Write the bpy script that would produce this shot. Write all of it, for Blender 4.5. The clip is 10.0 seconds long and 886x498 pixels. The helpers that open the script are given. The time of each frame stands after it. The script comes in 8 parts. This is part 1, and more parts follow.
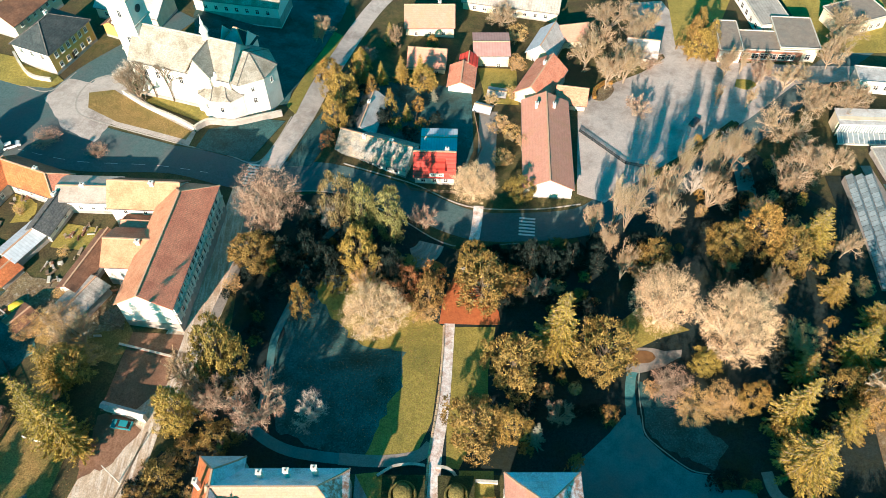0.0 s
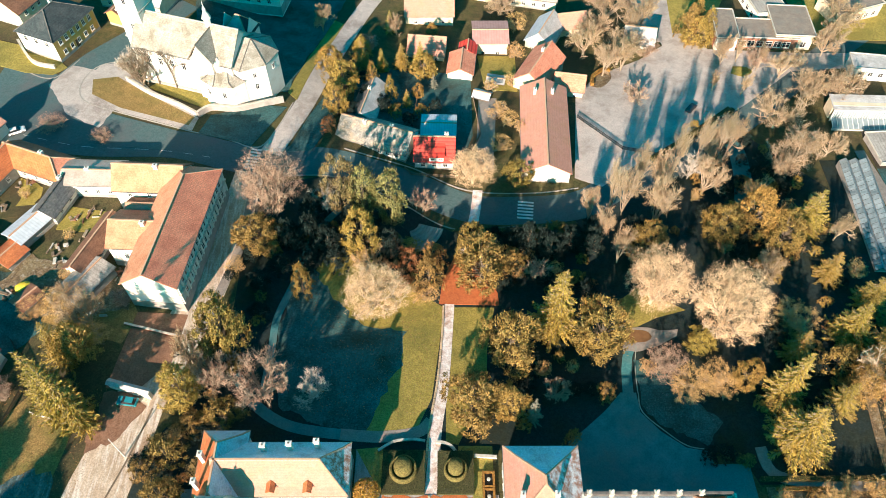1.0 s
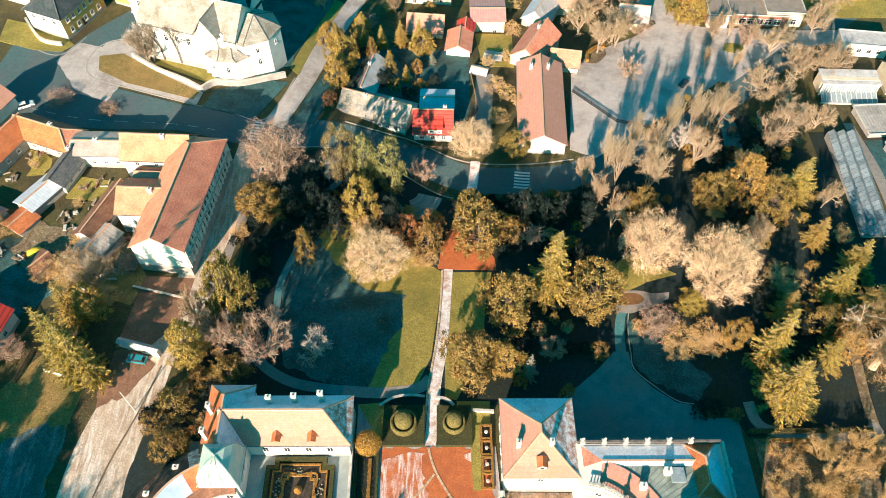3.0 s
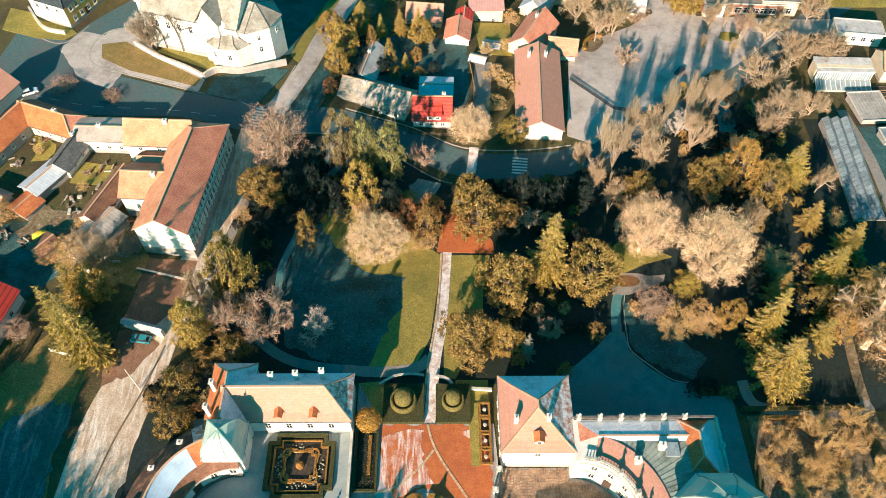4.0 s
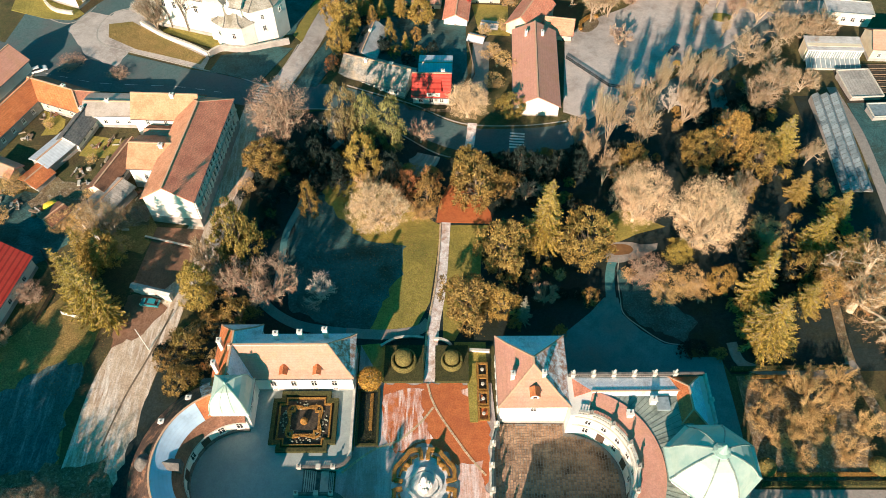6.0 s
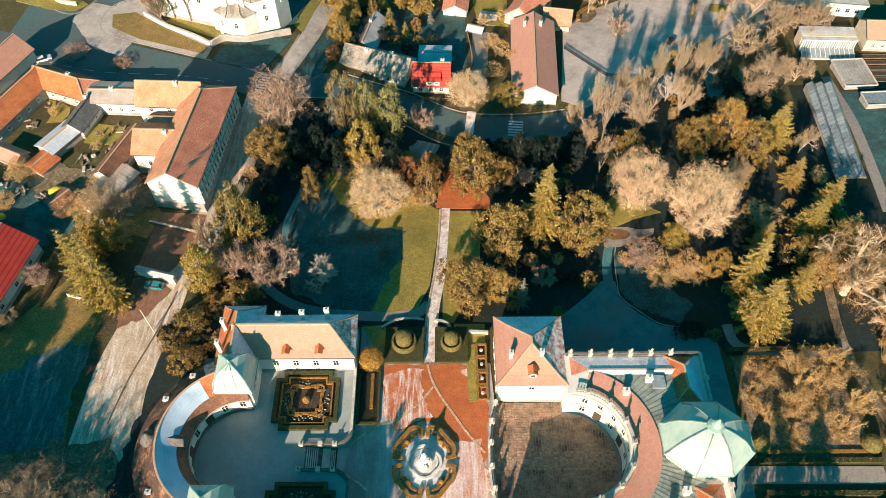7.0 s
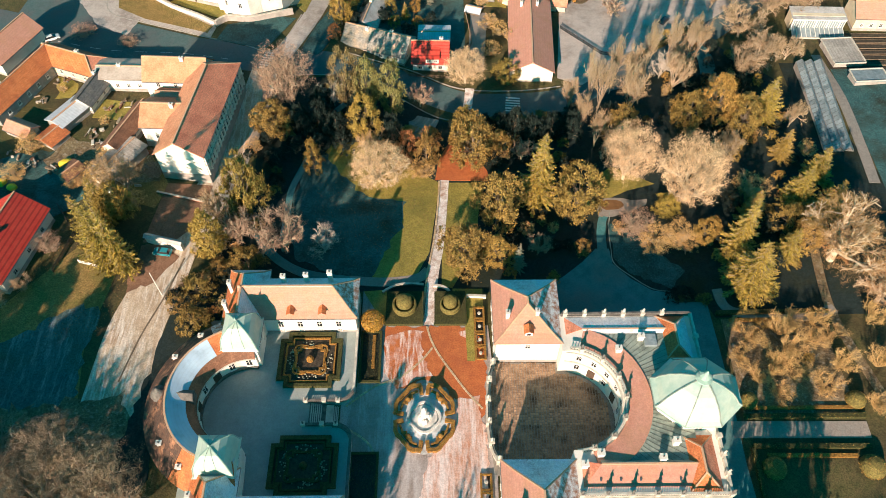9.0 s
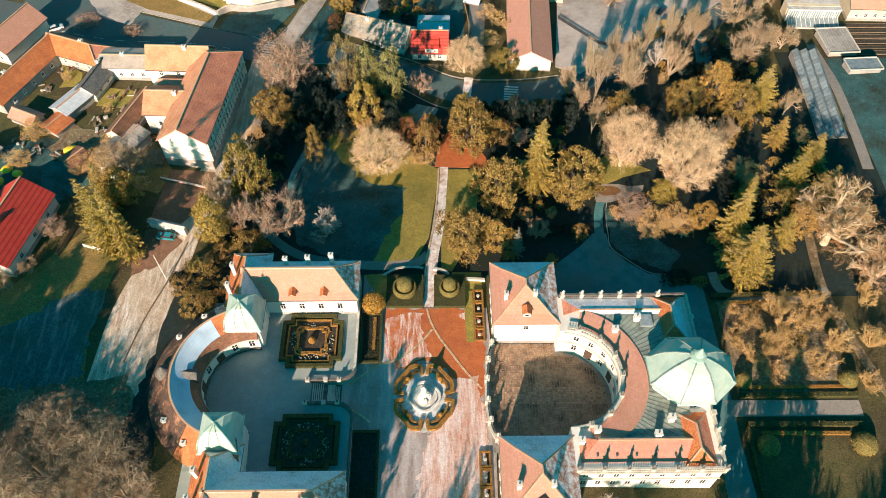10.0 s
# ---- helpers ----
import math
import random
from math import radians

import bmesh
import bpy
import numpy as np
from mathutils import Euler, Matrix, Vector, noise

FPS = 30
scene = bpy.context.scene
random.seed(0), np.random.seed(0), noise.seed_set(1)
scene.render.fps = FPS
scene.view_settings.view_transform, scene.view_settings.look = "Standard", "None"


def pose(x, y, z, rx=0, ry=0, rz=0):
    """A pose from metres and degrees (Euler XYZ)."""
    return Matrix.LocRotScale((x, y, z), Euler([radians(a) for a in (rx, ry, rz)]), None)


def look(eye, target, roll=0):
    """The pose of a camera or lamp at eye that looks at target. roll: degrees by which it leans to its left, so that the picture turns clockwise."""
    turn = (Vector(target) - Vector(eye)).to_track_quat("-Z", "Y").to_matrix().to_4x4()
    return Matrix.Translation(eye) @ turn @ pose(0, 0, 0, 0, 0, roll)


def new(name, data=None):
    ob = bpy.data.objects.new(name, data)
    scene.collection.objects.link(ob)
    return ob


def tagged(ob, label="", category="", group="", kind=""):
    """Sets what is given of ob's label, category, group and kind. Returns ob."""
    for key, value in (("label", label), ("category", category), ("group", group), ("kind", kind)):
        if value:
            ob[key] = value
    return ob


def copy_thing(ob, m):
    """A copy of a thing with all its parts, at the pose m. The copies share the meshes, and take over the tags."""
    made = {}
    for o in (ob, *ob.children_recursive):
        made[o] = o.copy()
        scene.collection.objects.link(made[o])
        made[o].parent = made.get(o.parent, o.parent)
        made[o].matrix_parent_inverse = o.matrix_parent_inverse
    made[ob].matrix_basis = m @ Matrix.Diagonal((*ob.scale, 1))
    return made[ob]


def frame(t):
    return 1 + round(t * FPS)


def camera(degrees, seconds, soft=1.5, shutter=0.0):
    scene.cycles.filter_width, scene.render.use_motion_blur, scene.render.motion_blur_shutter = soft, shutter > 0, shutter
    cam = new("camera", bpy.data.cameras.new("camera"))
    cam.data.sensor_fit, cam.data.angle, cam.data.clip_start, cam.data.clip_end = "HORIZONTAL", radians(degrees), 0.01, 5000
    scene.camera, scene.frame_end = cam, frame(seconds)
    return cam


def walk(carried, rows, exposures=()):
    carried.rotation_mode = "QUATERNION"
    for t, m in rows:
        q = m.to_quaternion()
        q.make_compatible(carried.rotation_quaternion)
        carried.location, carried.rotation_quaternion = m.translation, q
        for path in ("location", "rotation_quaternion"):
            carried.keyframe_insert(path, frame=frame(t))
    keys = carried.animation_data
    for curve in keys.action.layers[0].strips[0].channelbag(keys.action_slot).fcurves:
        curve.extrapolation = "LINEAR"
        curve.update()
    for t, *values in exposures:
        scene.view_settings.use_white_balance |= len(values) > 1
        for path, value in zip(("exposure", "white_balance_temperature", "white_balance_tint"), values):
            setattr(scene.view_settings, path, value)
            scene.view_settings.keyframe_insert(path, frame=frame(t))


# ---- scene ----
cam = camera(62.1, 10.0, soft=0.45)
METRES, EYE, TILT, LEAN, TURN = 43.0, 137.0, -53.3, 0.0, 0.0
ROWS = [
    (0.0, 0.0, 0.0, 0.0, 0.0, 0.0, -0.0),
    (0.5, 0.0009, -0.0298, -0.043, -0.02, -0.1, 0.03),
    (1.0, 0.0015, -0.0598, -0.0826, -0.01, -0.18, 0.06),
    (1.5, 0.0027, -0.0888, -0.1221, -0.02, -0.27, 0.1),
    (2.0, 0.0043, -0.1183, -0.1613, -0.01, -0.34, 0.13),
    (2.5, 0.0053, -0.147, -0.2041, -0.02, -0.36, 0.17),
    (4.0, 0.0078, -0.2366, -0.3211, -0.09, -0.6, 0.24),
    (4.5, 0.0079, -0.2661, -0.3613, -0.11, -0.63, 0.24),
    (5.0, 0.0087, -0.2957, -0.3992, -0.11, -0.68, 0.24),
    (5.5, 0.01, -0.3244, -0.4384, -0.1, -0.7, 0.28),
    (7.0, 0.0103, -0.4151, -0.5633, -0.13, -0.67, 0.33),
    (7.5, 0.0096, -0.4457, -0.6041, -0.16, -0.68, 0.36),
    (8.0, 0.0103, -0.4757, -0.6438, -0.16, -0.7, 0.38),
    (8.5, 0.0101, -0.5062, -0.6839, -0.18, -0.73, 0.39),
    (9.0, 0.0107, -0.5366, -0.7234, -0.18, -0.78, 0.41),
    (9.5, 0.0107, -0.5665, -0.7625, -0.19, -0.82, 0.44),
    (10.0, 0.0113, -0.5962, -0.8024, -0.2, -0.83, 0.47),
]
walk(cam, [(t, pose(0, 0, EYE, TILT, LEAN, TURN) @ pose(METRES * x, METRES * y, METRES * z, 90 + pitch, roll, yaw)) for t, x, y, z, yaw, pitch, roll in ROWS],
     exposures=[(0.0, 1.33, 5880, 9), (1.0, 1.4, 5950, 10), (2.6, 1.4, 6030, 10), (4.0, 1.22, 6130, 11), (10.0, 1.0, 6330, 13)])

# ---- light: low winter sun from the south-south-west, clear sky ----
SUN_AZ, SUN_EL = 20.0, 21.7          # degrees: shadows run towards (sin az, cos az)
world = bpy.data.worlds.new("sky")
scene.world = world
world.use_nodes = True
sky_nodes = world.node_tree.nodes
sky = sky_nodes.new("ShaderNodeTexSky")
sky.sky_type = "NISHITA"
sky.sun_disc = False
sky.sun_elevation = radians(SUN_EL)
sky.sun_rotation = radians(180 + SUN_AZ)
sky.ozone_density = 2.5
tint = sky_nodes.new("ShaderNodeMix")
tint.data_type, tint.blend_type = "RGBA", "MULTIPLY"
tint.inputs["Factor"].default_value = 1.0
tint.inputs["B"].default_value = (0.0, 1.1, 1.0, 1)
world.node_tree.links.new(sky.outputs["Color"], tint.inputs["A"])
world.node_tree.links.new(tint.outputs["Result"], sky_nodes["Background"].inputs["Color"])
sky_nodes["Background"].inputs["Strength"].default_value = 0.063
sun_data = bpy.data.lights.new("sun", "SUN")
sun_data.energy, sun_data.angle, sun_data.color = 5.0, radians(0.5), (1.0, 0.745, 0.555)
sun = new("sun", sun_data)
sun.matrix_world = look((-40, -120, 60), (-40 + math.sin(radians(SUN_AZ)) * math.cos(radians(SUN_EL)), -120 + math.cos(radians(SUN_AZ)) * math.cos(radians(SUN_EL)), 60 - math.sin(radians(SUN_EL))))

# ---- materials ----
def material(name, c1, c2, scale=1.0, rough=0.85, bump=0.3, bump_scale=None, c3=None, big=0.12, metal=0.0, vary=0.0, island=0.0, bands=None, spec=0.3, cover=None, grain=0.0):
    """Two-scale mottled surface. c3: stains at the scale big. vary: tint by object, island: tint by loose piece.
    bands: (axis, period, depth) for rows. cover: (colour, scale, share) for frost, lichen or sunlit flecks in broken
    patches."""
    m = bpy.data.materials.new(name)
    m.use_nodes = True
    nt = m.node_tree
    N, K = nt.nodes, nt.links
    b = N["Principled BSDF"]
    b.inputs["Roughness"].default_value = rough
    b.inputs["Metallic"].default_value = metal
    b.inputs["Specular IOR Level"].default_value = spec
    co = N.new("ShaderNodeTexCoord")

    def noise_at(s, detail=5.0):
        n = N.new("ShaderNodeTexNoise")
        n.inputs["Scale"].default_value, n.inputs["Detail"].default_value, n.inputs["Roughness"].default_value = s, detail, 0.65
        K.new(co.outputs["Object"], n.inputs["Vector"])
        return n.outputs["Fac"]

    def ramp(fac, lo, hi):
        r = N.new("ShaderNodeMapRange")
        r.inputs["From Min"].default_value, r.inputs["From Max"].default_value = lo, hi
        K.new(fac, r.inputs["Value"])
        return r.outputs["Result"]

    def mix(fac, a, c, mode="MIX"):
        x = N.new("ShaderNodeMix")
        x.data_type, x.blend_type = "RGBA", mode
        for socket, v in ((x.inputs["Factor"], fac), (x.inputs["A"], a), (x.inputs["B"], c)):
            if isinstance(v, (int, float)):
                socket.default_value = v
            elif isinstance(v, tuple):
                socket.default_value = (*v, 1)
            else:
                K.new(v, socket)
        return x.outputs["Result"]

    col = mix(ramp(noise_at(scale), 0.33, 0.67), c1, c2)
    if c3:
        col = mix(ramp(noise_at(big, 6.0), 0.45, 0.68), col, c3)
    height = noise_at(bump_scale or scale * 3)
    if bands:
        axis, period, depth = bands
        sep = N.new("ShaderNodeSeparateXYZ")
        K.new(co.outputs["Object"], sep.inputs["Vector"])
        w = N.new("ShaderNodeMath")
        w.operation = "MULTIPLY"
        K.new(sep.outputs[axis], w.inputs[0])
        w.inputs[1].default_value = 2 * math.pi / period
        s = N.new("ShaderNodeMath")
        s.operation = "SINE"
        K.new(w.outputs[0], s.inputs[0])
        col = mix(ramp(s.outputs[0], 0.2, 1.0), col, mix(1.0, col, (1 - depth,) * 3, "MULTIPLY"))
        a = N.new("ShaderNodeMath")
        a.operation = "MULTIPLY_ADD"
        K.new(s.outputs[0], a.inputs[0])
        a.inputs[1].default_value = -0.15
        K.new(height, a.inputs[2])
        height = a.outputs[0]
    if cover:
        ccol, cs, share = cover[:3]
        fac = noise_at(cs, 7.0)
        if len(cover) > 3:                     # drawn out into streaks along that direction
            mp = N.new("ShaderNodeMapping")
            mp.inputs["Rotation"].default_value = (0, 0, radians(cover[3]))
            mp.inputs["Scale"].default_value = (1.0, 0.12, 1.0)
            K.new(co.outputs["Object"], mp.inputs["Vector"])
            K.new(mp.outputs["Vector"], fac.node.inputs["Vector"])
        col = mix(ramp(fac, 0.58 - share * 0.35, 0.78 - share * 0.35), col, ccol)
    if grain:                                  # fine speckle of grit, tufts and dead leaves
        speck = mix(ramp(noise_at(3.2, 3.0), 0.36, 0.64), (1 - grain,) * 3, (1 + grain,) * 3)
        col = mix(1.0, col, speck, "MULTIPLY")
    if vary or island:
        src = N.new("ShaderNodeNewGeometry").outputs["Random Per Island"] if island else N.new("ShaderNodeObjectInfo").outputs["Random"]
        amount = island or vary
        r = N.new("ShaderNodeMapRange")
        r.inputs["To Min"].default_value, r.inputs["To Max"].default_value = 1 - amount, 1 + amount
        K.new(src, r.inputs["Value"])
        h = N.new("ShaderNodeHueSaturation")
        K.new(col, h.inputs["Color"])
        K.new(r.outputs["Result"], h.inputs["Value"])
        if island and vary:
            r2 = N.new("ShaderNodeMapRange")
            r2.inputs["To Min"].default_value, r2.inputs["To Max"].default_value = 0.5 - vary * 0.1, 0.5 + vary * 0.1
            K.new(N.new("ShaderNodeObjectInfo").outputs["Random"], r2.inputs["Value"])
            K.new(r2.outputs["Result"], h.inputs["Hue"])
        col = h.outputs["Color"]
    K.new(col, b.inputs["Base Color"])
    if bump:
        bp = N.new("ShaderNodeBump")
        bp.inputs["Strength"].default_value, bp.inputs["Distance"].default_value = bump, 0.08
        K.new(height, bp.inputs["Height"])
        K.new(bp.outputs["Normal"], b.inputs["Normal"])
    return m


M = {}
M["field"] = material("winter_grass_and_earth", (0.055, 0.062, 0.02), (0.12, 0.095, 0.038), 0.5, bump=0.6, c3=(0.06, 0.045, 0.025), big=0.06, grain=0.35)
M["lawn"] = material("winter_lawn", (0.26, 0.21, 0.042), (0.37, 0.285, 0.066), 0.9, bump=0.5, c3=(0.18, 0.16, 0.035), big=0.09, bump_scale=5, cover=((0.3, 0.24, 0.12), 2.6, 0.05), grain=0.28)
# Leaf-litter colour lowered and tealed to carry the shade under the trees.
M["park"] = material("leaf_litter_shade_dark", (0.011, 0.023, 0.0225), (0.023, 0.037, 0.035), 1.2, bump=0.7, c3=(0.022, 0.026, 0.01), big=0.1, grain=0.3)
M["meadow"] = material("dry_meadow", (0.22, 0.145, 0.045), (0.3, 0.2, 0.07), 0.8, bump=0.5, c3=(0.15, 0.13, 0.035), big=0.12, grain=0.35)
# Asphalt with red held down: the street's shade is tinted in.
M["asphalt"] = material("worn_asphalt_shade_teal", (0.06, 0.112, 0.112), (0.09, 0.145, 0.145), 1.6, bump=0.2, c3=(0.105, 0.115, 0.115), big=0.1, grain=0.1)
M["pale_asphalt"] = material("pale_dusty_asphalt", (0.42, 0.37, 0.33), (0.52, 0.46, 0.41), 0.7, bump=0.2, c3=(0.28, 0.24, 0.21), big=0.14, cover=((0.48, 0.43, 0.39), 0.5, 0.2), grain=0.14)
M["brown_lane"] = material("brown_earth_lane", (0.46, 0.355, 0.25), (0.58, 0.46, 0.34), 0.6, bump=0.3, c3=(0.33, 0.22, 0.14), big=0.16, cover=((0.74, 0.67, 0.58), 1.2, 0.3, -14), grain=0.2)
M["red_gravel"] = material("red_brown_gravel", (0.44, 0.118, 0.038), (0.53, 0.165, 0.055), 0.8, bump=0.3, c3=(0.38, 0.105, 0.04), big=0.18, grain=0.14)
M["pink_frost"] = material("pinkish_frosted_gravel", (0.52, 0.29, 0.21), (0.64, 0.42, 0.34), 0.9, bump=0.3, c3=(0.5, 0.2, 0.1), big=0.3, cover=((0.74, 0.62, 0.58), 1.1, 0.5, 20), grain=0.16)
M["frosty_gravel"] = material("frosted_red_gravel", (0.44, 0.118, 0.038), (0.53, 0.165, 0.055), 0.8, bump=0.3, c3=(0.58, 0.33, 0.26), big=0.35, cover=((0.8, 0.68, 0.62), 1.6, 0.36, 28), grain=0.16)
M["grey_court"] = material("frosted_grey_gravel", (0.25, 0.2, 0.175), (0.36, 0.3, 0.27), 0.35, bump=0.2, cover=((0.48, 0.43, 0.41), 0.5, 0.45, -20), grain=0.14)
# Court gravel with less red, so its colour carries the teal shade.
M["court_shade_teal"] = material("court_gravel_shade_teal", (0.29, 0.33, 0.31), (0.35, 0.39, 0.365), 0.5, bump=0.2, c3=(0.25, 0.285, 0.27), big=0.1, grain=0.08)
M["frost_path"] = material("frosted_path", (0.68, 0.58, 0.52), (0.85, 0.8, 0.76), 1.2, bump=0.2, c3=(0.42, 0.25, 0.17), big=0.5, grain=0.15)
M["gravel_path"] = material("pale_gravel_path", (0.24, 0.21, 0.18), (0.32, 0.28, 0.24), 1.0, bump=0.2, c3=(0.25, 0.23, 0.2), big=0.2, grain=0.14)
# Gravel with the teal of shade painted into its colour.
M["yard"] = material("gravel_shade_teal", (0.046, 0.175, 0.178), (0.085, 0.25, 0.25), 0.4, bump=0.2, c3=(0.11, 0.17, 0.16), big=0.1, grain=0.1)
M["cobble"] = material("brown_cobbles", (0.3, 0.18, 0.105), (0.58, 0.39, 0.25), 1.3, bump=0.6, c3=(0.09, 0.06, 0.04), big=0.3, vary=0.35)
M["kerb"] = material("stone_kerb", (0.28, 0.26, 0.23), (0.38, 0.35, 0.3), 2.0, bump=0.3, vary=0.15, grain=0.1)
M["paint"] = material("road_paint", (0.62, 0.6, 0.56), (0.75, 0.73, 0.7), 3.0, bump=0.1)
M["plaster"] = material("white_plaster", (0.74, 0.7, 0.62), (0.82, 0.78, 0.71), 0.6, bump=0.1, c3=(0.66, 0.6, 0.51), big=0.3, grain=0.04)
M["cream"] = material("cream_plaster", (0.66, 0.55, 0.38), (0.74, 0.64, 0.47), 0.5, bump=0.1, c3=(0.56, 0.46, 0.32), big=0.3)
M["yellow_wall"] = material("ochre_plaster", (0.56, 0.33, 0.085), (0.64, 0.4, 0.12), 0.6, bump=0.1, c3=(0.42, 0.27, 0.1), big=0.3)
M["grey_wall"] = material("grey_render", (0.34, 0.31, 0.28), (0.44, 0.4, 0.36), 0.7, bump=0.2, c3=(0.27, 0.25, 0.22), big=0.3)
M["brick_wall"] = material("red_brick_wall", (0.32, 0.13, 0.08), (0.4, 0.19, 0.12), 1.5, bump=0.3, bands=("Z", 0.3, 0.09))
M["stone"] = material("pale_carved_stone", (0.52, 0.48, 0.4), (0.64, 0.59, 0.5), 1.5, bump=0.4, c3=(0.36, 0.34, 0.29), big=0.8, grain=0.12)
# Dark stone for weathered pieces and for shade painted into balusters, risers and wall.
M["dark_stone"] = material("dark_stone_wear_and_shade", (0.12, 0.11, 0.1), (0.2, 0.18, 0.155), 2.0, bump=0.4, c3=(0.07, 0.065, 0.06), big=0.8)
M["tile_orange"] = material("orange_clay_tiles", (0.5, 0.15, 0.05), (0.62, 0.225, 0.085), 1.1, bump=0.35, c3=(0.4, 0.12, 0.05), big=0.3, bands=("Z", 0.36, 0.08), vary=0.08, grain=0.2)
M["tile_pale"] = material("pale_peach_clay_tiles", (0.53, 0.248, 0.175), (0.6, 0.305, 0.222), 0.9, bump=0.3, c3=(0.53, 0.27, 0.17), big=0.3, bands=("Z", 0.36, 0.06), grain=0.1)
M["tile_red"] = material("red_clay_tiles", (0.66, 0.24, 0.14), (0.74, 0.33, 0.21), 1.1, bump=0.4, c3=(0.58, 0.19, 0.11), big=0.35, bands=("Z", 0.4, 0.06), grain=0.18)
M["tile_new"] = material("bright_red_profiled_tiles", (0.56, 0.05, 0.035), (0.62, 0.08, 0.05), 0.8, rough=0.5, bump=0.6, bands=("Z", 0.62, 0.44))
M["tile_brown"] = material("brown_clay_tiles", (0.2, 0.095, 0.055), (0.28, 0.14, 0.085), 1.0, bump=0.4, c3=(0.14, 0.075, 0.05), big=0.3, bands=("Z", 0.36, 0.07), grain=0.2)
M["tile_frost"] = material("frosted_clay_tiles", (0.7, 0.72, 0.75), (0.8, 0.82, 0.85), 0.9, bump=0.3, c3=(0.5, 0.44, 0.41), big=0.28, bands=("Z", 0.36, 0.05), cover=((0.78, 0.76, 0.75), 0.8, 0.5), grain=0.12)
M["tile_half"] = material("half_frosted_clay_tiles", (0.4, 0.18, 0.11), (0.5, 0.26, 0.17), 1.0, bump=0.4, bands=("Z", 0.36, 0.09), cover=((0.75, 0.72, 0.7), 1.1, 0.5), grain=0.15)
M["roof_tan"] = material("lichen_tan_slates", (0.3, 0.27, 0.22), (0.42, 0.38, 0.32), 0.8, bump=0.35, c3=(0.22, 0.19, 0.14), big=0.3, bands=("Z", 0.4, 0.08), grain=0.2)
M["slate"] = material("dark_slates", (0.1, 0.105, 0.105), (0.16, 0.16, 0.155), 1.2, bump=0.4, c3=(0.2, 0.19, 0.17), big=0.35, bands=("Z", 0.35, 0.14), grain=0.25)
M["roof_grey"] = material("grey_sheet_roof", (0.36, 0.33, 0.29), (0.46, 0.42, 0.37), 0.8, bump=0.25, c3=(0.26, 0.24, 0.21), big=0.3, bands=("X", 0.9, 0.15), grain=0.15)
M["roof_white"] = material("frosted_pale_roof", (0.42, 0.4, 0.37), (0.56, 0.54, 0.52), 0.7, bump=0.25, c3=(0.34, 0.32, 0.3), big=0.3, bands=("Z", 0.4, 0.05), grain=0.15)
M["roof_blue"] = material("frosted_sheet_roof", (0.46, 0.5, 0.54), (0.6, 0.64, 0.68), 0.8, rough=0.6, bump=0.2, bands=("X", 0.7, 0.12))
M["roof_pink"] = material("faded_pink_sheet_roof", (0.5, 0.27, 0.23), (0.58, 0.34, 0.29), 0.7, rough=0.6, bump=0.2, bands=("X", 0.8, 0.1))
M["bitumen"] = material("bitumen_roof", (0.22, 0.18, 0.145), (0.3, 0.25, 0.2), 0.6, bump=0.2, c3=(0.22, 0.2, 0.17), big=0.25, grain=0.15)
M["copper"] = material("verdigris_copper", (0.25, 0.38, 0.32), (0.36, 0.48, 0.41), 0.6, rough=0.55, bump=0.15, c3=(0.29, 0.42, 0.36), big=0.4)
M["copper_dark"] = material("dull_green_sheet", (0.24, 0.28, 0.24), (0.34, 0.38, 0.32), 0.7, rough=0.6, bump=0.15, c3=(0.13, 0.16, 0.14), big=0.4)
# Frosted grass and meadow, with the dark teal of shade put into the colour.
M["frost_shade_grass"] = material("frosted_grass_shade_teal", (0.03, 0.094, 0.092), (0.056, 0.138, 0.134), 0.5, bump=0.5, c3=(0.032, 0.045, 0.032), big=0.12, cover=((0.17, 0.21, 0.21), 2.6, 0.04), grain=0.4)
M["frost_shade_meadow"] = material("frosted_meadow_shade_teal", (0.045, 0.09, 0.092), (0.09, 0.15, 0.152), 0.9, bump=0.5, c3=(0.075, 0.095, 0.075), big=0.12, cover=((0.2, 0.25, 0.26), 1.1, 0.2, 35), grain=0.35)
M["needle_pine"] = material("pine_needles", (0.14, 0.118, 0.04), (0.29, 0.235, 0.088), 0.6, rough=0.65, bump=0.0, island=0.4, vary=0.3)
M["bark_pale"] = material("pale_grey_bark", (0.5, 0.4, 0.28), (0.68, 0.57, 0.42), 1.5, bump=0.4, c3=(0.28, 0.22, 0.16), big=0.5)
M["twig_white"] = material("pale_frosty_twigs", (0.5, 0.45, 0.38), (0.66, 0.6, 0.52), 0.5, bump=0.0, island=0.2)
M["seam"] = material("sheet_seam", (0.1, 0.11, 0.09), (0.15, 0.16, 0.13), 2.0, rough=0.6, bump=0.1)
M["ridge"] = material("ridge_tiles", (0.52, 0.3, 0.18), (0.62, 0.4, 0.26), 2.5, bump=0.3)
M["glass"] = material("window_glass", (0.02, 0.024, 0.028), (0.035, 0.04, 0.045), 0.7, rough=0.08, bump=0.0, spec=0.6)
M["frame"] = material("painted_window_frame", (0.7, 0.67, 0.6), (0.78, 0.75, 0.68), 3.0, bump=0.05)
M["door"] = material("dark_wooden_door", (0.07, 0.045, 0.03), (0.11, 0.07, 0.045), 2.5, bump=0.2)
M["wood"] = material("weathered_planks", (0.16, 0.115, 0.075), (0.25, 0.185, 0.125), 1.5, bump=0.4, bands=("X", 0.25, 0.3))
M["iron"] = material("dark_painted_iron", (0.025, 0.027, 0.026), (0.05, 0.052, 0.05), 3.0, rough=0.5, bump=0.1)
M["zinc"] = material("zinc_gutter", (0.2, 0.21, 0.21), (0.3, 0.31, 0.31), 2.0, rough=0.45, metal=0.7, bump=0.05)
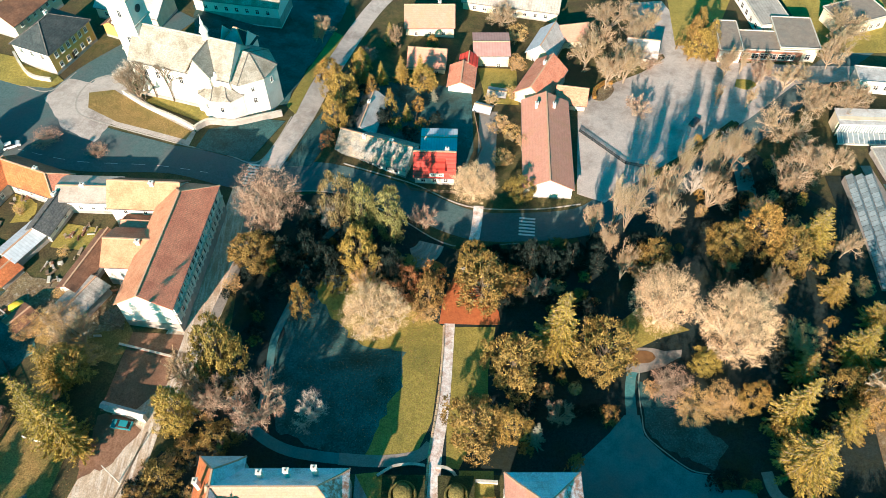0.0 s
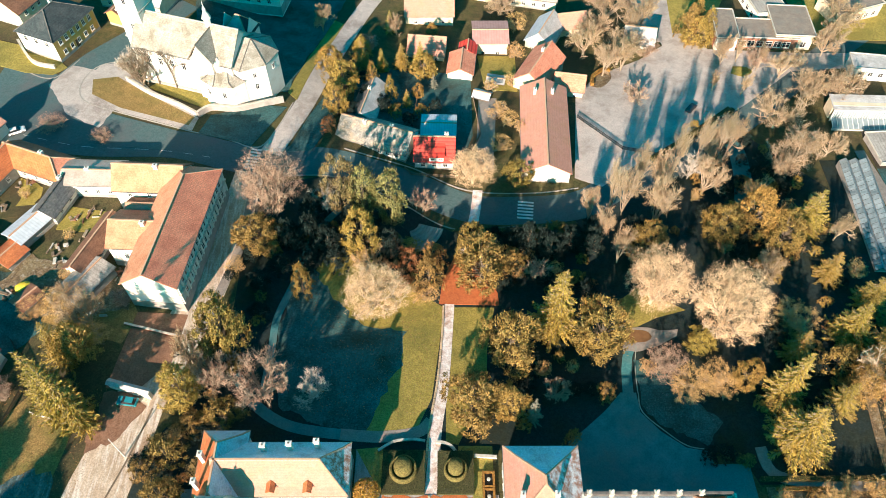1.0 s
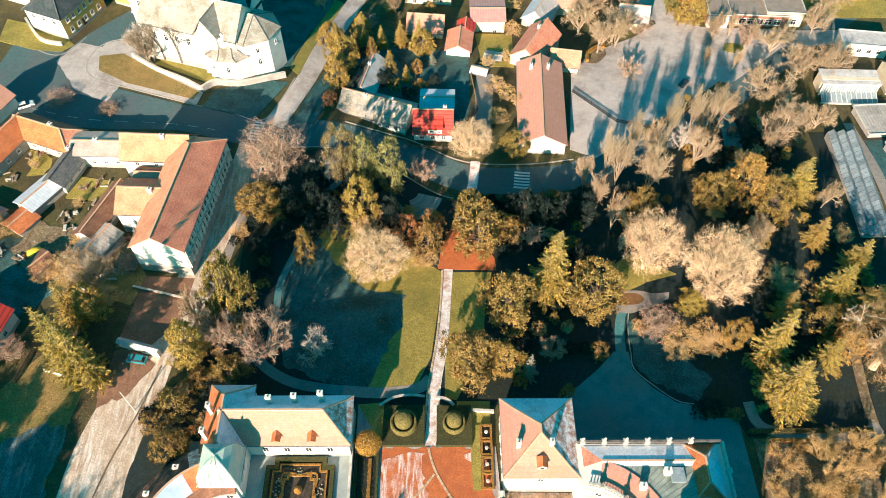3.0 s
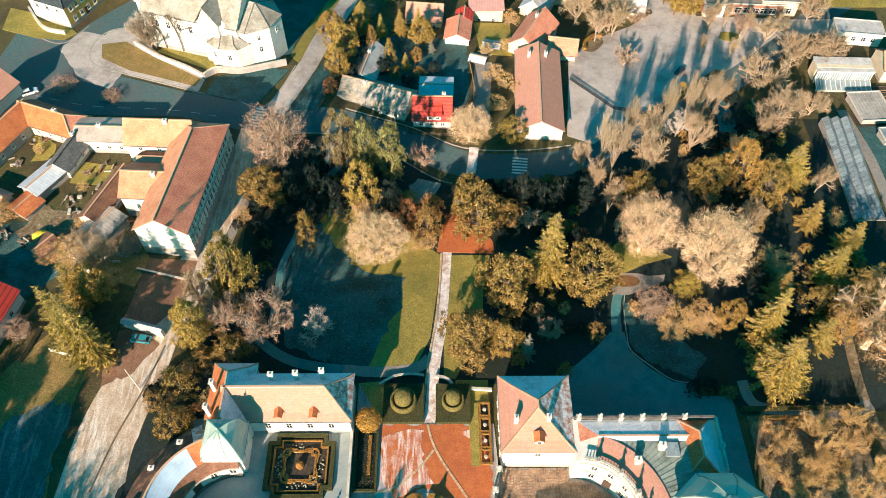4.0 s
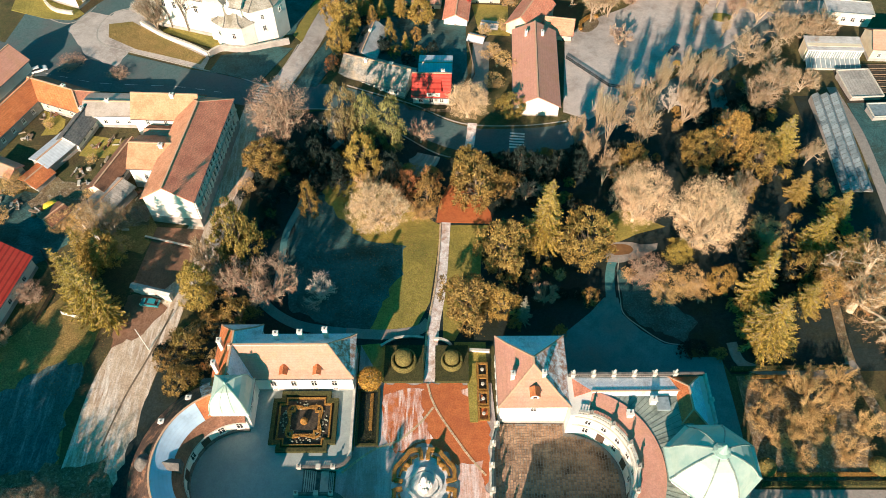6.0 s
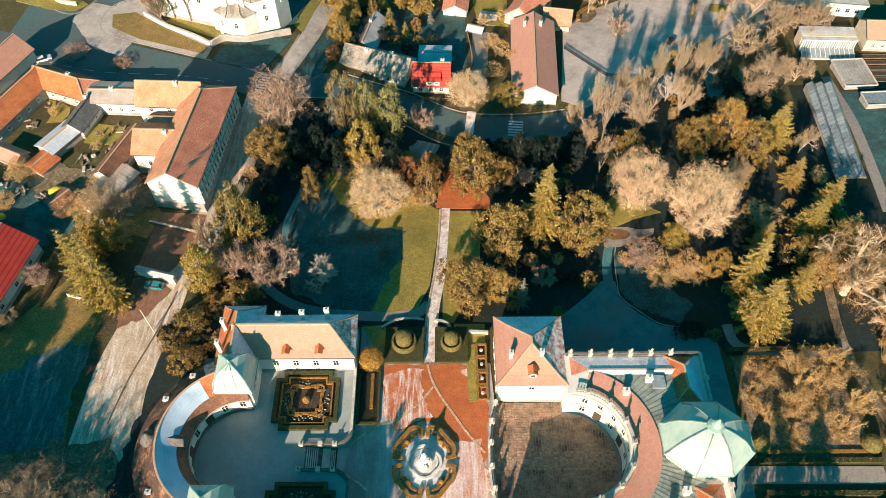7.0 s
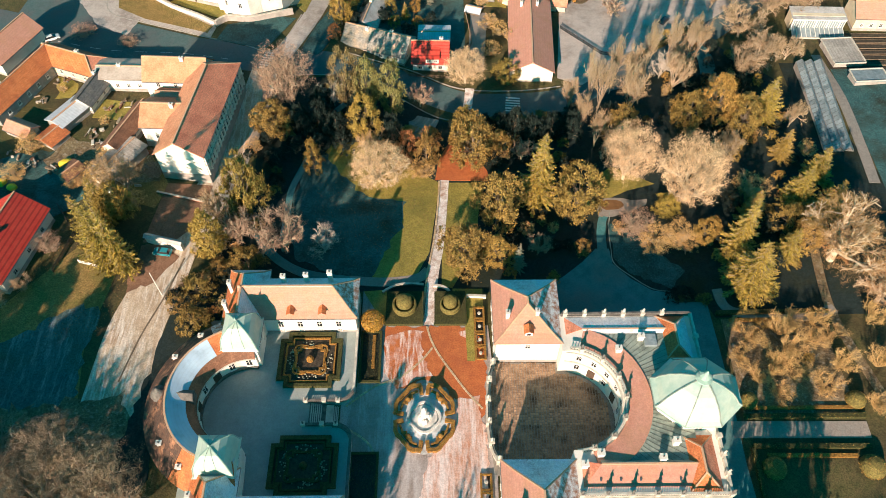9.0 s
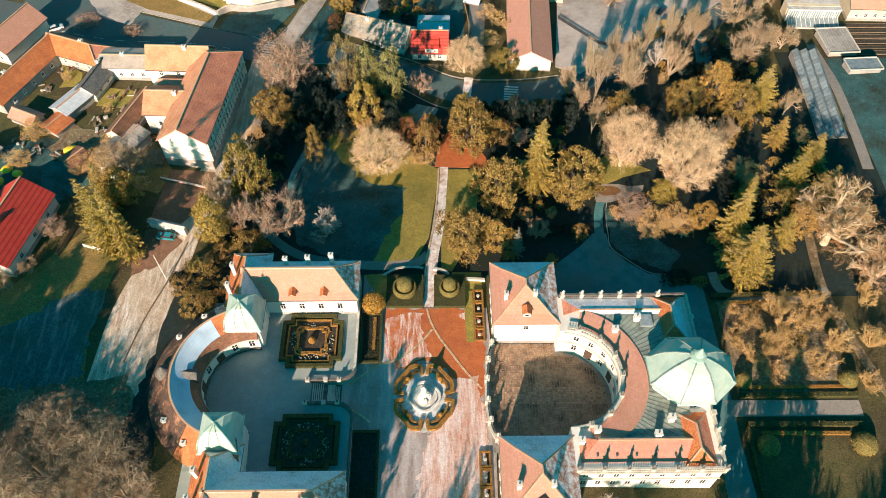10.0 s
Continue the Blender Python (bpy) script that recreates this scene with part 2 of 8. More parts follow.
M["hedge"] = material("clipped_box_hedge", (0.035, 0.04, 0.012), (0.075, 0.07, 0.022), 2.5, bump=0.9, bump_scale=9, grain=0.4)
M["hedge_gold"] = material("bronzed_box_hedge", (0.22, 0.105, 0.022), (0.33, 0.17, 0.038), 2.5, bump=0.8, bump_scale=9, grain=0.4)
M["topiary"] = material("clipped_yew", (0.11, 0.095, 0.025), (0.19, 0.15, 0.045), 2.5, bump=0.9, bump_scale=9, grain=0.4)
M["soil"] = material("dark_bed_soil", (0.035, 0.03, 0.022), (0.07, 0.055, 0.038), 1.5, bump=0.6, grain=0.3)
M["bark"] = material("tree_bark", (0.3, 0.23, 0.16), (0.44, 0.35, 0.25), 2.0, bump=0.6, vary=0.2)
M["bark_gold"] = material("golden_brown_bark", (0.36, 0.22, 0.09), (0.52, 0.35, 0.16), 2.0, bump=0.4, vary=0.2)
M["bark_white"] = material("pale_smooth_bark", (0.58, 0.46, 0.32), (0.74, 0.62, 0.46), 1.0, bump=0.3, c3=(0.36, 0.28, 0.19), big=0.6)
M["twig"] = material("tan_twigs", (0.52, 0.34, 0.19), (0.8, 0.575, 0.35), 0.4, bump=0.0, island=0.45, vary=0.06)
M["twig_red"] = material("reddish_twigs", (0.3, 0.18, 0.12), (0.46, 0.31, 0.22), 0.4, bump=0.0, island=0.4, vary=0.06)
# Near-black leaves: deep shade painted into the thickets.
M["leaf_deep"] = material("shade_dark_leaves", (0.012, 0.022, 0.019), (0.028, 0.043, 0.036), 0.6, rough=0.95, spec=0.1, bump=0.0, island=0.5)
# Frosted tiles, with the blue of skylit shade mixed into the colour.
M["roof_frost_blue"] = material("frosted_tiles_shade_blue", (0.42, 0.55, 0.68), (0.55, 0.68, 0.8), 0.8, rough=0.6, bump=0.2, c3=(0.36, 0.46, 0.56), big=0.4, bands=("Z", 0.36, 0.05))
# Tree shadow painted into the tiles, with orange flecks for sun between branches.
M["tile_tree_shade"] = material("tiles_tree_shade_flecks", (0.075, 0.05, 0.04), (0.13, 0.075, 0.05), 1.0, bump=0.4, cover=((0.5, 0.24, 0.13), 0.45, 0.2), bands=("Z", 0.36, 0.07), grain=0.2)
M["bark_dark"] = material("dark_rough_bark", (0.11, 0.085, 0.06), (0.2, 0.16, 0.115), 1.5, bump=0.4)
M["tile_school"] = material("warm_red_clay_tiles", (0.72, 0.27, 0.16), (0.84, 0.36, 0.22), 1.0, bump=0.3, c3=(0.6, 0.2, 0.12), big=0.25, bands=("Z", 0.4, 0.06), grain=0.18)
M["copper_pale"] = material("pale_weathered_copper", (0.42, 0.53, 0.44), (0.52, 0.59, 0.5), 0.6, rough=0.5, bump=0.15, c3=(0.34, 0.48, 0.41), big=0.35)
M["brown_dirt"] = material("dark_line_earth", (0.13, 0.1, 0.07), (0.2, 0.15, 0.1), 1.0, bump=0.4)
M["yard_dirt"] = material("trodden_yard_earth", (0.12, 0.085, 0.05), (0.2, 0.14, 0.075), 0.8, bump=0.6, c3=(0.24, 0.19, 0.1), big=0.3, cover=((0.34, 0.3, 0.24), 1.2, 0.15), grain=0.35)
M["frost_bed"] = material("frosted_pale_chippings", (0.5, 0.52, 0.52), (0.7, 0.72, 0.72), 1.2, bump=0.3, c3=(0.3, 0.31, 0.3), big=0.5)
M["red_dirt"] = material("red_brown_trodden_earth", (0.2, 0.105, 0.06), (0.29, 0.16, 0.1), 0.8, bump=0.4, c3=(0.14, 0.08, 0.05), big=0.2, grain=0.2)
M["tile_smooth"] = material("sunbleached_orange_tiles", (0.58, 0.26, 0.14), (0.66, 0.33, 0.19), 1.0, bump=0.25, c3=(0.5, 0.21, 0.11), big=0.3, bands=("Z", 0.36, 0.04), grain=0.14)
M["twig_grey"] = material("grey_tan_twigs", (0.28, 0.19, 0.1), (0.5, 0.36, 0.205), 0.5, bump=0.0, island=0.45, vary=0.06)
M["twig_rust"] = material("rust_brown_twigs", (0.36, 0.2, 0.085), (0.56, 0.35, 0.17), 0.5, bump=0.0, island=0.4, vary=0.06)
M["bark_grey"] = material("pale_grey_bark", (0.34, 0.29, 0.23), (0.5, 0.44, 0.36), 1.5, bump=0.3)
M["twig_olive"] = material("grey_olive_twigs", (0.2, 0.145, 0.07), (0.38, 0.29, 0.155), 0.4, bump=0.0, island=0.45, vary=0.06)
M["gutter_stone"] = material("tan_dressed_stone", (0.48, 0.34, 0.2), (0.6, 0.45, 0.29), 2.0, bump=0.3, vary=0.2)
M["leaf_gold"] = material("golden_evergreen_leaves", (0.34, 0.18, 0.03), (0.52, 0.3, 0.055), 0.6, rough=0.6, bump=0.0, island=0.4)
M["leaf_hedge"] = material("dark_box_leaves", (0.03, 0.034, 0.012), (0.075, 0.066, 0.02), 0.6, rough=0.7, bump=0.0, island=0.5)
M["slate_dark"] = material("blue_black_slates", (0.03, 0.042, 0.046), (0.055, 0.07, 0.072), 1.2, bump=0.3, c3=(0.075, 0.085, 0.085), big=0.35, bands=("Z", 0.35, 0.1), grain=0.25)
M["roof_brown"] = material("weathered_brown_slates", (0.2, 0.165, 0.12), (0.3, 0.25, 0.19), 1.0, bump=0.35, c3=(0.14, 0.11, 0.08), big=0.3, bands=("Z", 0.4, 0.12), grain=0.2)
# Pale roof darkened and mottled to paint in the shadow of trees.
M["roof_tree_shade"] = material("cottage_roof_tree_shade", (0.2, 0.2, 0.175), (0.34, 0.33, 0.29), 0.9, bump=0.4, c3=(0.42, 0.33, 0.22), big=0.28, bands=("Z", 0.4, 0.08), grain=0.3)
M["roof_beige"] = material("sunbleached_beige_roof", (0.44, 0.37, 0.31), (0.54, 0.46, 0.39), 0.7, bump=0.2, c3=(0.36, 0.29, 0.23), big=0.3, grain=0.12)
# Turf colour darkened and tealed to carry shade.
M["dark_frost"] = material("frosted_turf_shade_teal", (0.022, 0.052, 0.052), (0.04, 0.085, 0.084), 0.8, bump=0.5, c3=(0.02, 0.027, 0.02), big=0.15, grain=0.3)
M["white_stone"] = material("sunlit_white_stone", (0.68, 0.63, 0.56), (0.8, 0.76, 0.7), 1.5, bump=0.4, c3=(0.48, 0.45, 0.4), big=0.8)
# Twig tone darkened to stand for dappled shade on the south-western trees.
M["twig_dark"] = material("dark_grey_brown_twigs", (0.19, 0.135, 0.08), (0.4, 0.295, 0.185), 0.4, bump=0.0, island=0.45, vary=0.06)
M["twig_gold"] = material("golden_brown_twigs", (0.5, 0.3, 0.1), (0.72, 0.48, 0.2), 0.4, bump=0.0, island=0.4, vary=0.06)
M["leaf_dark"] = material("dark_evergreen_leaves", (0.135, 0.094, 0.025), (0.35, 0.23, 0.06), 0.6, rough=0.6, bump=0.0, island=0.5, vary=0.14)
M["leaf_olive"] = material("golden_olive_leaves", (0.24, 0.16, 0.036), (0.44, 0.29, 0.07), 0.6, rough=0.6, bump=0.0, island=0.45, vary=0.16)
M["needle"] = material("fir_needles", (0.23, 0.17, 0.034), (0.45, 0.315, 0.062), 0.5, rough=0.65, bump=0.0, island=0.45, vary=0.14)
M["needle_silver"] = material("silver_spruce_needles", (0.2, 0.21, 0.15), (0.32, 0.33, 0.25), 0.6, rough=0.65, bump=0.0, island=0.35, vary=0.2)
M["leaf_rust"] = material("rust_brown_leaves", (0.31, 0.17, 0.05), (0.46, 0.26, 0.08), 0.6, bump=0.0, island=0.4, vary=0.3)
M["car_blue"] = material("turquoise_car_paint", (0.03, 0.24, 0.28), (0.035, 0.27, 0.31), 1.0, rough=0.25, bump=0.0, spec=0.6)
M["car_white"] = material("white_car_paint", (0.7, 0.7, 0.69), (0.75, 0.75, 0.74), 1.0, rough=0.25, bump=0.0, spec=0.6)
M["car_dark"] = material("dark_car_paint", (0.03, 0.04, 0.045), (0.04, 0.05, 0.055), 1.0, rough=0.25, bump=0.0, spec=0.6)
M["rubber"] = material("tyre_rubber", (0.02, 0.02, 0.02), (0.035, 0.035, 0.033), 4.0, bump=0.2)
M["yellow_tarp"] = material("yellow_plastic_sheet", (0.7, 0.48, 0.03), (0.78, 0.56, 0.06), 1.0, rough=0.5, bump=0.3)
M["greenhouse"] = material("whitewashed_glazing", (0.13, 0.18, 0.195), (0.31, 0.365, 0.385), 0.9, rough=0.35, bump=0.1, c3=(0.24, 0.28, 0.29), big=0.4, vary=0.2)
M["leaf_litter"] = material("fallen_leaves", (0.26, 0.13, 0.05), (0.38, 0.2, 0.08), 0.8, bump=0.0, island=0.5)

# ---- builders ----
def part(name, bm, mat, parent=None, label="", kind=""):
    me = bpy.data.meshes.new(name)
    bm.to_mesh(me)
    bm.free()
    return part_mesh(name, me, mat, parent, label, kind)


def part_mesh(name, me, mat, parent=None, label="", kind=""):
    if mat and not me.materials:
        me.materials.append(M[mat])
    ob = new(name, me)
    if parent:
        ob.parent = parent
    return tagged(ob, label, kind=kind)


def empty(name, m, label, category, group="", kind=""):
    ob = new(name)
    ob.matrix_world = m
    return tagged(ob, label, category, group, kind)


def box(bm, cx, cy, z0, sx, sy, sz, rz=0.0, taper=0.0):
    """A box standing on z0; taper shrinks the top."""
    c, s = math.cos(radians(rz)), math.sin(radians(rz))
    vs = []
    for z, k in ((z0, 1.0), (z0 + sz, 1.0 - taper)):
        for ux, uy in ((-1, -1), (1, -1), (1, 1), (-1, 1)):
            x, y = ux * sx / 2 * k, uy * sy / 2 * k
            vs.append(bm.verts.new((cx + x * c - y * s, cy + x * s + y * c, z)))
    for f in ((3, 2, 1, 0), (4, 5, 6, 7), (0, 1, 5, 4), (1, 2, 6, 5), (2, 3, 7, 6), (3, 0, 4, 7)):
        bm.faces.new([vs[i] for i in f])


def prism(bm, pts, z0, z1):
    """A polygon (counter-clockwise) raised from z0 to z1."""
    lo = [bm.verts.new((x, y, z0)) for x, y in pts]
    hi = [bm.verts.new((x, y, z1)) for x, y in pts]
    n = len(pts)
    caps = [bm.faces.new(hi), bm.faces.new(lo[::-1])]
    bm.normal_update()
    if n > 4:
        bmesh.ops.triangulate(bm, faces=caps)
    for i in range(n):
        bm.faces.new((lo[i], lo[(i + 1) % n], hi[(i + 1) % n], hi[i]))


def slab(bm, pts, thick=0.22):
    """A sheet of that thickness below the face pts (any planar loop, upward)."""
    a, b, c = (Vector(p) for p in pts[:3])
    nrm = (b - a).cross(c - a).normalized()
    if nrm.z < 0:
        nrm, pts = -nrm, pts[::-1]
    top = [bm.verts.new(p) for p in pts]
    low = [bm.verts.new(Vector(p) - nrm * thick) for p in pts]
    bm.faces.new(top)
    bm.faces.new(low[::-1])
    n = len(pts)
    for i in range(n):
        bm.faces.new((low[i], low[(i + 1) % n], top[(i + 1) % n], top[i]))


def turned(bm, cx, cy, profile, sides=12, squash=1.0):
    """A turned body: profile of (radius, z) from bottom to top."""
    rings = []
    for r, z in profile:
        rings.append([bm.verts.new((cx + r * math.cos(2 * math.pi * i / sides), cy + squash * r * math.sin(2 * math.pi * i / sides), z)) for i in range(sides)])
    for lo, hi in zip(rings, rings[1:]):
        for i in range(sides):
            bm.faces.new((lo[i], lo[(i + 1) % sides], hi[(i + 1) % sides], hi[i]))
    bm.faces.new(rings[-1])
    bm.faces.new(rings[0][::-1])


def bar(bm, a, b, w=0.2, h=0.2):
    """A straight beam from a to b."""
    a, b = Vector(a), Vector(b)
    d = (b - a).normalized()
    side = d.cross(Vector((0, 0, 1)))
    side = (side if side.length > 1e-4 else Vector((1, 0, 0))).normalized() * w / 2
    up = side.cross(d).normalized() * h / 2
    vs = [bm.verts.new(p + s + u) for p in (a, b) for s, u in ((-side, -up), (side, -up), (side, up), (-side, up))]
    for f in ((3, 2, 1, 0), (4, 5, 6, 7), (0, 1, 5, 4), (1, 2, 6, 5), (2, 3, 7, 6), (3, 0, 4, 7)):
        bm.faces.new([vs[i] for i in f])


def ribbon(bm, line, w, base, h, closed=False):
    """A mitred rail of rectangular section along line; base: a height or a function of (x, y)."""
    n = len(line)
    cols = []
    for i, (x, y) in enumerate(line):
        a = line[(i - 1) % n] if closed or i else line[i]
        b = line[(i + 1) % n] if closed or i < n - 1 else line[i]
        d1, d2 = Vector((x - a[0], y - a[1])), Vector((b[0] - x, b[1] - y))
        d1, d2 = (d1 if d1.length > 1e-6 else d2).normalized(), (d2 if d2.length > 1e-6 else d1).normalized()
        t = (d1 + d2).normalized()
        k = min(2.0, 1.0 / max(0.35, t.dot(d2)))
        nx, ny = -t.y * w / 2 * k, t.x * w / 2 * k
        z = base(x, y) if callable(base) else base
        cols.append([bm.verts.new(p) for p in ((x - nx, y - ny, z), (x + nx, y + ny, z), (x + nx, y + ny, z + h), (x - nx, y - ny, z + h))])
    for u, v in zip(cols, cols[1:] + (cols[:1] if closed else [])):
        for j in range(4):
            bm.faces.new((u[j], u[(j + 1) % 4], v[(j + 1) % 4], v[j]))
    if not closed:
        bm.faces.new(cols[0][::-1])
        bm.faces.new(cols[-1])
    bmesh.ops.recalc_face_normals(bm, faces=bm.faces)


def arc_pts(cx, cy, r, a0, a1, n):
    return [(cx + r * math.cos(radians(a0 + (a1 - a0) * i / n)), cy + r * math.sin(radians(a0 + (a1 - a0) * i / n))) for i in range(n + 1)]


def ring_sweep(bm, cx, cy, profile, a0, a1, n, close=True):
    """Sweeps a profile of (radius, z) round an arc; close joins the profile's end to its start."""
    cols = []
    for i in range(n + 1):
        a = radians(a0 + (a1 - a0) * i / n)
        cols.append([bm.verts.new((cx + r * math.cos(a), cy + r * math.sin(a), z)) for r, z in profile])
    k = len(profile)
    for u, v in zip(cols, cols[1:]):
        for j in range(k if close else k - 1):
            bm.faces.new((u[j], u[(j + 1) % k], v[(j + 1) % k], v[j]))
    if close:
        bm.faces.new(cols[0])
        bm.faces.new(cols[-1][::-1])
    bmesh.ops.recalc_face_normals(bm, faces=bm.faces)


# ---- the lie of the land: hills and hollows ----
HILLS = np.array([(0, 38, 0), (-12, 40, 0), (6, 30, 0.3), (0, 15, 0.3), (0, -10, 0.3), (1, 84, -3), (8, 114, -2.7), (40, 73, -3.2), (13, 138, -2.2), (31, 117, -2), (-30, 80, -1.5), (-40, 140, 3), (-62, 136, 5),
                  (-56, 80, 5), (-72, 50, 4.4), (-60, 40, 3.4), (-60, 10, 3), (74, 31, 0.5), (61, 12, -2), (46, 60, -2.8), (80, 90, -2), (20, 190, -6), (90, 160, -4), (-100, 165, 4), (-100, 100, 5), (-20, 185, -3), (120, 60, 0)])


def ground(x, y):
    d = (HILLS[:, 0] - x) ** 2 + (HILLS[:, 1] - y) ** 2
    k = np.exp(-d / 800.0) + 1e-5 / (1 + d / 900)
    z = float((k * HILLS[:, 2]).sum() / k.sum())
    if -50 < x < -19 and -2 < y < 41:      # levelled under the raised court
        z = min(z, 1.9)
    return z


CELL = 4.0


def drape(name, pts, mat, lift, label, thick=0.0, kind="structure", parent=None):
    """A patch of ground with the outline pts that follows the land, lift above it."""
    bm = bmesh.new()
    bm.faces.new([bm.verts.new((x, y, 0)) for x, y in pts])
    bm.normal_update()
    bmesh.ops.triangulate(bm, faces=bm.faces[:])
    for axis in (0, 1):
        lo, hi = min(p[axis] for p in pts), max(p[axis] for p in pts)
        v = math.ceil(lo / CELL) * CELL
        while v < hi:
            no = (1, 0, 0) if axis == 0 else (0, 1, 0)
            co = (v, 0, 0) if axis == 0 else (0, v, 0)
            bmesh.ops.bisect_plane(bm, geom=bm.verts[:] + bm.edges[:] + bm.faces[:], plane_co=co, plane_no=no)
            v += CELL
    bmesh.ops.remove_doubles(bm, verts=bm.verts[:], dist=0.001)
    for v in bm.verts:
        v.co.z = ground(v.co.x, v.co.y) + lift
    bmesh.ops.recalc_face_normals(bm, faces=bm.faces)
    if sum(f.normal.z for f in bm.faces) < 0:
        bmesh.ops.reverse_faces(bm, faces=bm.faces)
    rim = [e for e in bm.edges if e.is_boundary]
    ex = bmesh.ops.extrude_edge_only(bm, edges=rim)
    for v in ex["geom"]:
        if isinstance(v, bmesh.types.BMVert):
            v.co.z -= lift + 0.3
    return part(name, bm, mat, parent, label, kind)


def ragged(pts, amp=0.5, step=1.2, seed=1):
    """The outline pts with a worn, uneven edge."""
    rnd = random.Random(seed)
    out = []
    for (ax, ay), (bx, by) in zip(pts, list(pts[1:]) + [pts[0]]):
        n = max(1, int(math.hypot(bx - ax, by - ay) / step))
        for i in range(n):
            t = i / n
            out.append((ax + (bx - ax) * t + rnd.uniform(-amp, amp), ay + (by - ay) * t + rnd.uniform(-amp, amp)))
    return out


def smooth_line(pts, n=6):
    out = []
    p = [pts[0]] + list(pts) + [pts[-1]]
    for i in range(1, len(p) - 2):
        for j in range(n):
            t = j / n
            out.append(tuple(0.5 * (2 * p[i][k] + (p[i + 1][k] - p[i - 1][k]) * t + (2 * p[i - 1][k] - 5 * p[i][k] + 4 * p[i + 1][k] - p[i + 2][k]) * t * t
                                    + (3 * p[i][k] - p[i - 1][k] - 3 * p[i + 1][k] + p[i + 2][k]) * t ** 3) for k in (0, 1)))
    return out + [pts[-1]]


def offset_line(line, d):
    out = []
    for i, (x, y) in enumerate(line):
        ax, ay = line[max(0, i - 1)]
        bx, by = line[min(len(line) - 1, i + 1)]
        l = math.hypot(bx - ax, by - ay) or 1
        out.append((x - (by - ay) / l * d, y + (bx - ax) / l * d))
    return out


def strip(pts, width, width_end=None):
    """The outline of a way along pts."""
    line = smooth_line(pts)
    n = len(line) - 1
    w1 = width if width_end is None else width_end
    left, right = [], []
    for i in range(n + 1):
        w = (width + (w1 - width) * i / n) / 2
        left.append(offset_line(line, w)[i])
        right.append(offset_line(line, -w)[i])
    return right + left[::-1]


def kerb_line(pts, label, mat="kerb", w=0.3, h=0.14, smooth=True, step=1.6):
    """A row of kerb stones along pts: each stone a piece."""
    line = smooth_line(pts) if smooth else pts
    edge = empty("kerb", pose(0, 0, 0), label, "", kind="structure")
    bm = bmesh.new()
    ribbon(bm, line, w, lambda x, y: ground(x, y) + h - 0.4, 0.4)
    part("kerb_stones", bm, mat, edge, kind="stuff")
    return edge

# ---- the ground: one sheet to the horizon ----
def build_ground():
    xs = [-2500, -900, -420] + [CELL * i for i in range(-66, 67)] + [420, 900, 2500]
    ys = [-2500, -900, -320] + [CELL * i for i in range(-40, 86)] + [480, 900, 2500]
    verts = [(x, y, ground(x, y)) for y in ys for x in xs]
    w = len(xs)
    faces = [(j * w + i, j * w + i + 1, (j + 1) * w + i + 1, (j + 1) * w + i) for j in range(len(ys) - 1) for i in range(w - 1)]
    me = bpy.data.meshes.new("ground")
    me.from_pydata(verts, [], faces)
    part_mesh("ground", me, "field", None, "rough winter grass and bare earth", "structure")


build_ground()

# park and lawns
drape("park_ground", [(-50, 50), (-20, 49), (20, 49), (58, 49), (60, 42.5), (100, 42.5), (112, 75), (104, 108), (78, 142), (54, 124), (38, 110), (20, 104.6), (2, 104), (-12, 114), (-28, 119), (-46, 113), (-45, 80)], "park", 0.03, "park ground with leaf litter, colour darkened for shade")
drape("lawn", [(-34.5, 66), (-31, 58), (-23, 53.2), (-12, 52.4), (-5, 53.4), (-2.2, 60), (-0.8, 72), (0.3, 82.5), (-2, 84), (-8, 90), (-18, 96), (-27, 95), (-33, 82)], "lawn", 0.07, "mown winter lawn with fallen leaves")
drape("lawn", [(2.4, 82.6), (11.5, 82.6), (9.5, 72), (9, 62), (3, 50), (0.6, 50.5), (0.8, 66)], "lawn", 0.075, "narrow sunlit lawn beside the park path")
drape("lawn", [(3, 49.8), (9.6, 49.8), (9.6, 44.5), (3, 44.5)], "lawn", 0.09, "small lawn beside the topiary bed")
drape("lawn", [(-16.5, 49), (-11.5, 49.5), (-11.6, 27.2), (-16.8, 26)], "lawn", 0.09, "narrow lawn under the terrace wall")
drape("lawn", [(41, 77), (47, 80), (54, 82), (44, 88), (39, 84)], "lawn", 0.075, "sunlit patch of park lawn")
drape("meadow", [(-125, 8), (-69, 12), (-72.5, 34), (-70, 54), (-78, 62), (-95, 40)], "meadow", 0.05, "rough meadow with worn tracks")
drape("meadow", [(-84, 75), (-66, 70), (-64, 77), (-70, 86), (-82, 84)], "meadow", 0.06, "garden grass behind the school")
# Palace shadow laid on the lawn as a teal patch.
drape("lawn", ragged([(-35.6, 66), (-32.6, 57.6), (-23, 52.8), (-15.5, 52.4), (-11.5, 62), (-8.8, 68), (-8.2, 76.5), (-18, 77), (-24, 84), (-29, 92), (-34, 82)], 0.6, 1.5, 4), "frost_shade_grass", 0.1, "frosted lawn with the palace shadow tinted in")
drape("meadow", ragged([(-122, 12), (-71, 15), (-72, 33), (-70.5, 42), (-76, 44), (-84, 38), (-93, 32), (-110, 34)], 0.7, 1.6, 5), "frost_shade_meadow", 0.08, "frosted meadow with tree shade tinted in")
drape("yard_ground", ragged([(-112, 68), (-90, 66), (-83, 72), (-86, 80), (-94, 88), (-112, 84)], 0.6, 1.6, 6), "frost_shade_grass", 0.07, "frosted yard with clutter, tinted shade teal")
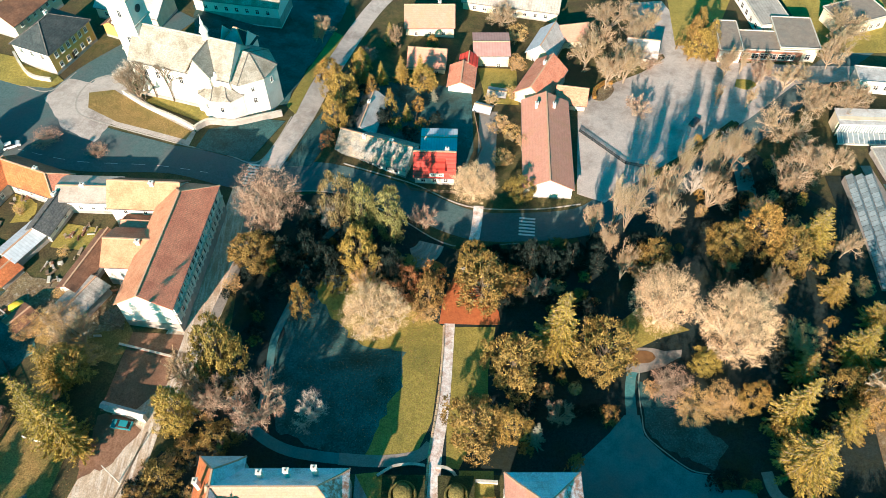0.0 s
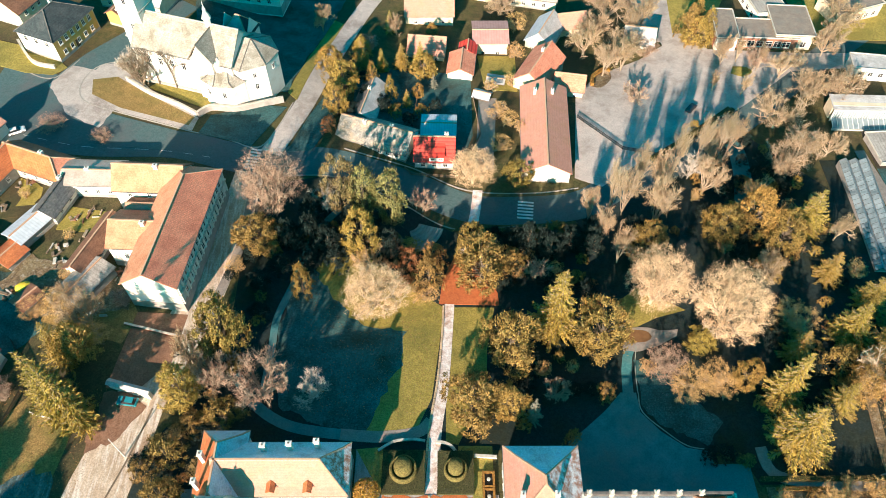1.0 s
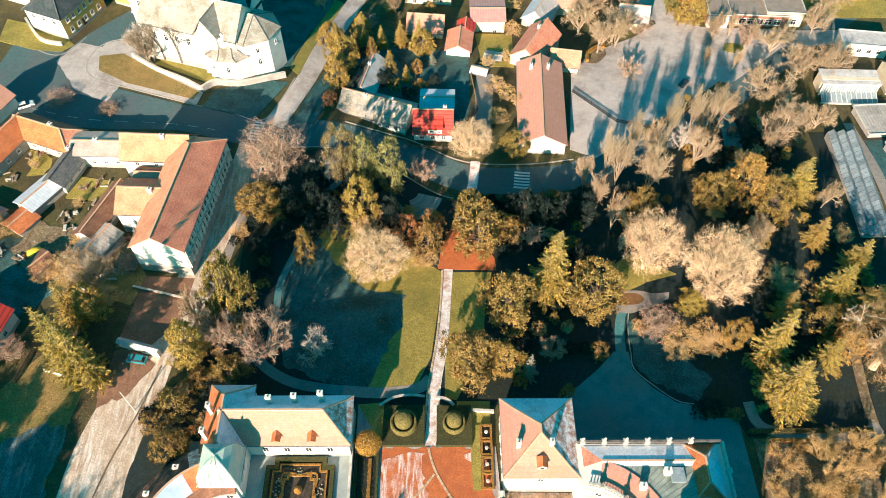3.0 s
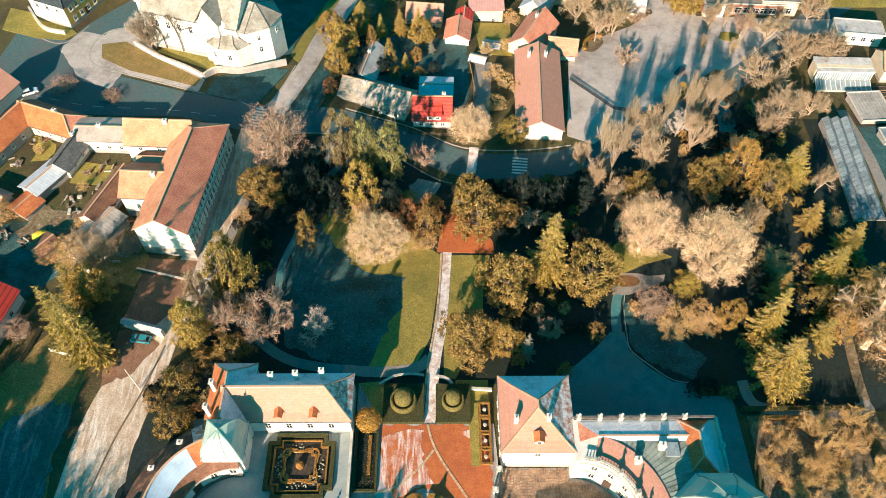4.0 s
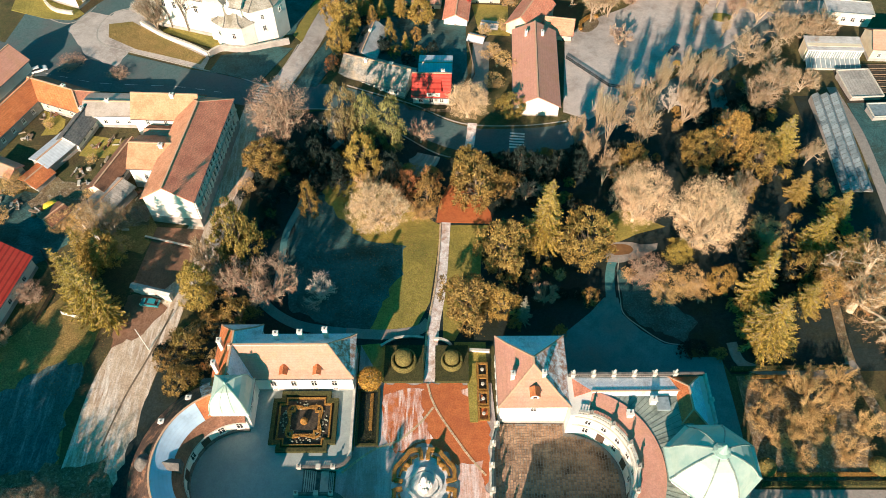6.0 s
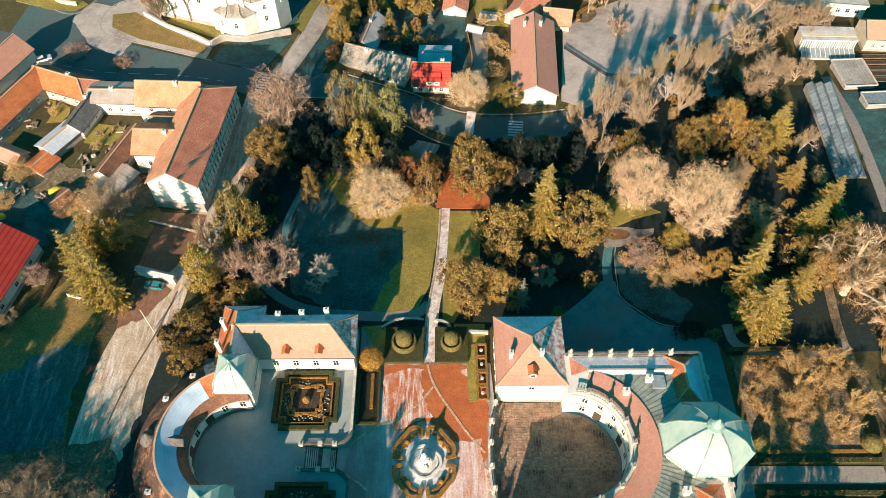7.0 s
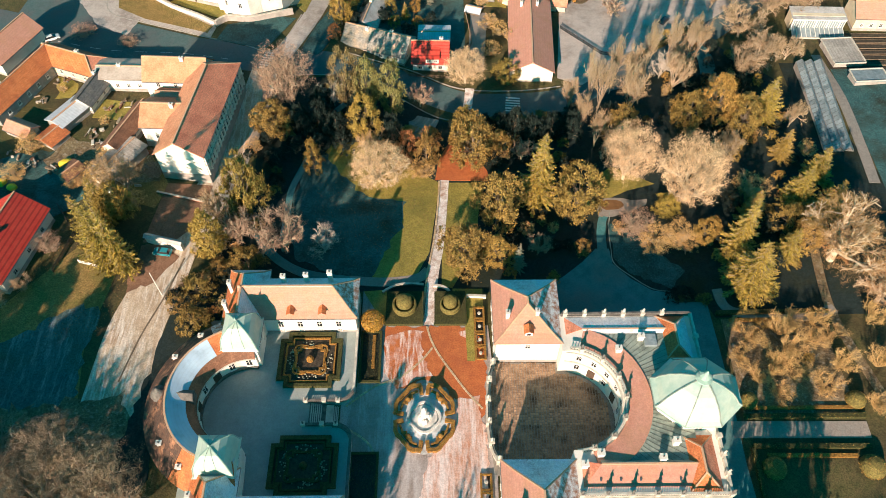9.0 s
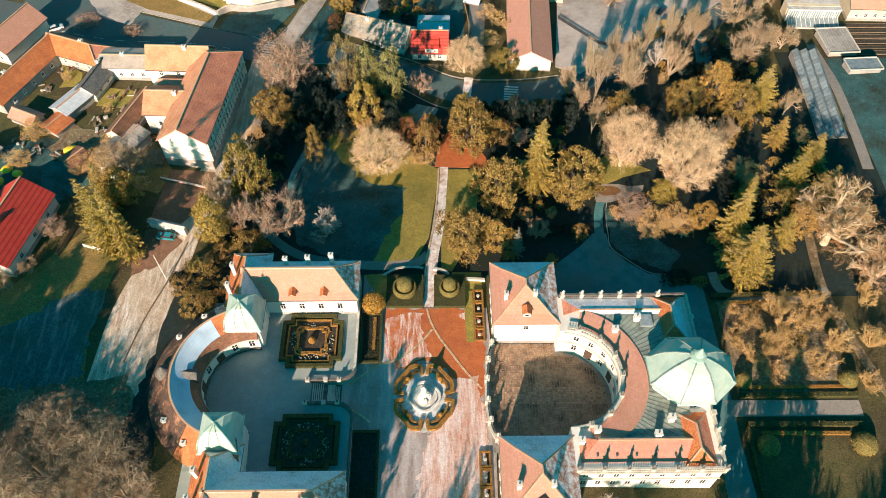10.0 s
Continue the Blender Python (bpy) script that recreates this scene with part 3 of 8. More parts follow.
# Dark sheet painted where the bank lies in shade.
drape("bank", ragged([(-58.6, 24), (-56.8, 38), (-53, 52), (-46, 52), (-46, 41), (-52, 34), (-55, 20), (-54, 5), (-60, 0), (-60.5, 12)], 0.5, 1.4, 8), "park", 0.12, "bank below the curved wing, colour darkened for shade")
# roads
drape("road", strip([(-150, 146), (-124, 139), (-108, 131.5), (-88, 126.8), (-66, 126.3), (-48, 122), (-28, 123), (-10, 119), (6, 111.5), (20, 110.6), (34, 112.3), (44, 118.5), (56.5, 124.5), (83, 144.8), (107, 166), (150, 200)], 9.6, 8.0), "asphalt", 0.06, "worn asphalt main street tinted shade teal")
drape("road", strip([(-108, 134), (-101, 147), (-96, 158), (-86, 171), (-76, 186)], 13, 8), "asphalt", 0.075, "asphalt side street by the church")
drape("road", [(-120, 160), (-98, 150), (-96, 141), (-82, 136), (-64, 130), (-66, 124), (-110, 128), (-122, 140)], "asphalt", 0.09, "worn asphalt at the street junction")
# Pale wedge paints the sunlit part of the junction.
drape("road", ragged([(-102, 157), (-95, 155), (-94, 145), (-92, 143), (-85, 140.2), (-87.5, 132), (-97, 137), (-106, 149)], 0.25, 1.5, 41), "pale_asphalt", 0.1, "pale asphalt wedge painted as sunlit road by the church")
drape("lane", strip([(-43, 124.5), (-36.5, 143), (-32.5, 162), (-27, 184), (-20, 202), (-8, 222)], 5.2, 5.6), "pale_asphalt", 0.085, "pale narrow lane with worn edges")
drape("square", [(33.5, 121), (37, 151), (44, 162), (58, 169.5), (66, 176), (60, 205), (70, 205), (79, 174), (108, 172), (126, 172), (125, 166), (101, 164), (84, 149.5), (54, 128.6), (40, 118)], "pale_asphalt", 0.085, "wide pale asphalt square")
drape("street", strip([(-47, 118), (-49.5, 96), (-53, 78), (-58.2, 62), (-60.4, 50), (-63.0, 38), (-63.4, 26), (-63.6, 14)], 7, 13.5), "brown_lane", 0.07, "wide dusty lane with frosty worn patches")
drape("street", [(-64.5, 77.6), (-54, 77.4), (-55, 66), (-60, 60), (-66.5, 60)], "red_dirt", 0.1, "brown earth forecourt")
drape("footpath", strip([(-45.6, 112), (-46, 98), (-48, 86), (-51, 73)], 2.0), "gravel_path", 0.12, "pale gravel footpath beside the school")
drape("rut", strip([(-63.6, 26), (-61.6, 36), (-58.6, 46), (-56.4, 56)], 0.34), "brown_dirt", 0.11, "thin dark line along the lane")
drape("yard_ground", ragged([(-92, 92), (-70, 86), (-66, 78), (-84, 76), (-96, 84)], 0.6, 1.5, 22), "yard_dirt", 0.075, "trodden earth yard with dry weeds")
drape("tree_ground", ragged([(-100, 18), (-86, 20), (-72, 22), (-62, 23.4), (-58, 14), (-53, 2), (-54, -15), (-102, -15)], 1.3, 1.2, 33), "yard_dirt", 0.085, "leaf-strewn brown ground under bare trees")
drape("forecourt", ragged([(-66.6, 59), (-60, 60), (-58, 56), (-62, 49), (-67.4, 47)], 0.5, 1.0, 34), "red_dirt", 0.105, "reddish earth beside the parked car")
# Shade on the drive comes from its teal colour.
drape("footpath", strip([(73.5, 108), (75, 116), (76.6, 124), (77, 133), (74, 141)], 4.5), "yard", 0.1, "gravel drive below the bare trees, tinted as shade")
# park ways
drape("park_path", strip([(-2.4, 39), (-1.8, 46), (-1.2, 54), (0.2, 64), (1.5, 84)], 2.3), "frost_path", 0.13, "straight frosted park path")
drape("park_path", [(-0.8, 83.4), (12.6, 83.2), (12.4, 86.5), (7.5, 96.5), (6.3, 99.5), (3, 97), (0, 90)], "red_gravel", 0.14, "red gravel widening of the park path")
drape("park_path", strip([(4.5, 97.5), (6.8, 104.5), (8.0, 110), (8.8, 117)], 2.4), "frost_path", 0.15, "park path leading to the street")
# One path in two colours: shade teal here, sunlit pale in the next strip.
drape("park_path", strip([(-42, 64), (-37, 57.5), (-31, 53.8), (-24, 52.4), (-18, 51.9)], 2.2), "yard", 0.105, "gravel path below the lawn, tinted as shade")
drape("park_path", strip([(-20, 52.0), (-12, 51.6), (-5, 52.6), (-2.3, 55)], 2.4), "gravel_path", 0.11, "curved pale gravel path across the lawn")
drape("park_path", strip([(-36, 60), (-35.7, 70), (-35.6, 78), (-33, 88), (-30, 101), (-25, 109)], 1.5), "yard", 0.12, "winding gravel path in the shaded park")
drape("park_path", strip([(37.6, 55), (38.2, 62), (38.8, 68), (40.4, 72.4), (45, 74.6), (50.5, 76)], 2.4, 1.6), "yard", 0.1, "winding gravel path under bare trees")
# Yard in the same shade-tinted gravel.
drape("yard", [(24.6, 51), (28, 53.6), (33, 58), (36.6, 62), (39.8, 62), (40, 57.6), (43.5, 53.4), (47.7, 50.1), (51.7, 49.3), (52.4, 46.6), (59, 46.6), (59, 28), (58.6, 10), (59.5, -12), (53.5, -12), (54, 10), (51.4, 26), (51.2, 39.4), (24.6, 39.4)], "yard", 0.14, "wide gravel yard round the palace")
# Pale patch paints the sunlit part of the shade-tinted path.
drape("park_path", ragged([(38.8, 71.8), (41.5, 71.6), (46, 73), (51, 75.4), (51.4, 77), (47.4, 76.6), (43.6, 77.8), (40.2, 77.4), (38.8, 75)], 0.25, 1.0, 51), "gravel_path", 0.12, "pale widening of the park path in sunlit colour")
drape("lawn", ragged([(40.8, 70), (40.8, 58.4), (44.4, 54.4), (52, 50.6), (56, 55), (47, 66)], 0.4, 1.2, 31), "frost_shade_grass", 0.08, "frosted lawn beside the gravel yard, tinted shade teal")
drape("garden_path", [(57.5, 15.2), (57.5, 18.6), (84, 18.2), (84, 14.8)], "gravel_path", 0.15, "pale gravel garden path")
drape("garden_path", strip([(96, 8), (91, 18), (88, 28), (85, 44), (87, 62)], 2.0), "yard_dirt", 0.16, "gravel path along the formal garden")
drape("garden_path", strip([(62, 50), (64, 44), (78, 42), (86, 44)], 2.2), "gravel_path", 0.17, "pale gravel path behind the shrubs")
drape("lawn", [(60.5, 13.6), (83, 13.2), (82, -12), (60.5, -12)], "field", 0.1, "dark formal garden lawn with long tree shadows")
drape("lawn", [(60.5, 20), (83, 20), (82, 42), (61, 42)], "yard_dirt", 0.1, "brown winter border between the shrubs")
drape("leaf_bed", ragged([(42.4 + 3.0 * math.cos(a / 6 * math.pi), 75.4 + 1.7 * math.sin(a / 6 * math.pi)) for a in range(12)], 0.2, 1.0, 9), "leaf_litter", 0.16, "oval bed covered with orange fallen leaves")
# church mound and verges
drape("footway", [(-85.5, 159), (-94, 157), (-97, 150), (-94.3, 142.8), (-83, 137.8), (-63.8, 131.3), (-63, 136), (-78, 147), (-84, 153)], "pale_asphalt", 0.13, "pale footway round the church mound")
drape("lawn", [(-94.5, 151), (-93, 145), (-84, 139.5), (-65, 133.2), (-64, 136.2), (-79, 145.4), (-88, 152)], "meadow", 0.17, "sunlit dry grass on the church mound")
drape("lawn", [(-78.5, 147.5), (-74, 152), (-58, 146), (-54, 143), (-62, 139.5)], "lawn", 0.2, "sunlit dry church yard grass")
drape("lawn", [(-62, 130.4), (-48, 126.6), (-41, 141), (-47, 141.5), (-60, 137)], "frost_shade_grass", 0.16, "frosted verge below the church, tinted shade teal")
# Shade behind the church tinted into the grass.
drape("lawn", ragged([(-58, 147.5), (-41.6, 147.4), (-38.2, 164), (-33.2, 186), (-29, 205), (-78, 205), (-70, 170)], 0.5, 2.0, 61), "frost_shade_grass", 0.12, "grass behind the church, tinted shade teal")
drape("lawn", [(-125, 158), (-114, 154), (-106, 153), (-103, 156), (-110, 163), (-126, 168)], "lawn", 0.16, "verge in front of the ochre house")
drape("lawn", [(-38.7, 144), (-35.4, 162), (-30, 184), (-33, 186), (-38, 164), (-41.5, 147)], "lawn", 0.14, "grass verge along the lane")
# Verge tinted in the same shade teal.
drape("lawn", [(-39, 125.2), (-35, 138), (-29.5, 152), (-27, 148), (-29, 136), (-33, 126)], "frost_shade_grass", 0.15, "worn grass verge of the lane")
drape("garden", [(10.2, 171.5), (21.5, 171.5), (21, 154), (12, 155)], "lawn", 0.1, "sunlit back garden lawn")
drape("garden", [(10, 151), (15, 151), (13, 124), (8.4, 124)], "gravel_path", 0.12, "pale earth path between the gardens")
drape("garden", [(14.5, 151), (21, 151), (19, 124), (12, 124)], "field", 0.09, "bare kitchen garden with dry stalks")
drape("garden", [(-24, 162), (8, 162), (8, 136), (4, 124), (-6, 124), (-24, 131)], "frost_shade_grass", 0.08, "shaded back garden")
drape("garden", [(60, 205), (70, 205), (66, 178), (56, 176)], "pale_asphalt", 0.09, "pale side street")
drape("lawn", [(72, 205), (92, 205), (80, 180), (70, 182)], "lawn", 0.12, "sunlit lawn beside the flat-roofed building")
drape("lawn", [(108, 205), (140, 205), (140, 178), (112, 178)], "lawn", 0.1, "sunlit grass beyond the square")
drape("lawn", [(-106, 116), (-94, 112), (-96, 103), (-108, 101)], "field", 0.09, "rough grass in the courtyard")
drape("lawn", ragged([(-101, 114.5), (-94.5, 111.8), (-95.4, 106), (-99, 106)], 0.6, 1.2, 21), "lawn", 0.1, "courtyard lawn between the houses")
drape("lawn", [(-88, 106), (-76, 104), (-78, 98), (-88, 99)], "lawn", 0.1, "small yard lawn behind the school")
drape("island", smooth_line([(42.2, 156.6), (45, 156.2), (48.4, 160.6), (48.2, 164), (46.4, 164), (43, 160.4)], 4), "yard_dirt", 0.16, "planted island with shrubs")
drape("island", smooth_line([(83.4, 163), (86.4, 161.6), (89.6, 163.4), (88.6, 165.6), (84.6, 166)], 4), "lawn", 0.2, "small grass island on the square")
kerb_line([(-85.5, 159), (-94, 157), (-97.2, 150), (-94.5, 142.6), (-83, 137.5), (-63.8, 131)], "pale stone kerb round the church mound")
kerb_line([(-63.8, 131), (-54, 128.4), (-46.4, 126), (-42.5, 133), (-39.6, 143)], "pale stone kerb below the church")
kerb_line([(-122, 162), (-112, 153.6), (-105, 152), (-100.6, 159.5)], "kerb of the verge")
kerb_line([(41.6, 73), (40.6, 68), (40.2, 62)], "low stone edging of the park path", "copper_dark", w=0.22)
kerb_line([(40.3, 62), (40.4, 57.8), (44, 53.8), (48, 50.5), (52, 49.7)], "low stone edging of the gravel yard", "copper_dark", w=0.22)
kerb_line([(-41, 117), (-26, 118.6), (-12, 113.6), (2, 105), (18, 105.6)], "street kerb along the park")
kerb_line([(-25, 128), (-8, 124), (6, 117), (22, 116), (34, 117.6)], "street kerb before the houses")


def zebra(cx, cy, ang, n, length):
    z = empty("zebra_crossing", pose(0, 0, 0), "faded white pedestrian stripes on asphalt", "", kind="structure")
    for i in range(n):
        d = (i - (n - 1) / 2) * 1.0
        x, y = cx + d * math.cos(radians(ang)), cy + d * math.sin(radians(ang))
        bm = bmesh.new()
        box(bm, x, y, ground(x, y) + 0.02, 0.5, length, 0.085, ang)
        part("stripe", bm, "paint", z)


zebra(20.3, 110.6, 84, 6, 3.9)
zebra(-47.6, 122.4, 80, 7, 4.0)
for line in (((-106, 129.6), (-90, 125.4), (-70, 124.2), (-56, 122)),):
    for a, b in zip(smooth_line(line)[::2], smooth_line(line)[1::2]):
        bm = bmesh.new()
        bar(bm, (*a, ground(*a) + 0.09), (*b, ground(*b) + 0.09), 0.08, 0.03)
        part("lane_mark", bm, "paint", None, "thin white lane mark on asphalt", "structure")

# ---- houses ----
WIN = {}


def window(parent, x, y, z, w, h, facing, frame_mat="frame", cross=True):
    """A casement window on a wall that faces that way (degrees): frame, glazing bars and a pane."""
    key = (round(w, 2), round(h, 2), frame_mat, cross)
    if key not in WIN:
        meshes = []
        bm = bmesh.new()
        rings = []
        for k, fy in ((0.0, -0.08), (0.0, 0.08), (0.12, 0.08), (0.12, -0.08)):
            rings.append([bm.verts.new(p) for p in ((-w / 2 + k, fy, k), (w / 2 - k, fy, k), (w / 2 - k, fy, h - k), (-w / 2 + k, fy, h - k))])
        for i in range(4):
            r0, r1 = rings[i], rings[(i + 1) % 4]
            for j in range(4):
                bm.faces.new((r0[j], r0[(j + 1) % 4], r1[(j + 1) % 4], r1[j]))
        bmesh.ops.recalc_face_normals(bm, faces=bm.faces)
        meshes.append(("window", bm, frame_mat))
        bm = bmesh.new()
        box(bm, 0, 0.0, 0.1, w - 0.2, 0.06, h - 0.2)
        meshes.append(("pane", bm, "glass"))
        bm = bmesh.new()
        box(bm, 0, 0.08, -0.14, w + 0.16, 0.3, 0.12)
        meshes.append(("sill", bm, frame_mat))
        bm = bmesh.new()
        q = [(-0.04, 0.12), (0.04, 0.12), (0.04, h * 0.6), (w / 2 - 0.14, h * 0.6), (w / 2 - 0.14, h * 0.6 + 0.08), (0.04, h * 0.6 + 0.08), (0.04, h - 0.12), (-0.04, h - 0.12),
             (-0.04, h * 0.6 + 0.08), (-w / 2 + 0.14, h * 0.6 + 0.08), (-w / 2 + 0.14, h * 0.6), (-0.04, h * 0.6)]
        f0 = [bm.verts.new((x, -0.055, z)) for x, z in q]
        f1 = [bm.verts.new((x, 0.055, z)) for x, z in q]
        bm.faces.new(f0)
        bm.faces.new(f1[::-1])
        for j in range(12):
            bm.faces.new((f0[j], f0[(j + 1) % 12], f1[(j + 1) % 12], f1[j]))
        bmesh.ops.recalc_face_normals(bm, faces=bm.faces)
        meshes.append(("glazing_bar", bm, frame_mat))
        done = []
        for nm, b, mt in meshes:
            me = bpy.data.meshes.new(nm)
            b.to_mesh(me)
            b.free()
            me.materials.append(M[mt])
            done.append((nm, me))
        WIN[key] = done
    made = WIN[key]
    ob = new("window", made[0][1])
    ob.parent = parent
    ob.matrix_local = pose(x, y, z, 0, 0, facing - 90)
    for nm, me in made[1:] if cross else made[1:3]:
        new(nm, me).parent = ob
    return ob


def chimney(parent, x, y, z0, h, mat="plaster", w=0.9, d=0.7):
    bm = bmesh.new()
    box(bm, x, y, z0, w, d, h - 0.2)
    box(bm, x, y, z0 + h - 0.2, w + 0.2, d + 0.2, 0.2)
    c = part("chimney", bm, mat, parent)
    bm = bmesh.new()
    turned(bm, x, y, [(0.16, z0 + h), (0.13, z0 + h + 0.3)], 8)
    part("chimney_pot", bm, "dark_stone", c)


def roof_slopes(parent, L, W, eave, ridge, ends, mats, over=0.45, x0=0.0, y0=0.0, kick=0.0):
    """Roof with its ridge along local x. ends: 'g' gable or 'h' hip at -x and +x. mats: front (-y), back (+y), -x end, +x end.
    kick: share of the slope at the eaves that lies flatter."""
    hl, hw = L / 2 + over, W / 2 + over
    ez = eave - over * (ridge - eave) / (W / 2) * 0.6
    r0 = -hl if ends[0] == "g" else -hl + min(hw, hl * 0.92)
    r1 = hl if ends[1] == "g" else hl - min(hw, hl * 0.92)
    ra, rb = (x0 + r0, y0, ridge), (x0 + r1, y0, ridge)
    A, B, C, D = (x0 - hl, y0 - hw, ez), (x0 + hl, y0 - hw, ez), (x0 + hl, y0 + hw, ez), (x0 - hl, y0 + hw, ez)

    def between(p, q, t, dz=0.0):
        return (p[0] + (q[0] - p[0]) * t, p[1] + (q[1] - p[1]) * t, p[2] + (q[2] - p[2]) * t + dz)

    def slope(lo_a, lo_b, hi_b, hi_a, mat):
        bm = bmesh.new()
        tri = hi_a == hi_b
        if kick:
            ma, mb = between(lo_a, hi_a, kick, -(ridge - eave) * 0.08), between(lo_b, hi_b, kick, -(ridge - eave) * 0.08)
            slab(bm, [lo_a, lo_b, mb, ma])
            slab(bm, [ma, mb, hi_a] if tri else [ma, mb, hi_b, hi_a])
        else:
            slab(bm, [lo_a, lo_b, hi_a] if tri else [lo_a, lo_b, hi_b, hi_a])
        part("roof_slope", bm, mat, parent)

    def ribs(side, mat):
        """Raised tile rows that run down a slope."""
        bm = bmesh.new()
        n = int(2 * hl / 0.44)
        for i in range(1, n):
            x = -hl + 2 * hl * i / n
            t = 1.0
            if x < r0:
                t = (x + hl) / (r0 + hl)
            elif x > r1:
                t = (hl - x) / (hl - r1)
            if t > 0.08:
                lo, hi = Vector((x0 + x, y0 + side * hw, ez + 0.02)), Vector((x0 + x, y0, ridge + 0.02))
                bar(bm, lo, lo + (hi - lo) * t, 0.1, 0.02)
        part("rib_infill", bm, mat, parent, kind="stuff")

    if not kick and mats[0] in ("tile_school", "tile_new", "tile_orange"):
        ribs(-1, mats[0])
    if not kick and mats[1] in ("tile_school", "tile_new", "tile_orange"):
        ribs(1, mats[1])
    slope(A, B, rb, ra, mats[0])
    slope(C, D, ra, rb, mats[1])
    if ends[0] == "h":
        slope(D, A, ra, ra, mats[2])
    if ends[1] == "h":
        slope(B, C, rb, rb, mats[3])
    bm = bmesh.new()
    up = Vector((0, 0, 0.05))
    bar(bm, Vector(ra) + up, Vector(rb) + up, 0.34, 0.2)
    for e, r, cs in ((ends[0], ra, (A, D)), (ends[1], rb, (B, C))):
        if e == "h":
            for c in cs:
                if kick:
                    mid = between(c, r, kick, -(ridge - eave) * 0.08)
                    bar(bm, Vector(c) + up, Vector(mid) + up, 0.28, 0.16)
                    bar(bm, Vector(mid) + up, Vector(r) + up, 0.28, 0.16)
                else:
                    bar(bm, Vector(c) + up, Vector(r) + up, 0.28, 0.16)
    part("ridge_cap", bm, {"slate": "dark_stone", "slate_dark": "dark_stone", "roof_tan": "stone"}.get(mats[0], "ridge"), parent)
    for p, q in ((A, B), (C, D)):
        bm = bmesh.new()
        bar(bm, Vector(p) + Vector((0, 0, -0.16)), Vector(q) + Vector((0, 0, -0.16)), 0.16, 0.14)
        part("gutter", bm, "zinc", parent)


def walls(parent, L, W, z0, eave, ridge, ends, mat, x0=0.0, y0=0.0, plinth=True):
    bm = bmesh.new()
    box(bm, x0, y0, z0 - 3, L, W, eave - z0 + 3)
    for e, s in ((ends[0], -1), (ends[1], 1)):
        if e == "g":
            x = x0 + s * L / 2
            t = 0.3 * s
            vs = [bm.verts.new(p) for p in ((x, y0 - W / 2, eave), (x, y0 + W / 2, eave), (x, y0, ridge - 0.2), (x - t, y0 - W / 2, eave), (x - t, y0 + W / 2, eave), (x - t, y0, ridge - 0.2))]
            for f in ((0, 1, 2), (5, 4, 3), (0, 2, 5, 3), (1, 4, 5, 2), (0, 3, 4, 1)):
                bm.faces.new([vs[i] for i in f])
    bmesh.ops.recalc_face_normals(bm, faces=bm.faces)
    part("wall", bm, mat, parent)
    if plinth:
        bm = bmesh.new()
        box(bm, x0, y0, z0 - 2.5, L + 0.12, W + 0.12, 3.0)
        part("plinth", bm, "grey_wall", parent)


def window_row(parent, side, n, z, w, h, L, W, frame_mat="frame", x0=0.0, y0=0.0, span=0.86):
    """n windows on a side: 's' -y, 'n' +y, 'w' -x, 'e' +x."""
    for i in range(n):
        u = ((i + 0.5) / n - 0.5) * span
        x, y, a = {"s": (u * L, -W / 2, -90), "n": (u * L, W / 2, 90), "w": (-L / 2, u * W, 180), "e": (L / 2, u * W, 0)}[side]
        window(parent, x0 + x, y0 + y, z, w, h, a, frame_mat)


def house(cx, cy, rot, L, W, z0, eave, ridge, ends, wall_mat, mats, label, rows=(), chims=(), name="house", category="house", dormers=(), kick=0.0, door=None):
    """rows: (side, count, sill height above the foot, width, height). chims: (x, y, height above the ridge). door: (side, offset)."""
    h = empty(name, pose(cx, cy, z0, 0, 0, rot), label, category)
    e, r = eave - z0, ridge - z0
    walls(h, L, W, 0, e, r, ends, wall_mat)
    roof_slopes(h, L, W, e, r, ends, mats, kick=kick)
    for side, n, z, w, hh in rows:
        window_row(h, side, n, z, w, hh, L, W)
    for x, y, up in chims:
        chimney(h, x, y, e, r - e + up)
    for x, sign in dormers:
        dormer(h, x, sign * W * 0.4, e + (r - e) * 0.1, sign, "tile_orange")
    if door:
        side, off = door
        x, y, a = {"s": (off, -W / 2, -90), "n": (off, W / 2, 90), "w": (-L / 2, off, 180), "e": (L / 2, off, 0)}[side]
        bm = bmesh.new()
        box(bm, x, y, 0.1, 1.3 if side in "sn" else 0.14, 0.14 if side in "sn" else 1.3, 2.2)
        part("door", bm, "door", h)
    return h


def dormer(parent, x, y, z, sign, mat):
    d = bmesh.new()
    box(d, x, y - sign * 0.3, z, 1.2, 1.7, 0.8)
    ob = part("dormer", d, "plaster", parent)
    bm = bmesh.new()
    for s in (-1, 1):
        slab(bm, [(x, y - 1.2, z + 1.3), (x, y + 0.8, z + 1.3), (x + s * 0.8, y + 0.8, z + 0.78), (x + s * 0.8, y - 1.2, z + 0.78)], 0.1)
    part("dormer_roof", bm, mat, ob)
    bm = bmesh.new()
    box(bm, x, y + sign * 0.57, z + 0.2, 0.55, 0.06, 0.45)
    part("dormer_pane", bm, "glass", ob)

# ---- the palace: two horseshoe wings that face each other over a fountain ----
AX = 19.5                       # the cross axis of the court
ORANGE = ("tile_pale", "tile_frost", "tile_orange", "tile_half")


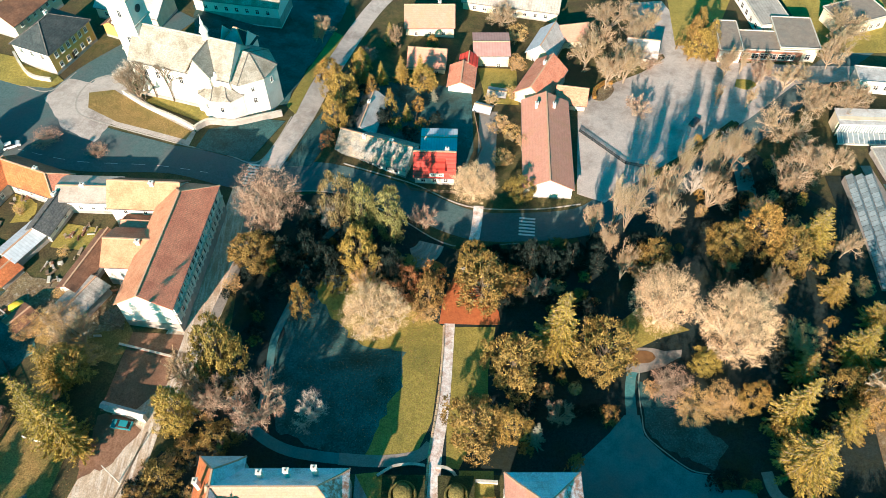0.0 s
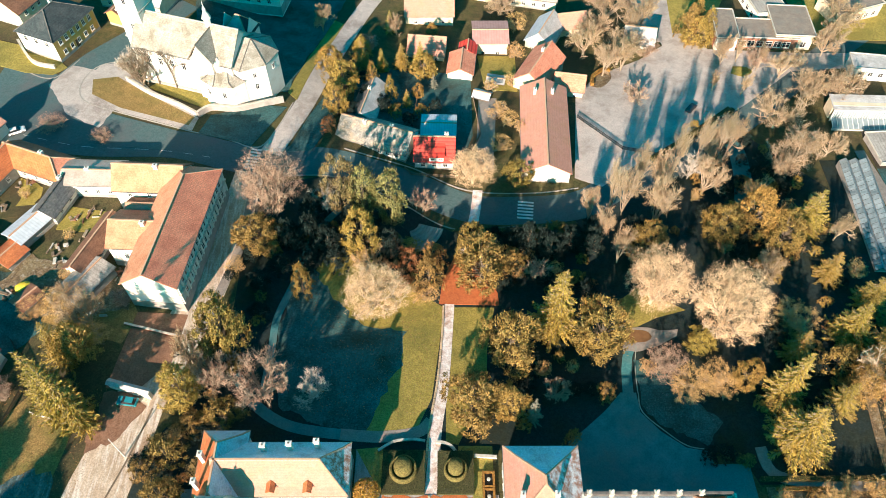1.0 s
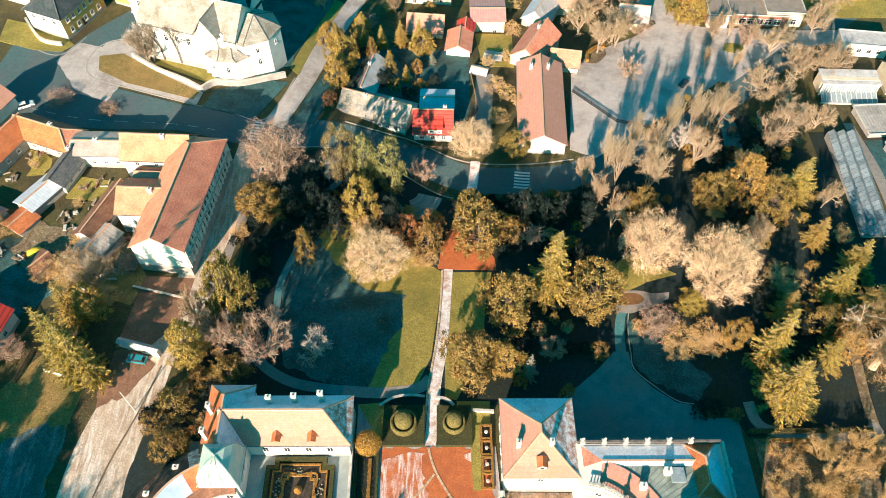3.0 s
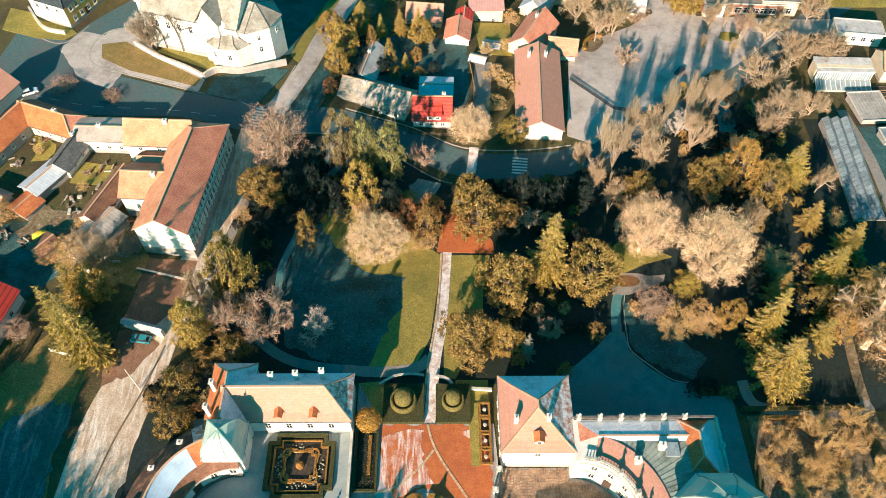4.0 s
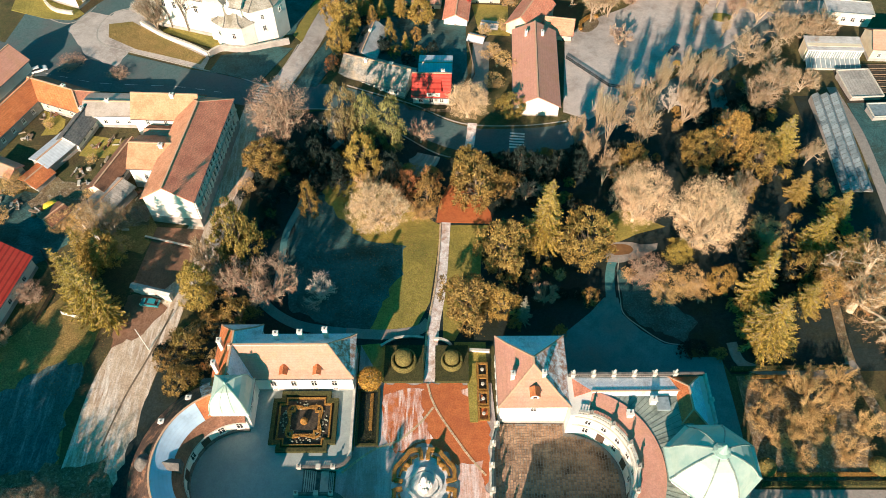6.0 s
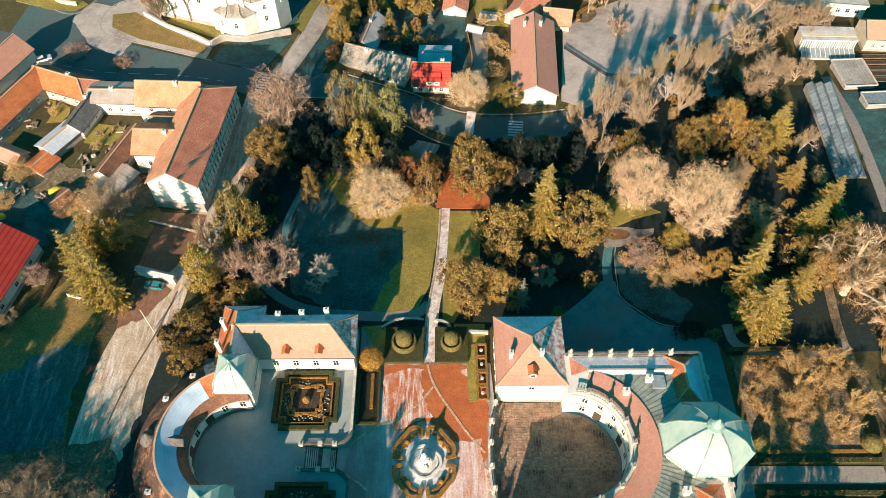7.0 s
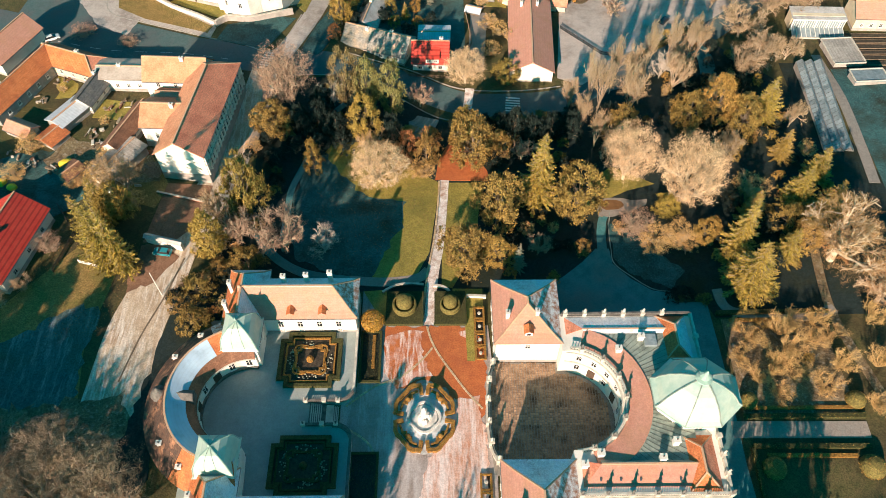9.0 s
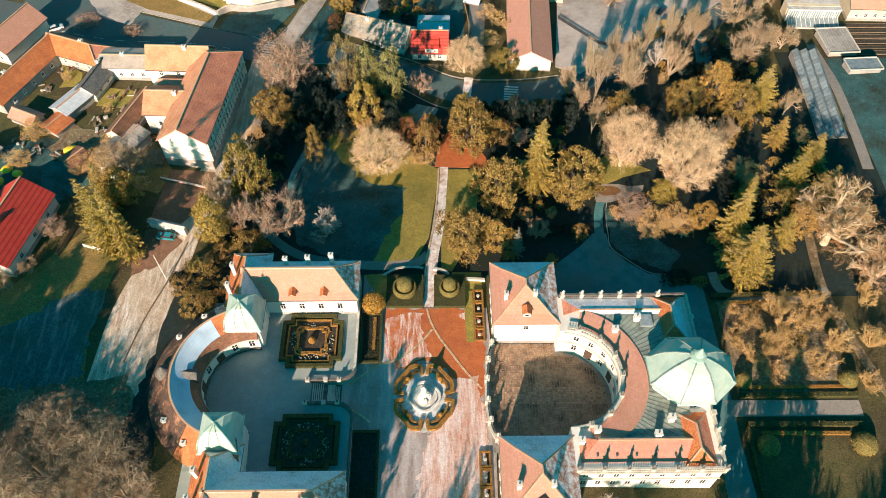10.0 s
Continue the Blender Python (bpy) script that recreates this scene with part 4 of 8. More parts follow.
def balustrade(pts, z, label, h=1.0, posts=(), closed=False, mat="stone", name="balustrade", shafts=None):
    """Stone balustrade along pts: plinth, top rail, balusters and pedestals."""
    b = empty(name, pose(pts[0][0], pts[0][1], z), label, "balustrade")
    ox, oy = pts[0]
    loc = [(x - ox, y - oy) for x, y in pts]
    for nm, z0, w, t in (("plinth_rail", 0.0, 0.4, 0.2), ("top_rail", h - 0.2, 0.42, 0.2)):
        bm = bmesh.new()
        ribbon(bm, loc, w, z0, t)
        part(nm, bm, mat, b)
    bm = bmesh.new()
    turned(bm, 0, 0, [(0.09, 0.2), (0.15, 0.4), (0.07, h - 0.3), (0.11, h - 0.2)], 5)
    me = bpy.data.meshes.new("baluster")
    bm.to_mesh(me)
    bm.free()
    for (ax, ay), (bx, by) in zip(loc, loc[1:]):
        l = math.hypot(bx - ax, by - ay)
        n = max(1, int(l / 0.42))
        for i in range(n):
            t = (i + 0.5) / n
            piece = part_mesh("baluster", me, shafts or mat, b)
            piece.location = (ax + (bx - ax) * t, ay + (by - ay) * t, 0)
    for i, (x, y) in enumerate(posts):
        bm = bmesh.new()
        box(bm, x - ox, y - oy, 0, 0.75, 0.75, h + 0.12)
        box(bm, x - ox, y - oy, h + 0.12, 0.9, 0.9, 0.14)
        part("pedestal", bm, "stone", b)
    return b


def statue(x, y, z, h, label, mat="stone", rz=0.0, name="statue"):
    """A carved figure as one plain shape: base, draped body, head."""
    bm = bmesh.new()
    box(bm, 0, 0, 0, h * 0.34, h * 0.34, h * 0.1)
    turned(bm, 0, 0, [(h * 0.16, h * 0.1), (h * 0.19, h * 0.22), (h * 0.13, h * 0.45), (h * 0.18, h * 0.66), (h * 0.12, h * 0.78), (h * 0.05, h * 0.81)], 8, 0.75)
    turned(bm, 0.02 * h, 0, [(h * 0.03, h * 0.8), (h * 0.085, h * 0.87), (h * 0.085, h * 0.93), (h * 0.03, h * 0.99)], 8)
    bar(bm, (h * 0.12, 0, h * 0.7), (h * 0.26, h * 0.05, h * 0.5), h * 0.08, h * 0.08)
    ob = part(name, bm, mat)
    ob.matrix_world = pose(x, y, z, 0, 0, rz)
    return tagged(ob, label, "statue", "palace statues")


def hip_block(name, cx, cy, rot, L, W, z0, eave, ridge, label, mats, rows, ends="hh", chims=(), dorm=()):
    return house(cx, cy, rot, L, W, z0, eave, ridge, ends, "plaster", mats, label, rows, chims, name, "palace wing", dorm, kick=0.28)


def bell_pavilion(cx, cy, z0, label):
    """Square corner pavilion with a bell-shaped copper roof."""
    p = empty("corner_pavilion", pose(cx, cy, z0), label, "pavilion")
    bm = bmesh.new()
    box(bm, 0, 0, -3, 6.2, 6.2, 9.6)
    box(bm, 0, 0, 6.6, 6.7, 6.7, 0.35)
    part("wall", bm, "plaster", p)
    prof = [(3.8, 6.95), (3.45, 7.3), (3.3, 8.5), (3.05, 9.9), (2.5, 11.1), (1.5, 12.0), (0.0, 12.4)]
    corners = [(-1, -1), (1, -1), (1, 1), (-1, 1)]
    for k in range(4):
        a, b = corners[k], corners[(k + 1) % 4]
        bm = bmesh.new()
        for (r0, h0), (r1, h1) in zip(prof, prof[1:]):
            lo = [(a[0] * r0, a[1] * r0, h0), (b[0] * r0, b[1] * r0, h0)]
            hi = [(b[0] * r1, b[1] * r1, h1), (a[0] * r1, a[1] * r1, h1)] if r1 else [(0, 0, h1)]
            slab(bm, lo + hi, 0.12)
        part("roof_slope", bm, "copper_pale", p)
    bm = bmesh.new()
    for a in corners:
        for (r0, h0), (r1, h1) in zip(prof, prof[1:]):
            bar(bm, (a[0] * r0, a[1] * r0, h0 + 0.06), (a[0] * r1, a[1] * r1, h1 + 0.06), 0.2, 0.14)
        for (r0, h0), (r1, h1) in zip(prof[1:], prof[2:]):
            for q in (0.33, -0.33):
                s = Vector((a[0] * q, a[1] * 1.0, 0)) if abs(a[0]) else Vector()
                bar(bm, (a[0] * r0 * abs(q), a[1] * r0, h0 + 0.04), (a[0] * r1 * abs(q), a[1] * r1, h1 + 0.04), 0.07, 0.07)
    part("roof_rib", bm, "copper", p)
    bm = bmesh.new()
    turned(bm, 0, 0, [(0.16, 12.2), (0.1, 12.6), (0.26, 12.9), (0.05, 13.3), (0.02, 14.0)], 8)
    part("finial", bm, "copper", p)
    for side in "senw":
        window_row(p, side, 2, 4.0, 1.1, 1.9, 6.2, 6.2, span=0.7)
    return p


def west_palace():
    z = 2.4
    rows = (("s", 5, 2.0, 1.2, 2.2), ("s", 5, -0.2, 1.1, 1.2), ("n", 6, 2.0, 1.2, 2.2), ("e", 2, 2.0, 1.2, 2.2))
    for cy, flip in ((42.2, 0), (2 * AX - 42.2, 180)):
        front, back = ("s", "n") if not flip else ("n", "s")
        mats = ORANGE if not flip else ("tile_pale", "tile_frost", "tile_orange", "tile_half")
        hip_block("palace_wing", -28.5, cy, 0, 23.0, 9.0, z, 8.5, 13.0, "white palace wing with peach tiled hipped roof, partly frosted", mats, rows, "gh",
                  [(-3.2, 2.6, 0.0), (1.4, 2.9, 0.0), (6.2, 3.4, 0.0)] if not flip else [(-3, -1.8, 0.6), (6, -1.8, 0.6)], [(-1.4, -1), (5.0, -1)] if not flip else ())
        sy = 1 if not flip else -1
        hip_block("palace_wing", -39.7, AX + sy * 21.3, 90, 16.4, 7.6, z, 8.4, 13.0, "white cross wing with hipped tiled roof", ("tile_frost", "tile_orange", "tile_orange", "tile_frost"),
                  (("s", 4, 2.0, 1.2, 2.2), ("n", 4, 2.0, 1.2, 2.2), ("e", 2, 2.0, 1.2, 2.2)), "hh", [(2.4, 2.6, 0.2), (-2.4, 2.8, 0.2)])
        bell_pavilion(*((-38.9, 33.1) if sy > 0 else (-39.5, 8.2)), z, "white corner pavilion with verdigris bell-shaped copper roof")
    # the curved wing
    w = empty("curved_wing", pose(-37.0, 20.2, z), "curved white palace wing with mansard tiled roof", "palace wing")
    a0, a1 = 86, 274
    bm = bmesh.new()
    ring_sweep(bm, 0, 0, [(9.3, -3), (18.1, -3), (18.1, 4.4), (9.3, 4.4)], a0, a1, 36)
    part("wall", bm, "plaster", w)
    inner = [(8.9, 4.4), (9.2, 4.7), (10.3, 6.9), (10.3, 6.6), (9.3, 4.3)]
    middle = [(10.32, 6.9), (13.6, 8.9), (13.6, 8.6), (10.32, 6.6)]
    outer = [(13.62, 8.9), (18.8, 4.3), (18.8, 4.0), (13.62, 8.55)]
    # The outer slope's middle stretch has tree shadow painted in its tiles.
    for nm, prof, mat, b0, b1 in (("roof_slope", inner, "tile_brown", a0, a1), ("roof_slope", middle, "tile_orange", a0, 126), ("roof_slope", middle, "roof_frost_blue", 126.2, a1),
                                  ("roof_slope", outer, "tile_half", a0, 120), ("roof_slope", outer, "tile_tree_shade", 120.2, 232), ("roof_slope", outer, "tile_orange", 232.2, a1)):
        bm = bmesh.new()
        ring_sweep(bm, 0, 0, prof, b0, b1, 40)
        part(nm, bm, mat, w)
    bm = bmesh.new()
    ring_sweep(bm, 0, 0, [(8.75, 4.15), (9.25, 4.15), (9.25, 4.4), (8.75, 4.4)], a0, a1, 40)
    part("cornice", bm, "stone", w)
    bm = bmesh.new()
    ring_sweep(bm, 0, 0, [(8.95, -0.4), (9.35, -0.4), (9.35, 0.7), (8.95, 0.7)], a0, a1, 40)
    part("plinth", bm, "dark_stone", w)
    bm = bmesh.new()
    ring_sweep(bm, 0, 0, [(13.45, 8.92), (13.8, 8.92), (13.8, 9.04), (13.45, 9.04)], a0, a1, 40)
    part("ridge_cap", bm, "ridge", w)
    for i in range(9):
        a = 96 + i * 21.0
        x, y = 9.24 * math.cos(radians(a)), 9.27 * math.sin(radians(a))
        if i in (2, 4, 6):
            bm = bmesh.new()
            box(bm, x, y, 0.05, 0.2, 1.7, 2.9, a)
            part("door", bm, "door", w)
        else:
            window(w, x, y, 1.1, 1.3, 2.3, a + 180)
    for a in (128, 150, 214, 236):
        chimney(w, 16.3 * math.cos(radians(a)), 16.3 * math.sin(radians(a)), 4.8, 2.4)
    bm = bmesh.new()
    turned(bm, -15.4, 0.4, [(1.5, 5.0), (1.7, 7.2), (1.2, 8.2), (0.5, 8.8), (0.1, 9.4)], 12)
    part("roof_turret", bm, "dark_stone", w, "dark weathered domed roof turret")
    bm = bmesh.new()
    slab(bm, [(-11.8, 0, 8.4), (-9.0, 0, 7.8), (-9.0, 1.1, 6.9), (-10.9, 1.1, 7.2)], 0.12)
    slab(bm, [(-11.8, 0, 8.4), (-9.0, 0, 7.8), (-9.0, -1.1, 6.9), (-10.9, -1.1, 7.2)], 0.12)
    box(bm, -9.5, 0, 5.0, 1.0, 1.9, 1.9)
    part("dormer", bm, "dark_stone", w, "dark pedimented dormer with a clock face")


west_palace()


def terrace():
    """The raised western court with its retaining wall and the double stair."""
    t = empty("terrace", pose(0, 0, 0), "raised gravel terrace held by a low stone wall", "terrace", kind="structure")
    north = [(-48, 40.5), (-48, 22.0), (-25.6, 22.0)] + arc_pts(-20.2, 25.4, 3.4, 262, 352, 8) + [(-16.8, 40.5)]
    south = [(x, 2 * AX - y) for x, y in north][::-1]
    low = [(-48, 22.0), (-48, 17.0), (-25.4, 17.0), (-25.4, 22.0)]
    for pts in (north, south):
        bm = bmesh.new()
        prism(bm, pts, -3, 2.36)
        bmesh.ops.recalc_face_normals(bm, faces=bm.faces)
        part("terrace_floor", bm, "court_shade_teal", t)
    bm = bmesh.new()
    prism(bm, low[::1], -3, 2.355)
    bmesh.ops.recalc_face_normals(bm, faces=bm.faces)
    part("terrace_floor", bm, "court_shade_teal", t)
    for s in (1, -1):
        edge = arc_pts(-20.2, 25.4, 3.25, 262, 352, 8) + [(-17.0, 40.0)]
        edge = edge if s > 0 else [(x, 2 * AX - y) for x, y in edge]
        bm = bmesh.new()
        ribbon(bm, edge, 0.5, 2.3, 0.55)
        part("parapet", bm, "stone" if s > 0 else "dark_stone", t)
    st = empty("stair", pose(-25.4, AX, 0), "wide stone stair with balustrades up to the terrace", "stair", kind="structure")
    n = 0
    for i in range(12):
        x = 5.6 - (i * 0.3 if i < 6 else 6 * 0.3 + 1.4 + (i - 6) * 0.36)
        # Dark risers paint the shade lines between the pale treads.
        bm = bmesh.new()
        box(bm, max(x - 0.06, 0.1) / 2, 0, -0.5, max(x - 0.06, 0.1), 4.3, 0.25 + 0.5 + (i + 1) * 0.17)
        part("step", bm, "dark_stone", st)
        bm = bmesh.new()
        box(bm, x - 0.2, 0, 0.25 + (i + 1) * 0.17, 0.2 if i != 5 else 1.5, 4.4, 0.06)
        part("tread", bm, "stone", st)
    for s in (-1, 1):
        balustrade([(-26.2, AX + s * 2.45), (-19.9, AX + s * 2.45)] + [(x, y if s > 0 else 2 * AX - y) for x, y in arc_pts(-20.2, 25.4, 3.55, 275, 335, 6)], 2.36, "weathered stone balustrade beside the stair", 0.9, mat="dark_stone",
                   posts=[(-26.2, AX + s * 2.45), (-22.6, AX + s * 2.45), (-19.9, AX + s * 2.45)])
        for x in (-26.2, -19.9):
            statue(x, AX + s * 2.45, 3.5, 0.9, "small weathered stone vase on the balustrade", "dark_stone", name="stone_vase")


terrace()


def parterre(cx, cy, z, sx, sy, mat_edge, label, seed):
    """Clipped box parterre: notched outline hedges, inner scrolls and beds."""
    rnd = random.Random(seed)
    p = empty("parterre", pose(cx, cy, z), label, "flower bed")
    n = 1.6

    def outline(k):
        a, b = sx / 2 * k, sy / 2 * k
        c = n * k
        return [(-a + c, -b), (a - c, -b), (a - c, -b + c), (a, -b + c), (a, b - c), (a - c, b - c), (a - c, b), (-a + c, b), (-a + c, b - c), (-a, b - c), (-a, -b + c), (-a + c, -b + c)]

    bm = bmesh.new()
    prism(bm, outline(0.99), 0.0, 0.12)
    part("bed", bm, "soil", p)
    for k, h, w in ((0.96, 0.75, 0.8), (0.8, 0.5, 0.3), (0.46, 0.5, 0.4)):
        bm = bmesh.new()
        ribbon(bm, outline(k), w, 0.02, h, closed=True)
        # Outer hedge takes the dark green of shade, the inner ones mat_edge.
        part("hedge", bm, "hedge" if k > 0.9 else mat_edge, p)
    for q in range(4):
        a0 = q * 90 + 45
        bm = bmesh.new()
        ribbon(bm, [(0.3 * sx * math.cos(radians(a0 + u * 34)) * (1 + 0.16 * math.cos(u * 3.1)), 0.3 * sy * math.sin(radians(a0 + u * 34)) * (1 + 0.16 * math.cos(u * 3.1))) for u in (-1, -0.7, -0.4, -0.1, 0.1, 0.4, 0.7, 1)], 0.34, 0.02, 0.5)
        part("scroll_hedge", bm, mat_edge, p)
    bm = bmesh.new()
    for i in range(150):
        a, r = rnd.uniform(0, 2 * math.pi), rnd.uniform(0.45, 0.74)
        x, y = math.cos(a) * r * sx * 0.5, math.sin(a) * r * sy * 0.5
        turned(bm, x, y, [(0.08, 0.1), (0.18, 0.24), (0.12, 0.36), (0.03, 0.42)], 5)
    part("bedding_infill", bm, "needle_silver", p, kind="stuff")
    bm = bmesh.new()
    turned(bm, 0, 0, [(0.7, 0.1), (0.8, 0.6), (0.5, 1.2), (0.1, 1.5)], 10)
    part("clipped_cone", bm, mat_edge, p)
    return p


parterre(-26.2, 31.0, 2.37, 12.4, 12.0, "hedge_gold", "square box parterre with bronzed hedges and silver plants", 3)
# Southern bed in dark green throughout: its shade is in the colour.
parterre(-25.4, 9.0, 2.37, 12.4, 11.2, "hedge", "square box parterre coloured shade-dark, with pale bedding plants", 4)


def court():
    drape("court", [(-16.6, 49), (-11.6, 40.2), (10.4, 40.2), (10.9, 31), (9.6, 24), (9.6, 15), (10.9, 8), (10.4, -12), (-12, -12), (-16.6, 12), (-19.6, 16.5), (-19.6, 22.5), (-16.6, 26)], "grey_court", 0.2, "frosted grey gravel court")
    drape("court", ragged([(-11.4, 40), (8.6, 40), (9.6, 31), (9.2, 19.5), (6, 17), (2, 12), (-0.5, 8), (-1.5, 12), (3.6, 19.5), (2, 25), (-2.6, 27.6), (-8, 25.4), (-11.2, 29)], 0.45, 0.9, 150), "red_gravel", 0.23, "bare red gravel court")
    drape("court", ragged([(-11.2, 38), (-3.4, 39), (-3.6, 33), (-1.5, 28.2), (-6, 27), (-8.8, 25), (-11.2, 29)], 0.45, 0.9, 86), "frosty_gravel", 0.26, "red gravel with frost and tyre tracks")
    drape("court", ragged([(2.9, 23), (7.8, 24), (9.0, 15), (9.2, 2), (8.8, -11), (-5, -11), (-4.4, 2), (-2.4, 11), (2.4, 17)], 0.55, 0.8, 83), "pink_frost", 0.265, "pinkish frosted gravel with tyre tracks")
    drape("court", ragged([(4, 39), (8.4, 39), (8.4, 36), (5.2, 37)], 0.45, 0.9, 42), "frosty_gravel", 0.262, "patch of frost on red gravel")
    # narrow gutters of dressed stone
    for pts in ([(-2.6, 40), (-1.7, 36.6), (-0.1, 33.2), (2.6, 29), (5.6, 24.6), (8.6, 21.0)], [(-1.4, 34.8), (-4, 31.5), (-8, 28), (-13, 26), (-18.6, 21.6)], [(-18.6, 17.4), (-13, 13), (-11.8, 4), (-11.6, -10)], [(-3.9, 40.6), (-3.2, 47), (-2.6, 54), (-1.1, 64), (-0.1, 76), (0.2, 83)]):
        line = smooth_line(pts, 8)
        g = empty("paved_gutter", pose(0, 0, 0), "narrow gutter of dressed pale stones", "", kind="structure")
        for (ax, ay), (bx, by) in zip(line, line[1:]):
            bm = bmesh.new()
            k = 0.86
            bar(bm, (ax, ay, ground(ax, ay) + 0.2), (ax + (bx - ax) * k, ay + (by - ay) * k, ground(bx, by) + 0.2), 0.42, 0.2)
            part("stone", bm, "gutter_stone", g)


court()


def wall_bed(x0, x1, y0, y1):
    """Dark planted bed with box edging below the terrace wall."""
    z = ground((x0 + x1) / 2, (y0 + y1) / 2) + 0.2
    w = empty("planted_bed", pose((x0 + x1) / 2, (y0 + y1) / 2, z), "dark planted bed edged with low box below the terrace", "flower bed")
    dx, dy = (x1 - x0) / 2, (y1 - y0) / 2
    bm = bmesh.new()
    box(bm, 0, 0, -0.3, dx * 2, dy * 2, 0.42)
    part("bed", bm, "park", w)
    bm = bmesh.new()
    ribbon(bm, [(-dx, -dy), (dx, -dy), (dx, dy), (-dx, dy)], 0.45, 0.0, 0.55, closed=True)
    part("edging", bm, "hedge", w)
    rnd = random.Random(int(y0 * 3))
    V, F = [], []
    for _ in range(900):
        n = Vector((rnd.uniform(-dx, dx) * 0.9, rnd.uniform(-dy, dy) * 0.95, rnd.uniform(0.12, 0.5)))
        leaf(V, F, n, 0.14, rnd, 0.5)
    part_mesh("foliage_infill", to_mesh("foliage_infill", V, F, "leaf_hedge"), None, w, kind="stuff")


def fountain():
    z = ground(-2.9, 19.3) + 0.2
    f = empty("fountain", pose(-3.0, 19.2, z), "stone fountain with lobed basin and carved rock group", "fountain")
    bm = bmesh.new()
    for r0, r1, h in ((2.5, 2.9, 0.6),):
        pts_o, pts_i = [], []
        for i in range(48):
            a = 2 * math.pi * i / 48
            k = 1 + 0.16 * abs(math.cos(2 * a))
            pts_o.append((r1 * k * math.cos(a), r1 * k * math.sin(a)))
            pts_i.append((r0 * k * math.cos(a), r0 * k * math.sin(a)))
        lo = [[bm.verts.new((x, y, zz)) for x, y in pts] for pts, zz in ((pts_o, 0.0), (pts_o, h), (pts_i, h), (pts_i, 0.1))]
        for a, b in zip(lo, lo[1:]):
            for i in range(48):
                bm.faces.new((a[i], a[(i + 1) % 48], b[(i + 1) % 48], b[i]))
    part("basin", bm, "white_stone", f)
    bm = bmesh.new()
    prism(bm, [(2.55 * math.cos(2 * math.pi * i / 32), 2.55 * math.sin(2 * math.pi * i / 32)) for i in range(32)], 0.02, 0.3)
    part("basin_floor", bm, "white_stone", f)
    rnd = random.Random(5)
    for i in range(16):
        a, r = rnd.uniform(0, 6.28), rnd.uniform(0.1, 1.3)
        s = 0.75 - r * 0.3
        bm = bmesh.new()
        turned(bm, r * math.cos(a), r * math.sin(a), [(s, 0.3), (s * 1.05, 0.8 + (1.4 - r) * 0.7), (s * 0.6, 1.3 + (1.4 - r)), (s * 0.15, 1.7 + (1.4 - r))], 7)
        part("rock", bm, "white_stone", f)
    bm = bmesh.new()
    turned(bm, 0, 0, [(0.5, 2.4), (0.45, 3.2), (0.6, 3.8), (0.3, 4.3), (0.25, 4.6), (0.05, 4.8)], 9)
    part("carved_figure", bm, "white_stone", f)
    # the round box bed about it, in quarters with frosted infill
    bed = empty("fountain_bed", pose(-3.0, 19.2, z), "round bed of clipped box hedges round the fountain", "flower bed")
    bm = bmesh.new()
    prism(bm, [(6.2 * math.cos(2 * math.pi * i / 40), 7.4 * math.sin(2 * math.pi * i / 40)) for i in range(40)], -0.1, 0.05)
    part("bed", bm, "frost_bed", bed)

    def at(r, a):
        return (r * math.cos(radians(a)), 1.19 * r * math.sin(radians(a)))

    for q in range(4):
        a0 = q * 90
        for r, w, h, cut in ((5.75, 0.75, 0.8, 6), (4.9, 0.4, 0.55, 16)):
            bm = bmesh.new()
            ribbon(bm, [at(r + (0.3 if i in (2, 3, 7, 8) and w > 0.5 else 0.0), a0 + cut + (90 - 2 * cut) * i / 10) for i in range(11)], w, 0.0, h)
            part("hedge", bm, "hedge_gold", bed)
        for a in (8, 82):
            bm = bmesh.new()
            p, o = at(4.1, a0 + a), at(5.6, a0 + a)
            bar(bm, (*p, 0.37), (*o, 0.37), 0.75, 0.74)
            part("hedge", bm, "hedge_gold", bed)
        for a in (30, 60):
            bm = bmesh.new()
            p, o = at(4.15, a0 + (45 + a) / 2), at(5.2, a0 + a)
            bar(bm, (*p, 0.26), (*o, 0.26), 0.42, 0.52)
            part("hedge", bm, "hedge_gold", bed)
        bm = bmesh.new()
        turned(bm, *at(4.55, a0 + 45), [(0.4, 0.0), (0.6, 0.45), (0.42, 0.9), (0.05, 1.1)], 10)
        part("clipped_ball", bm, "hedge_gold", bed)


fountain()


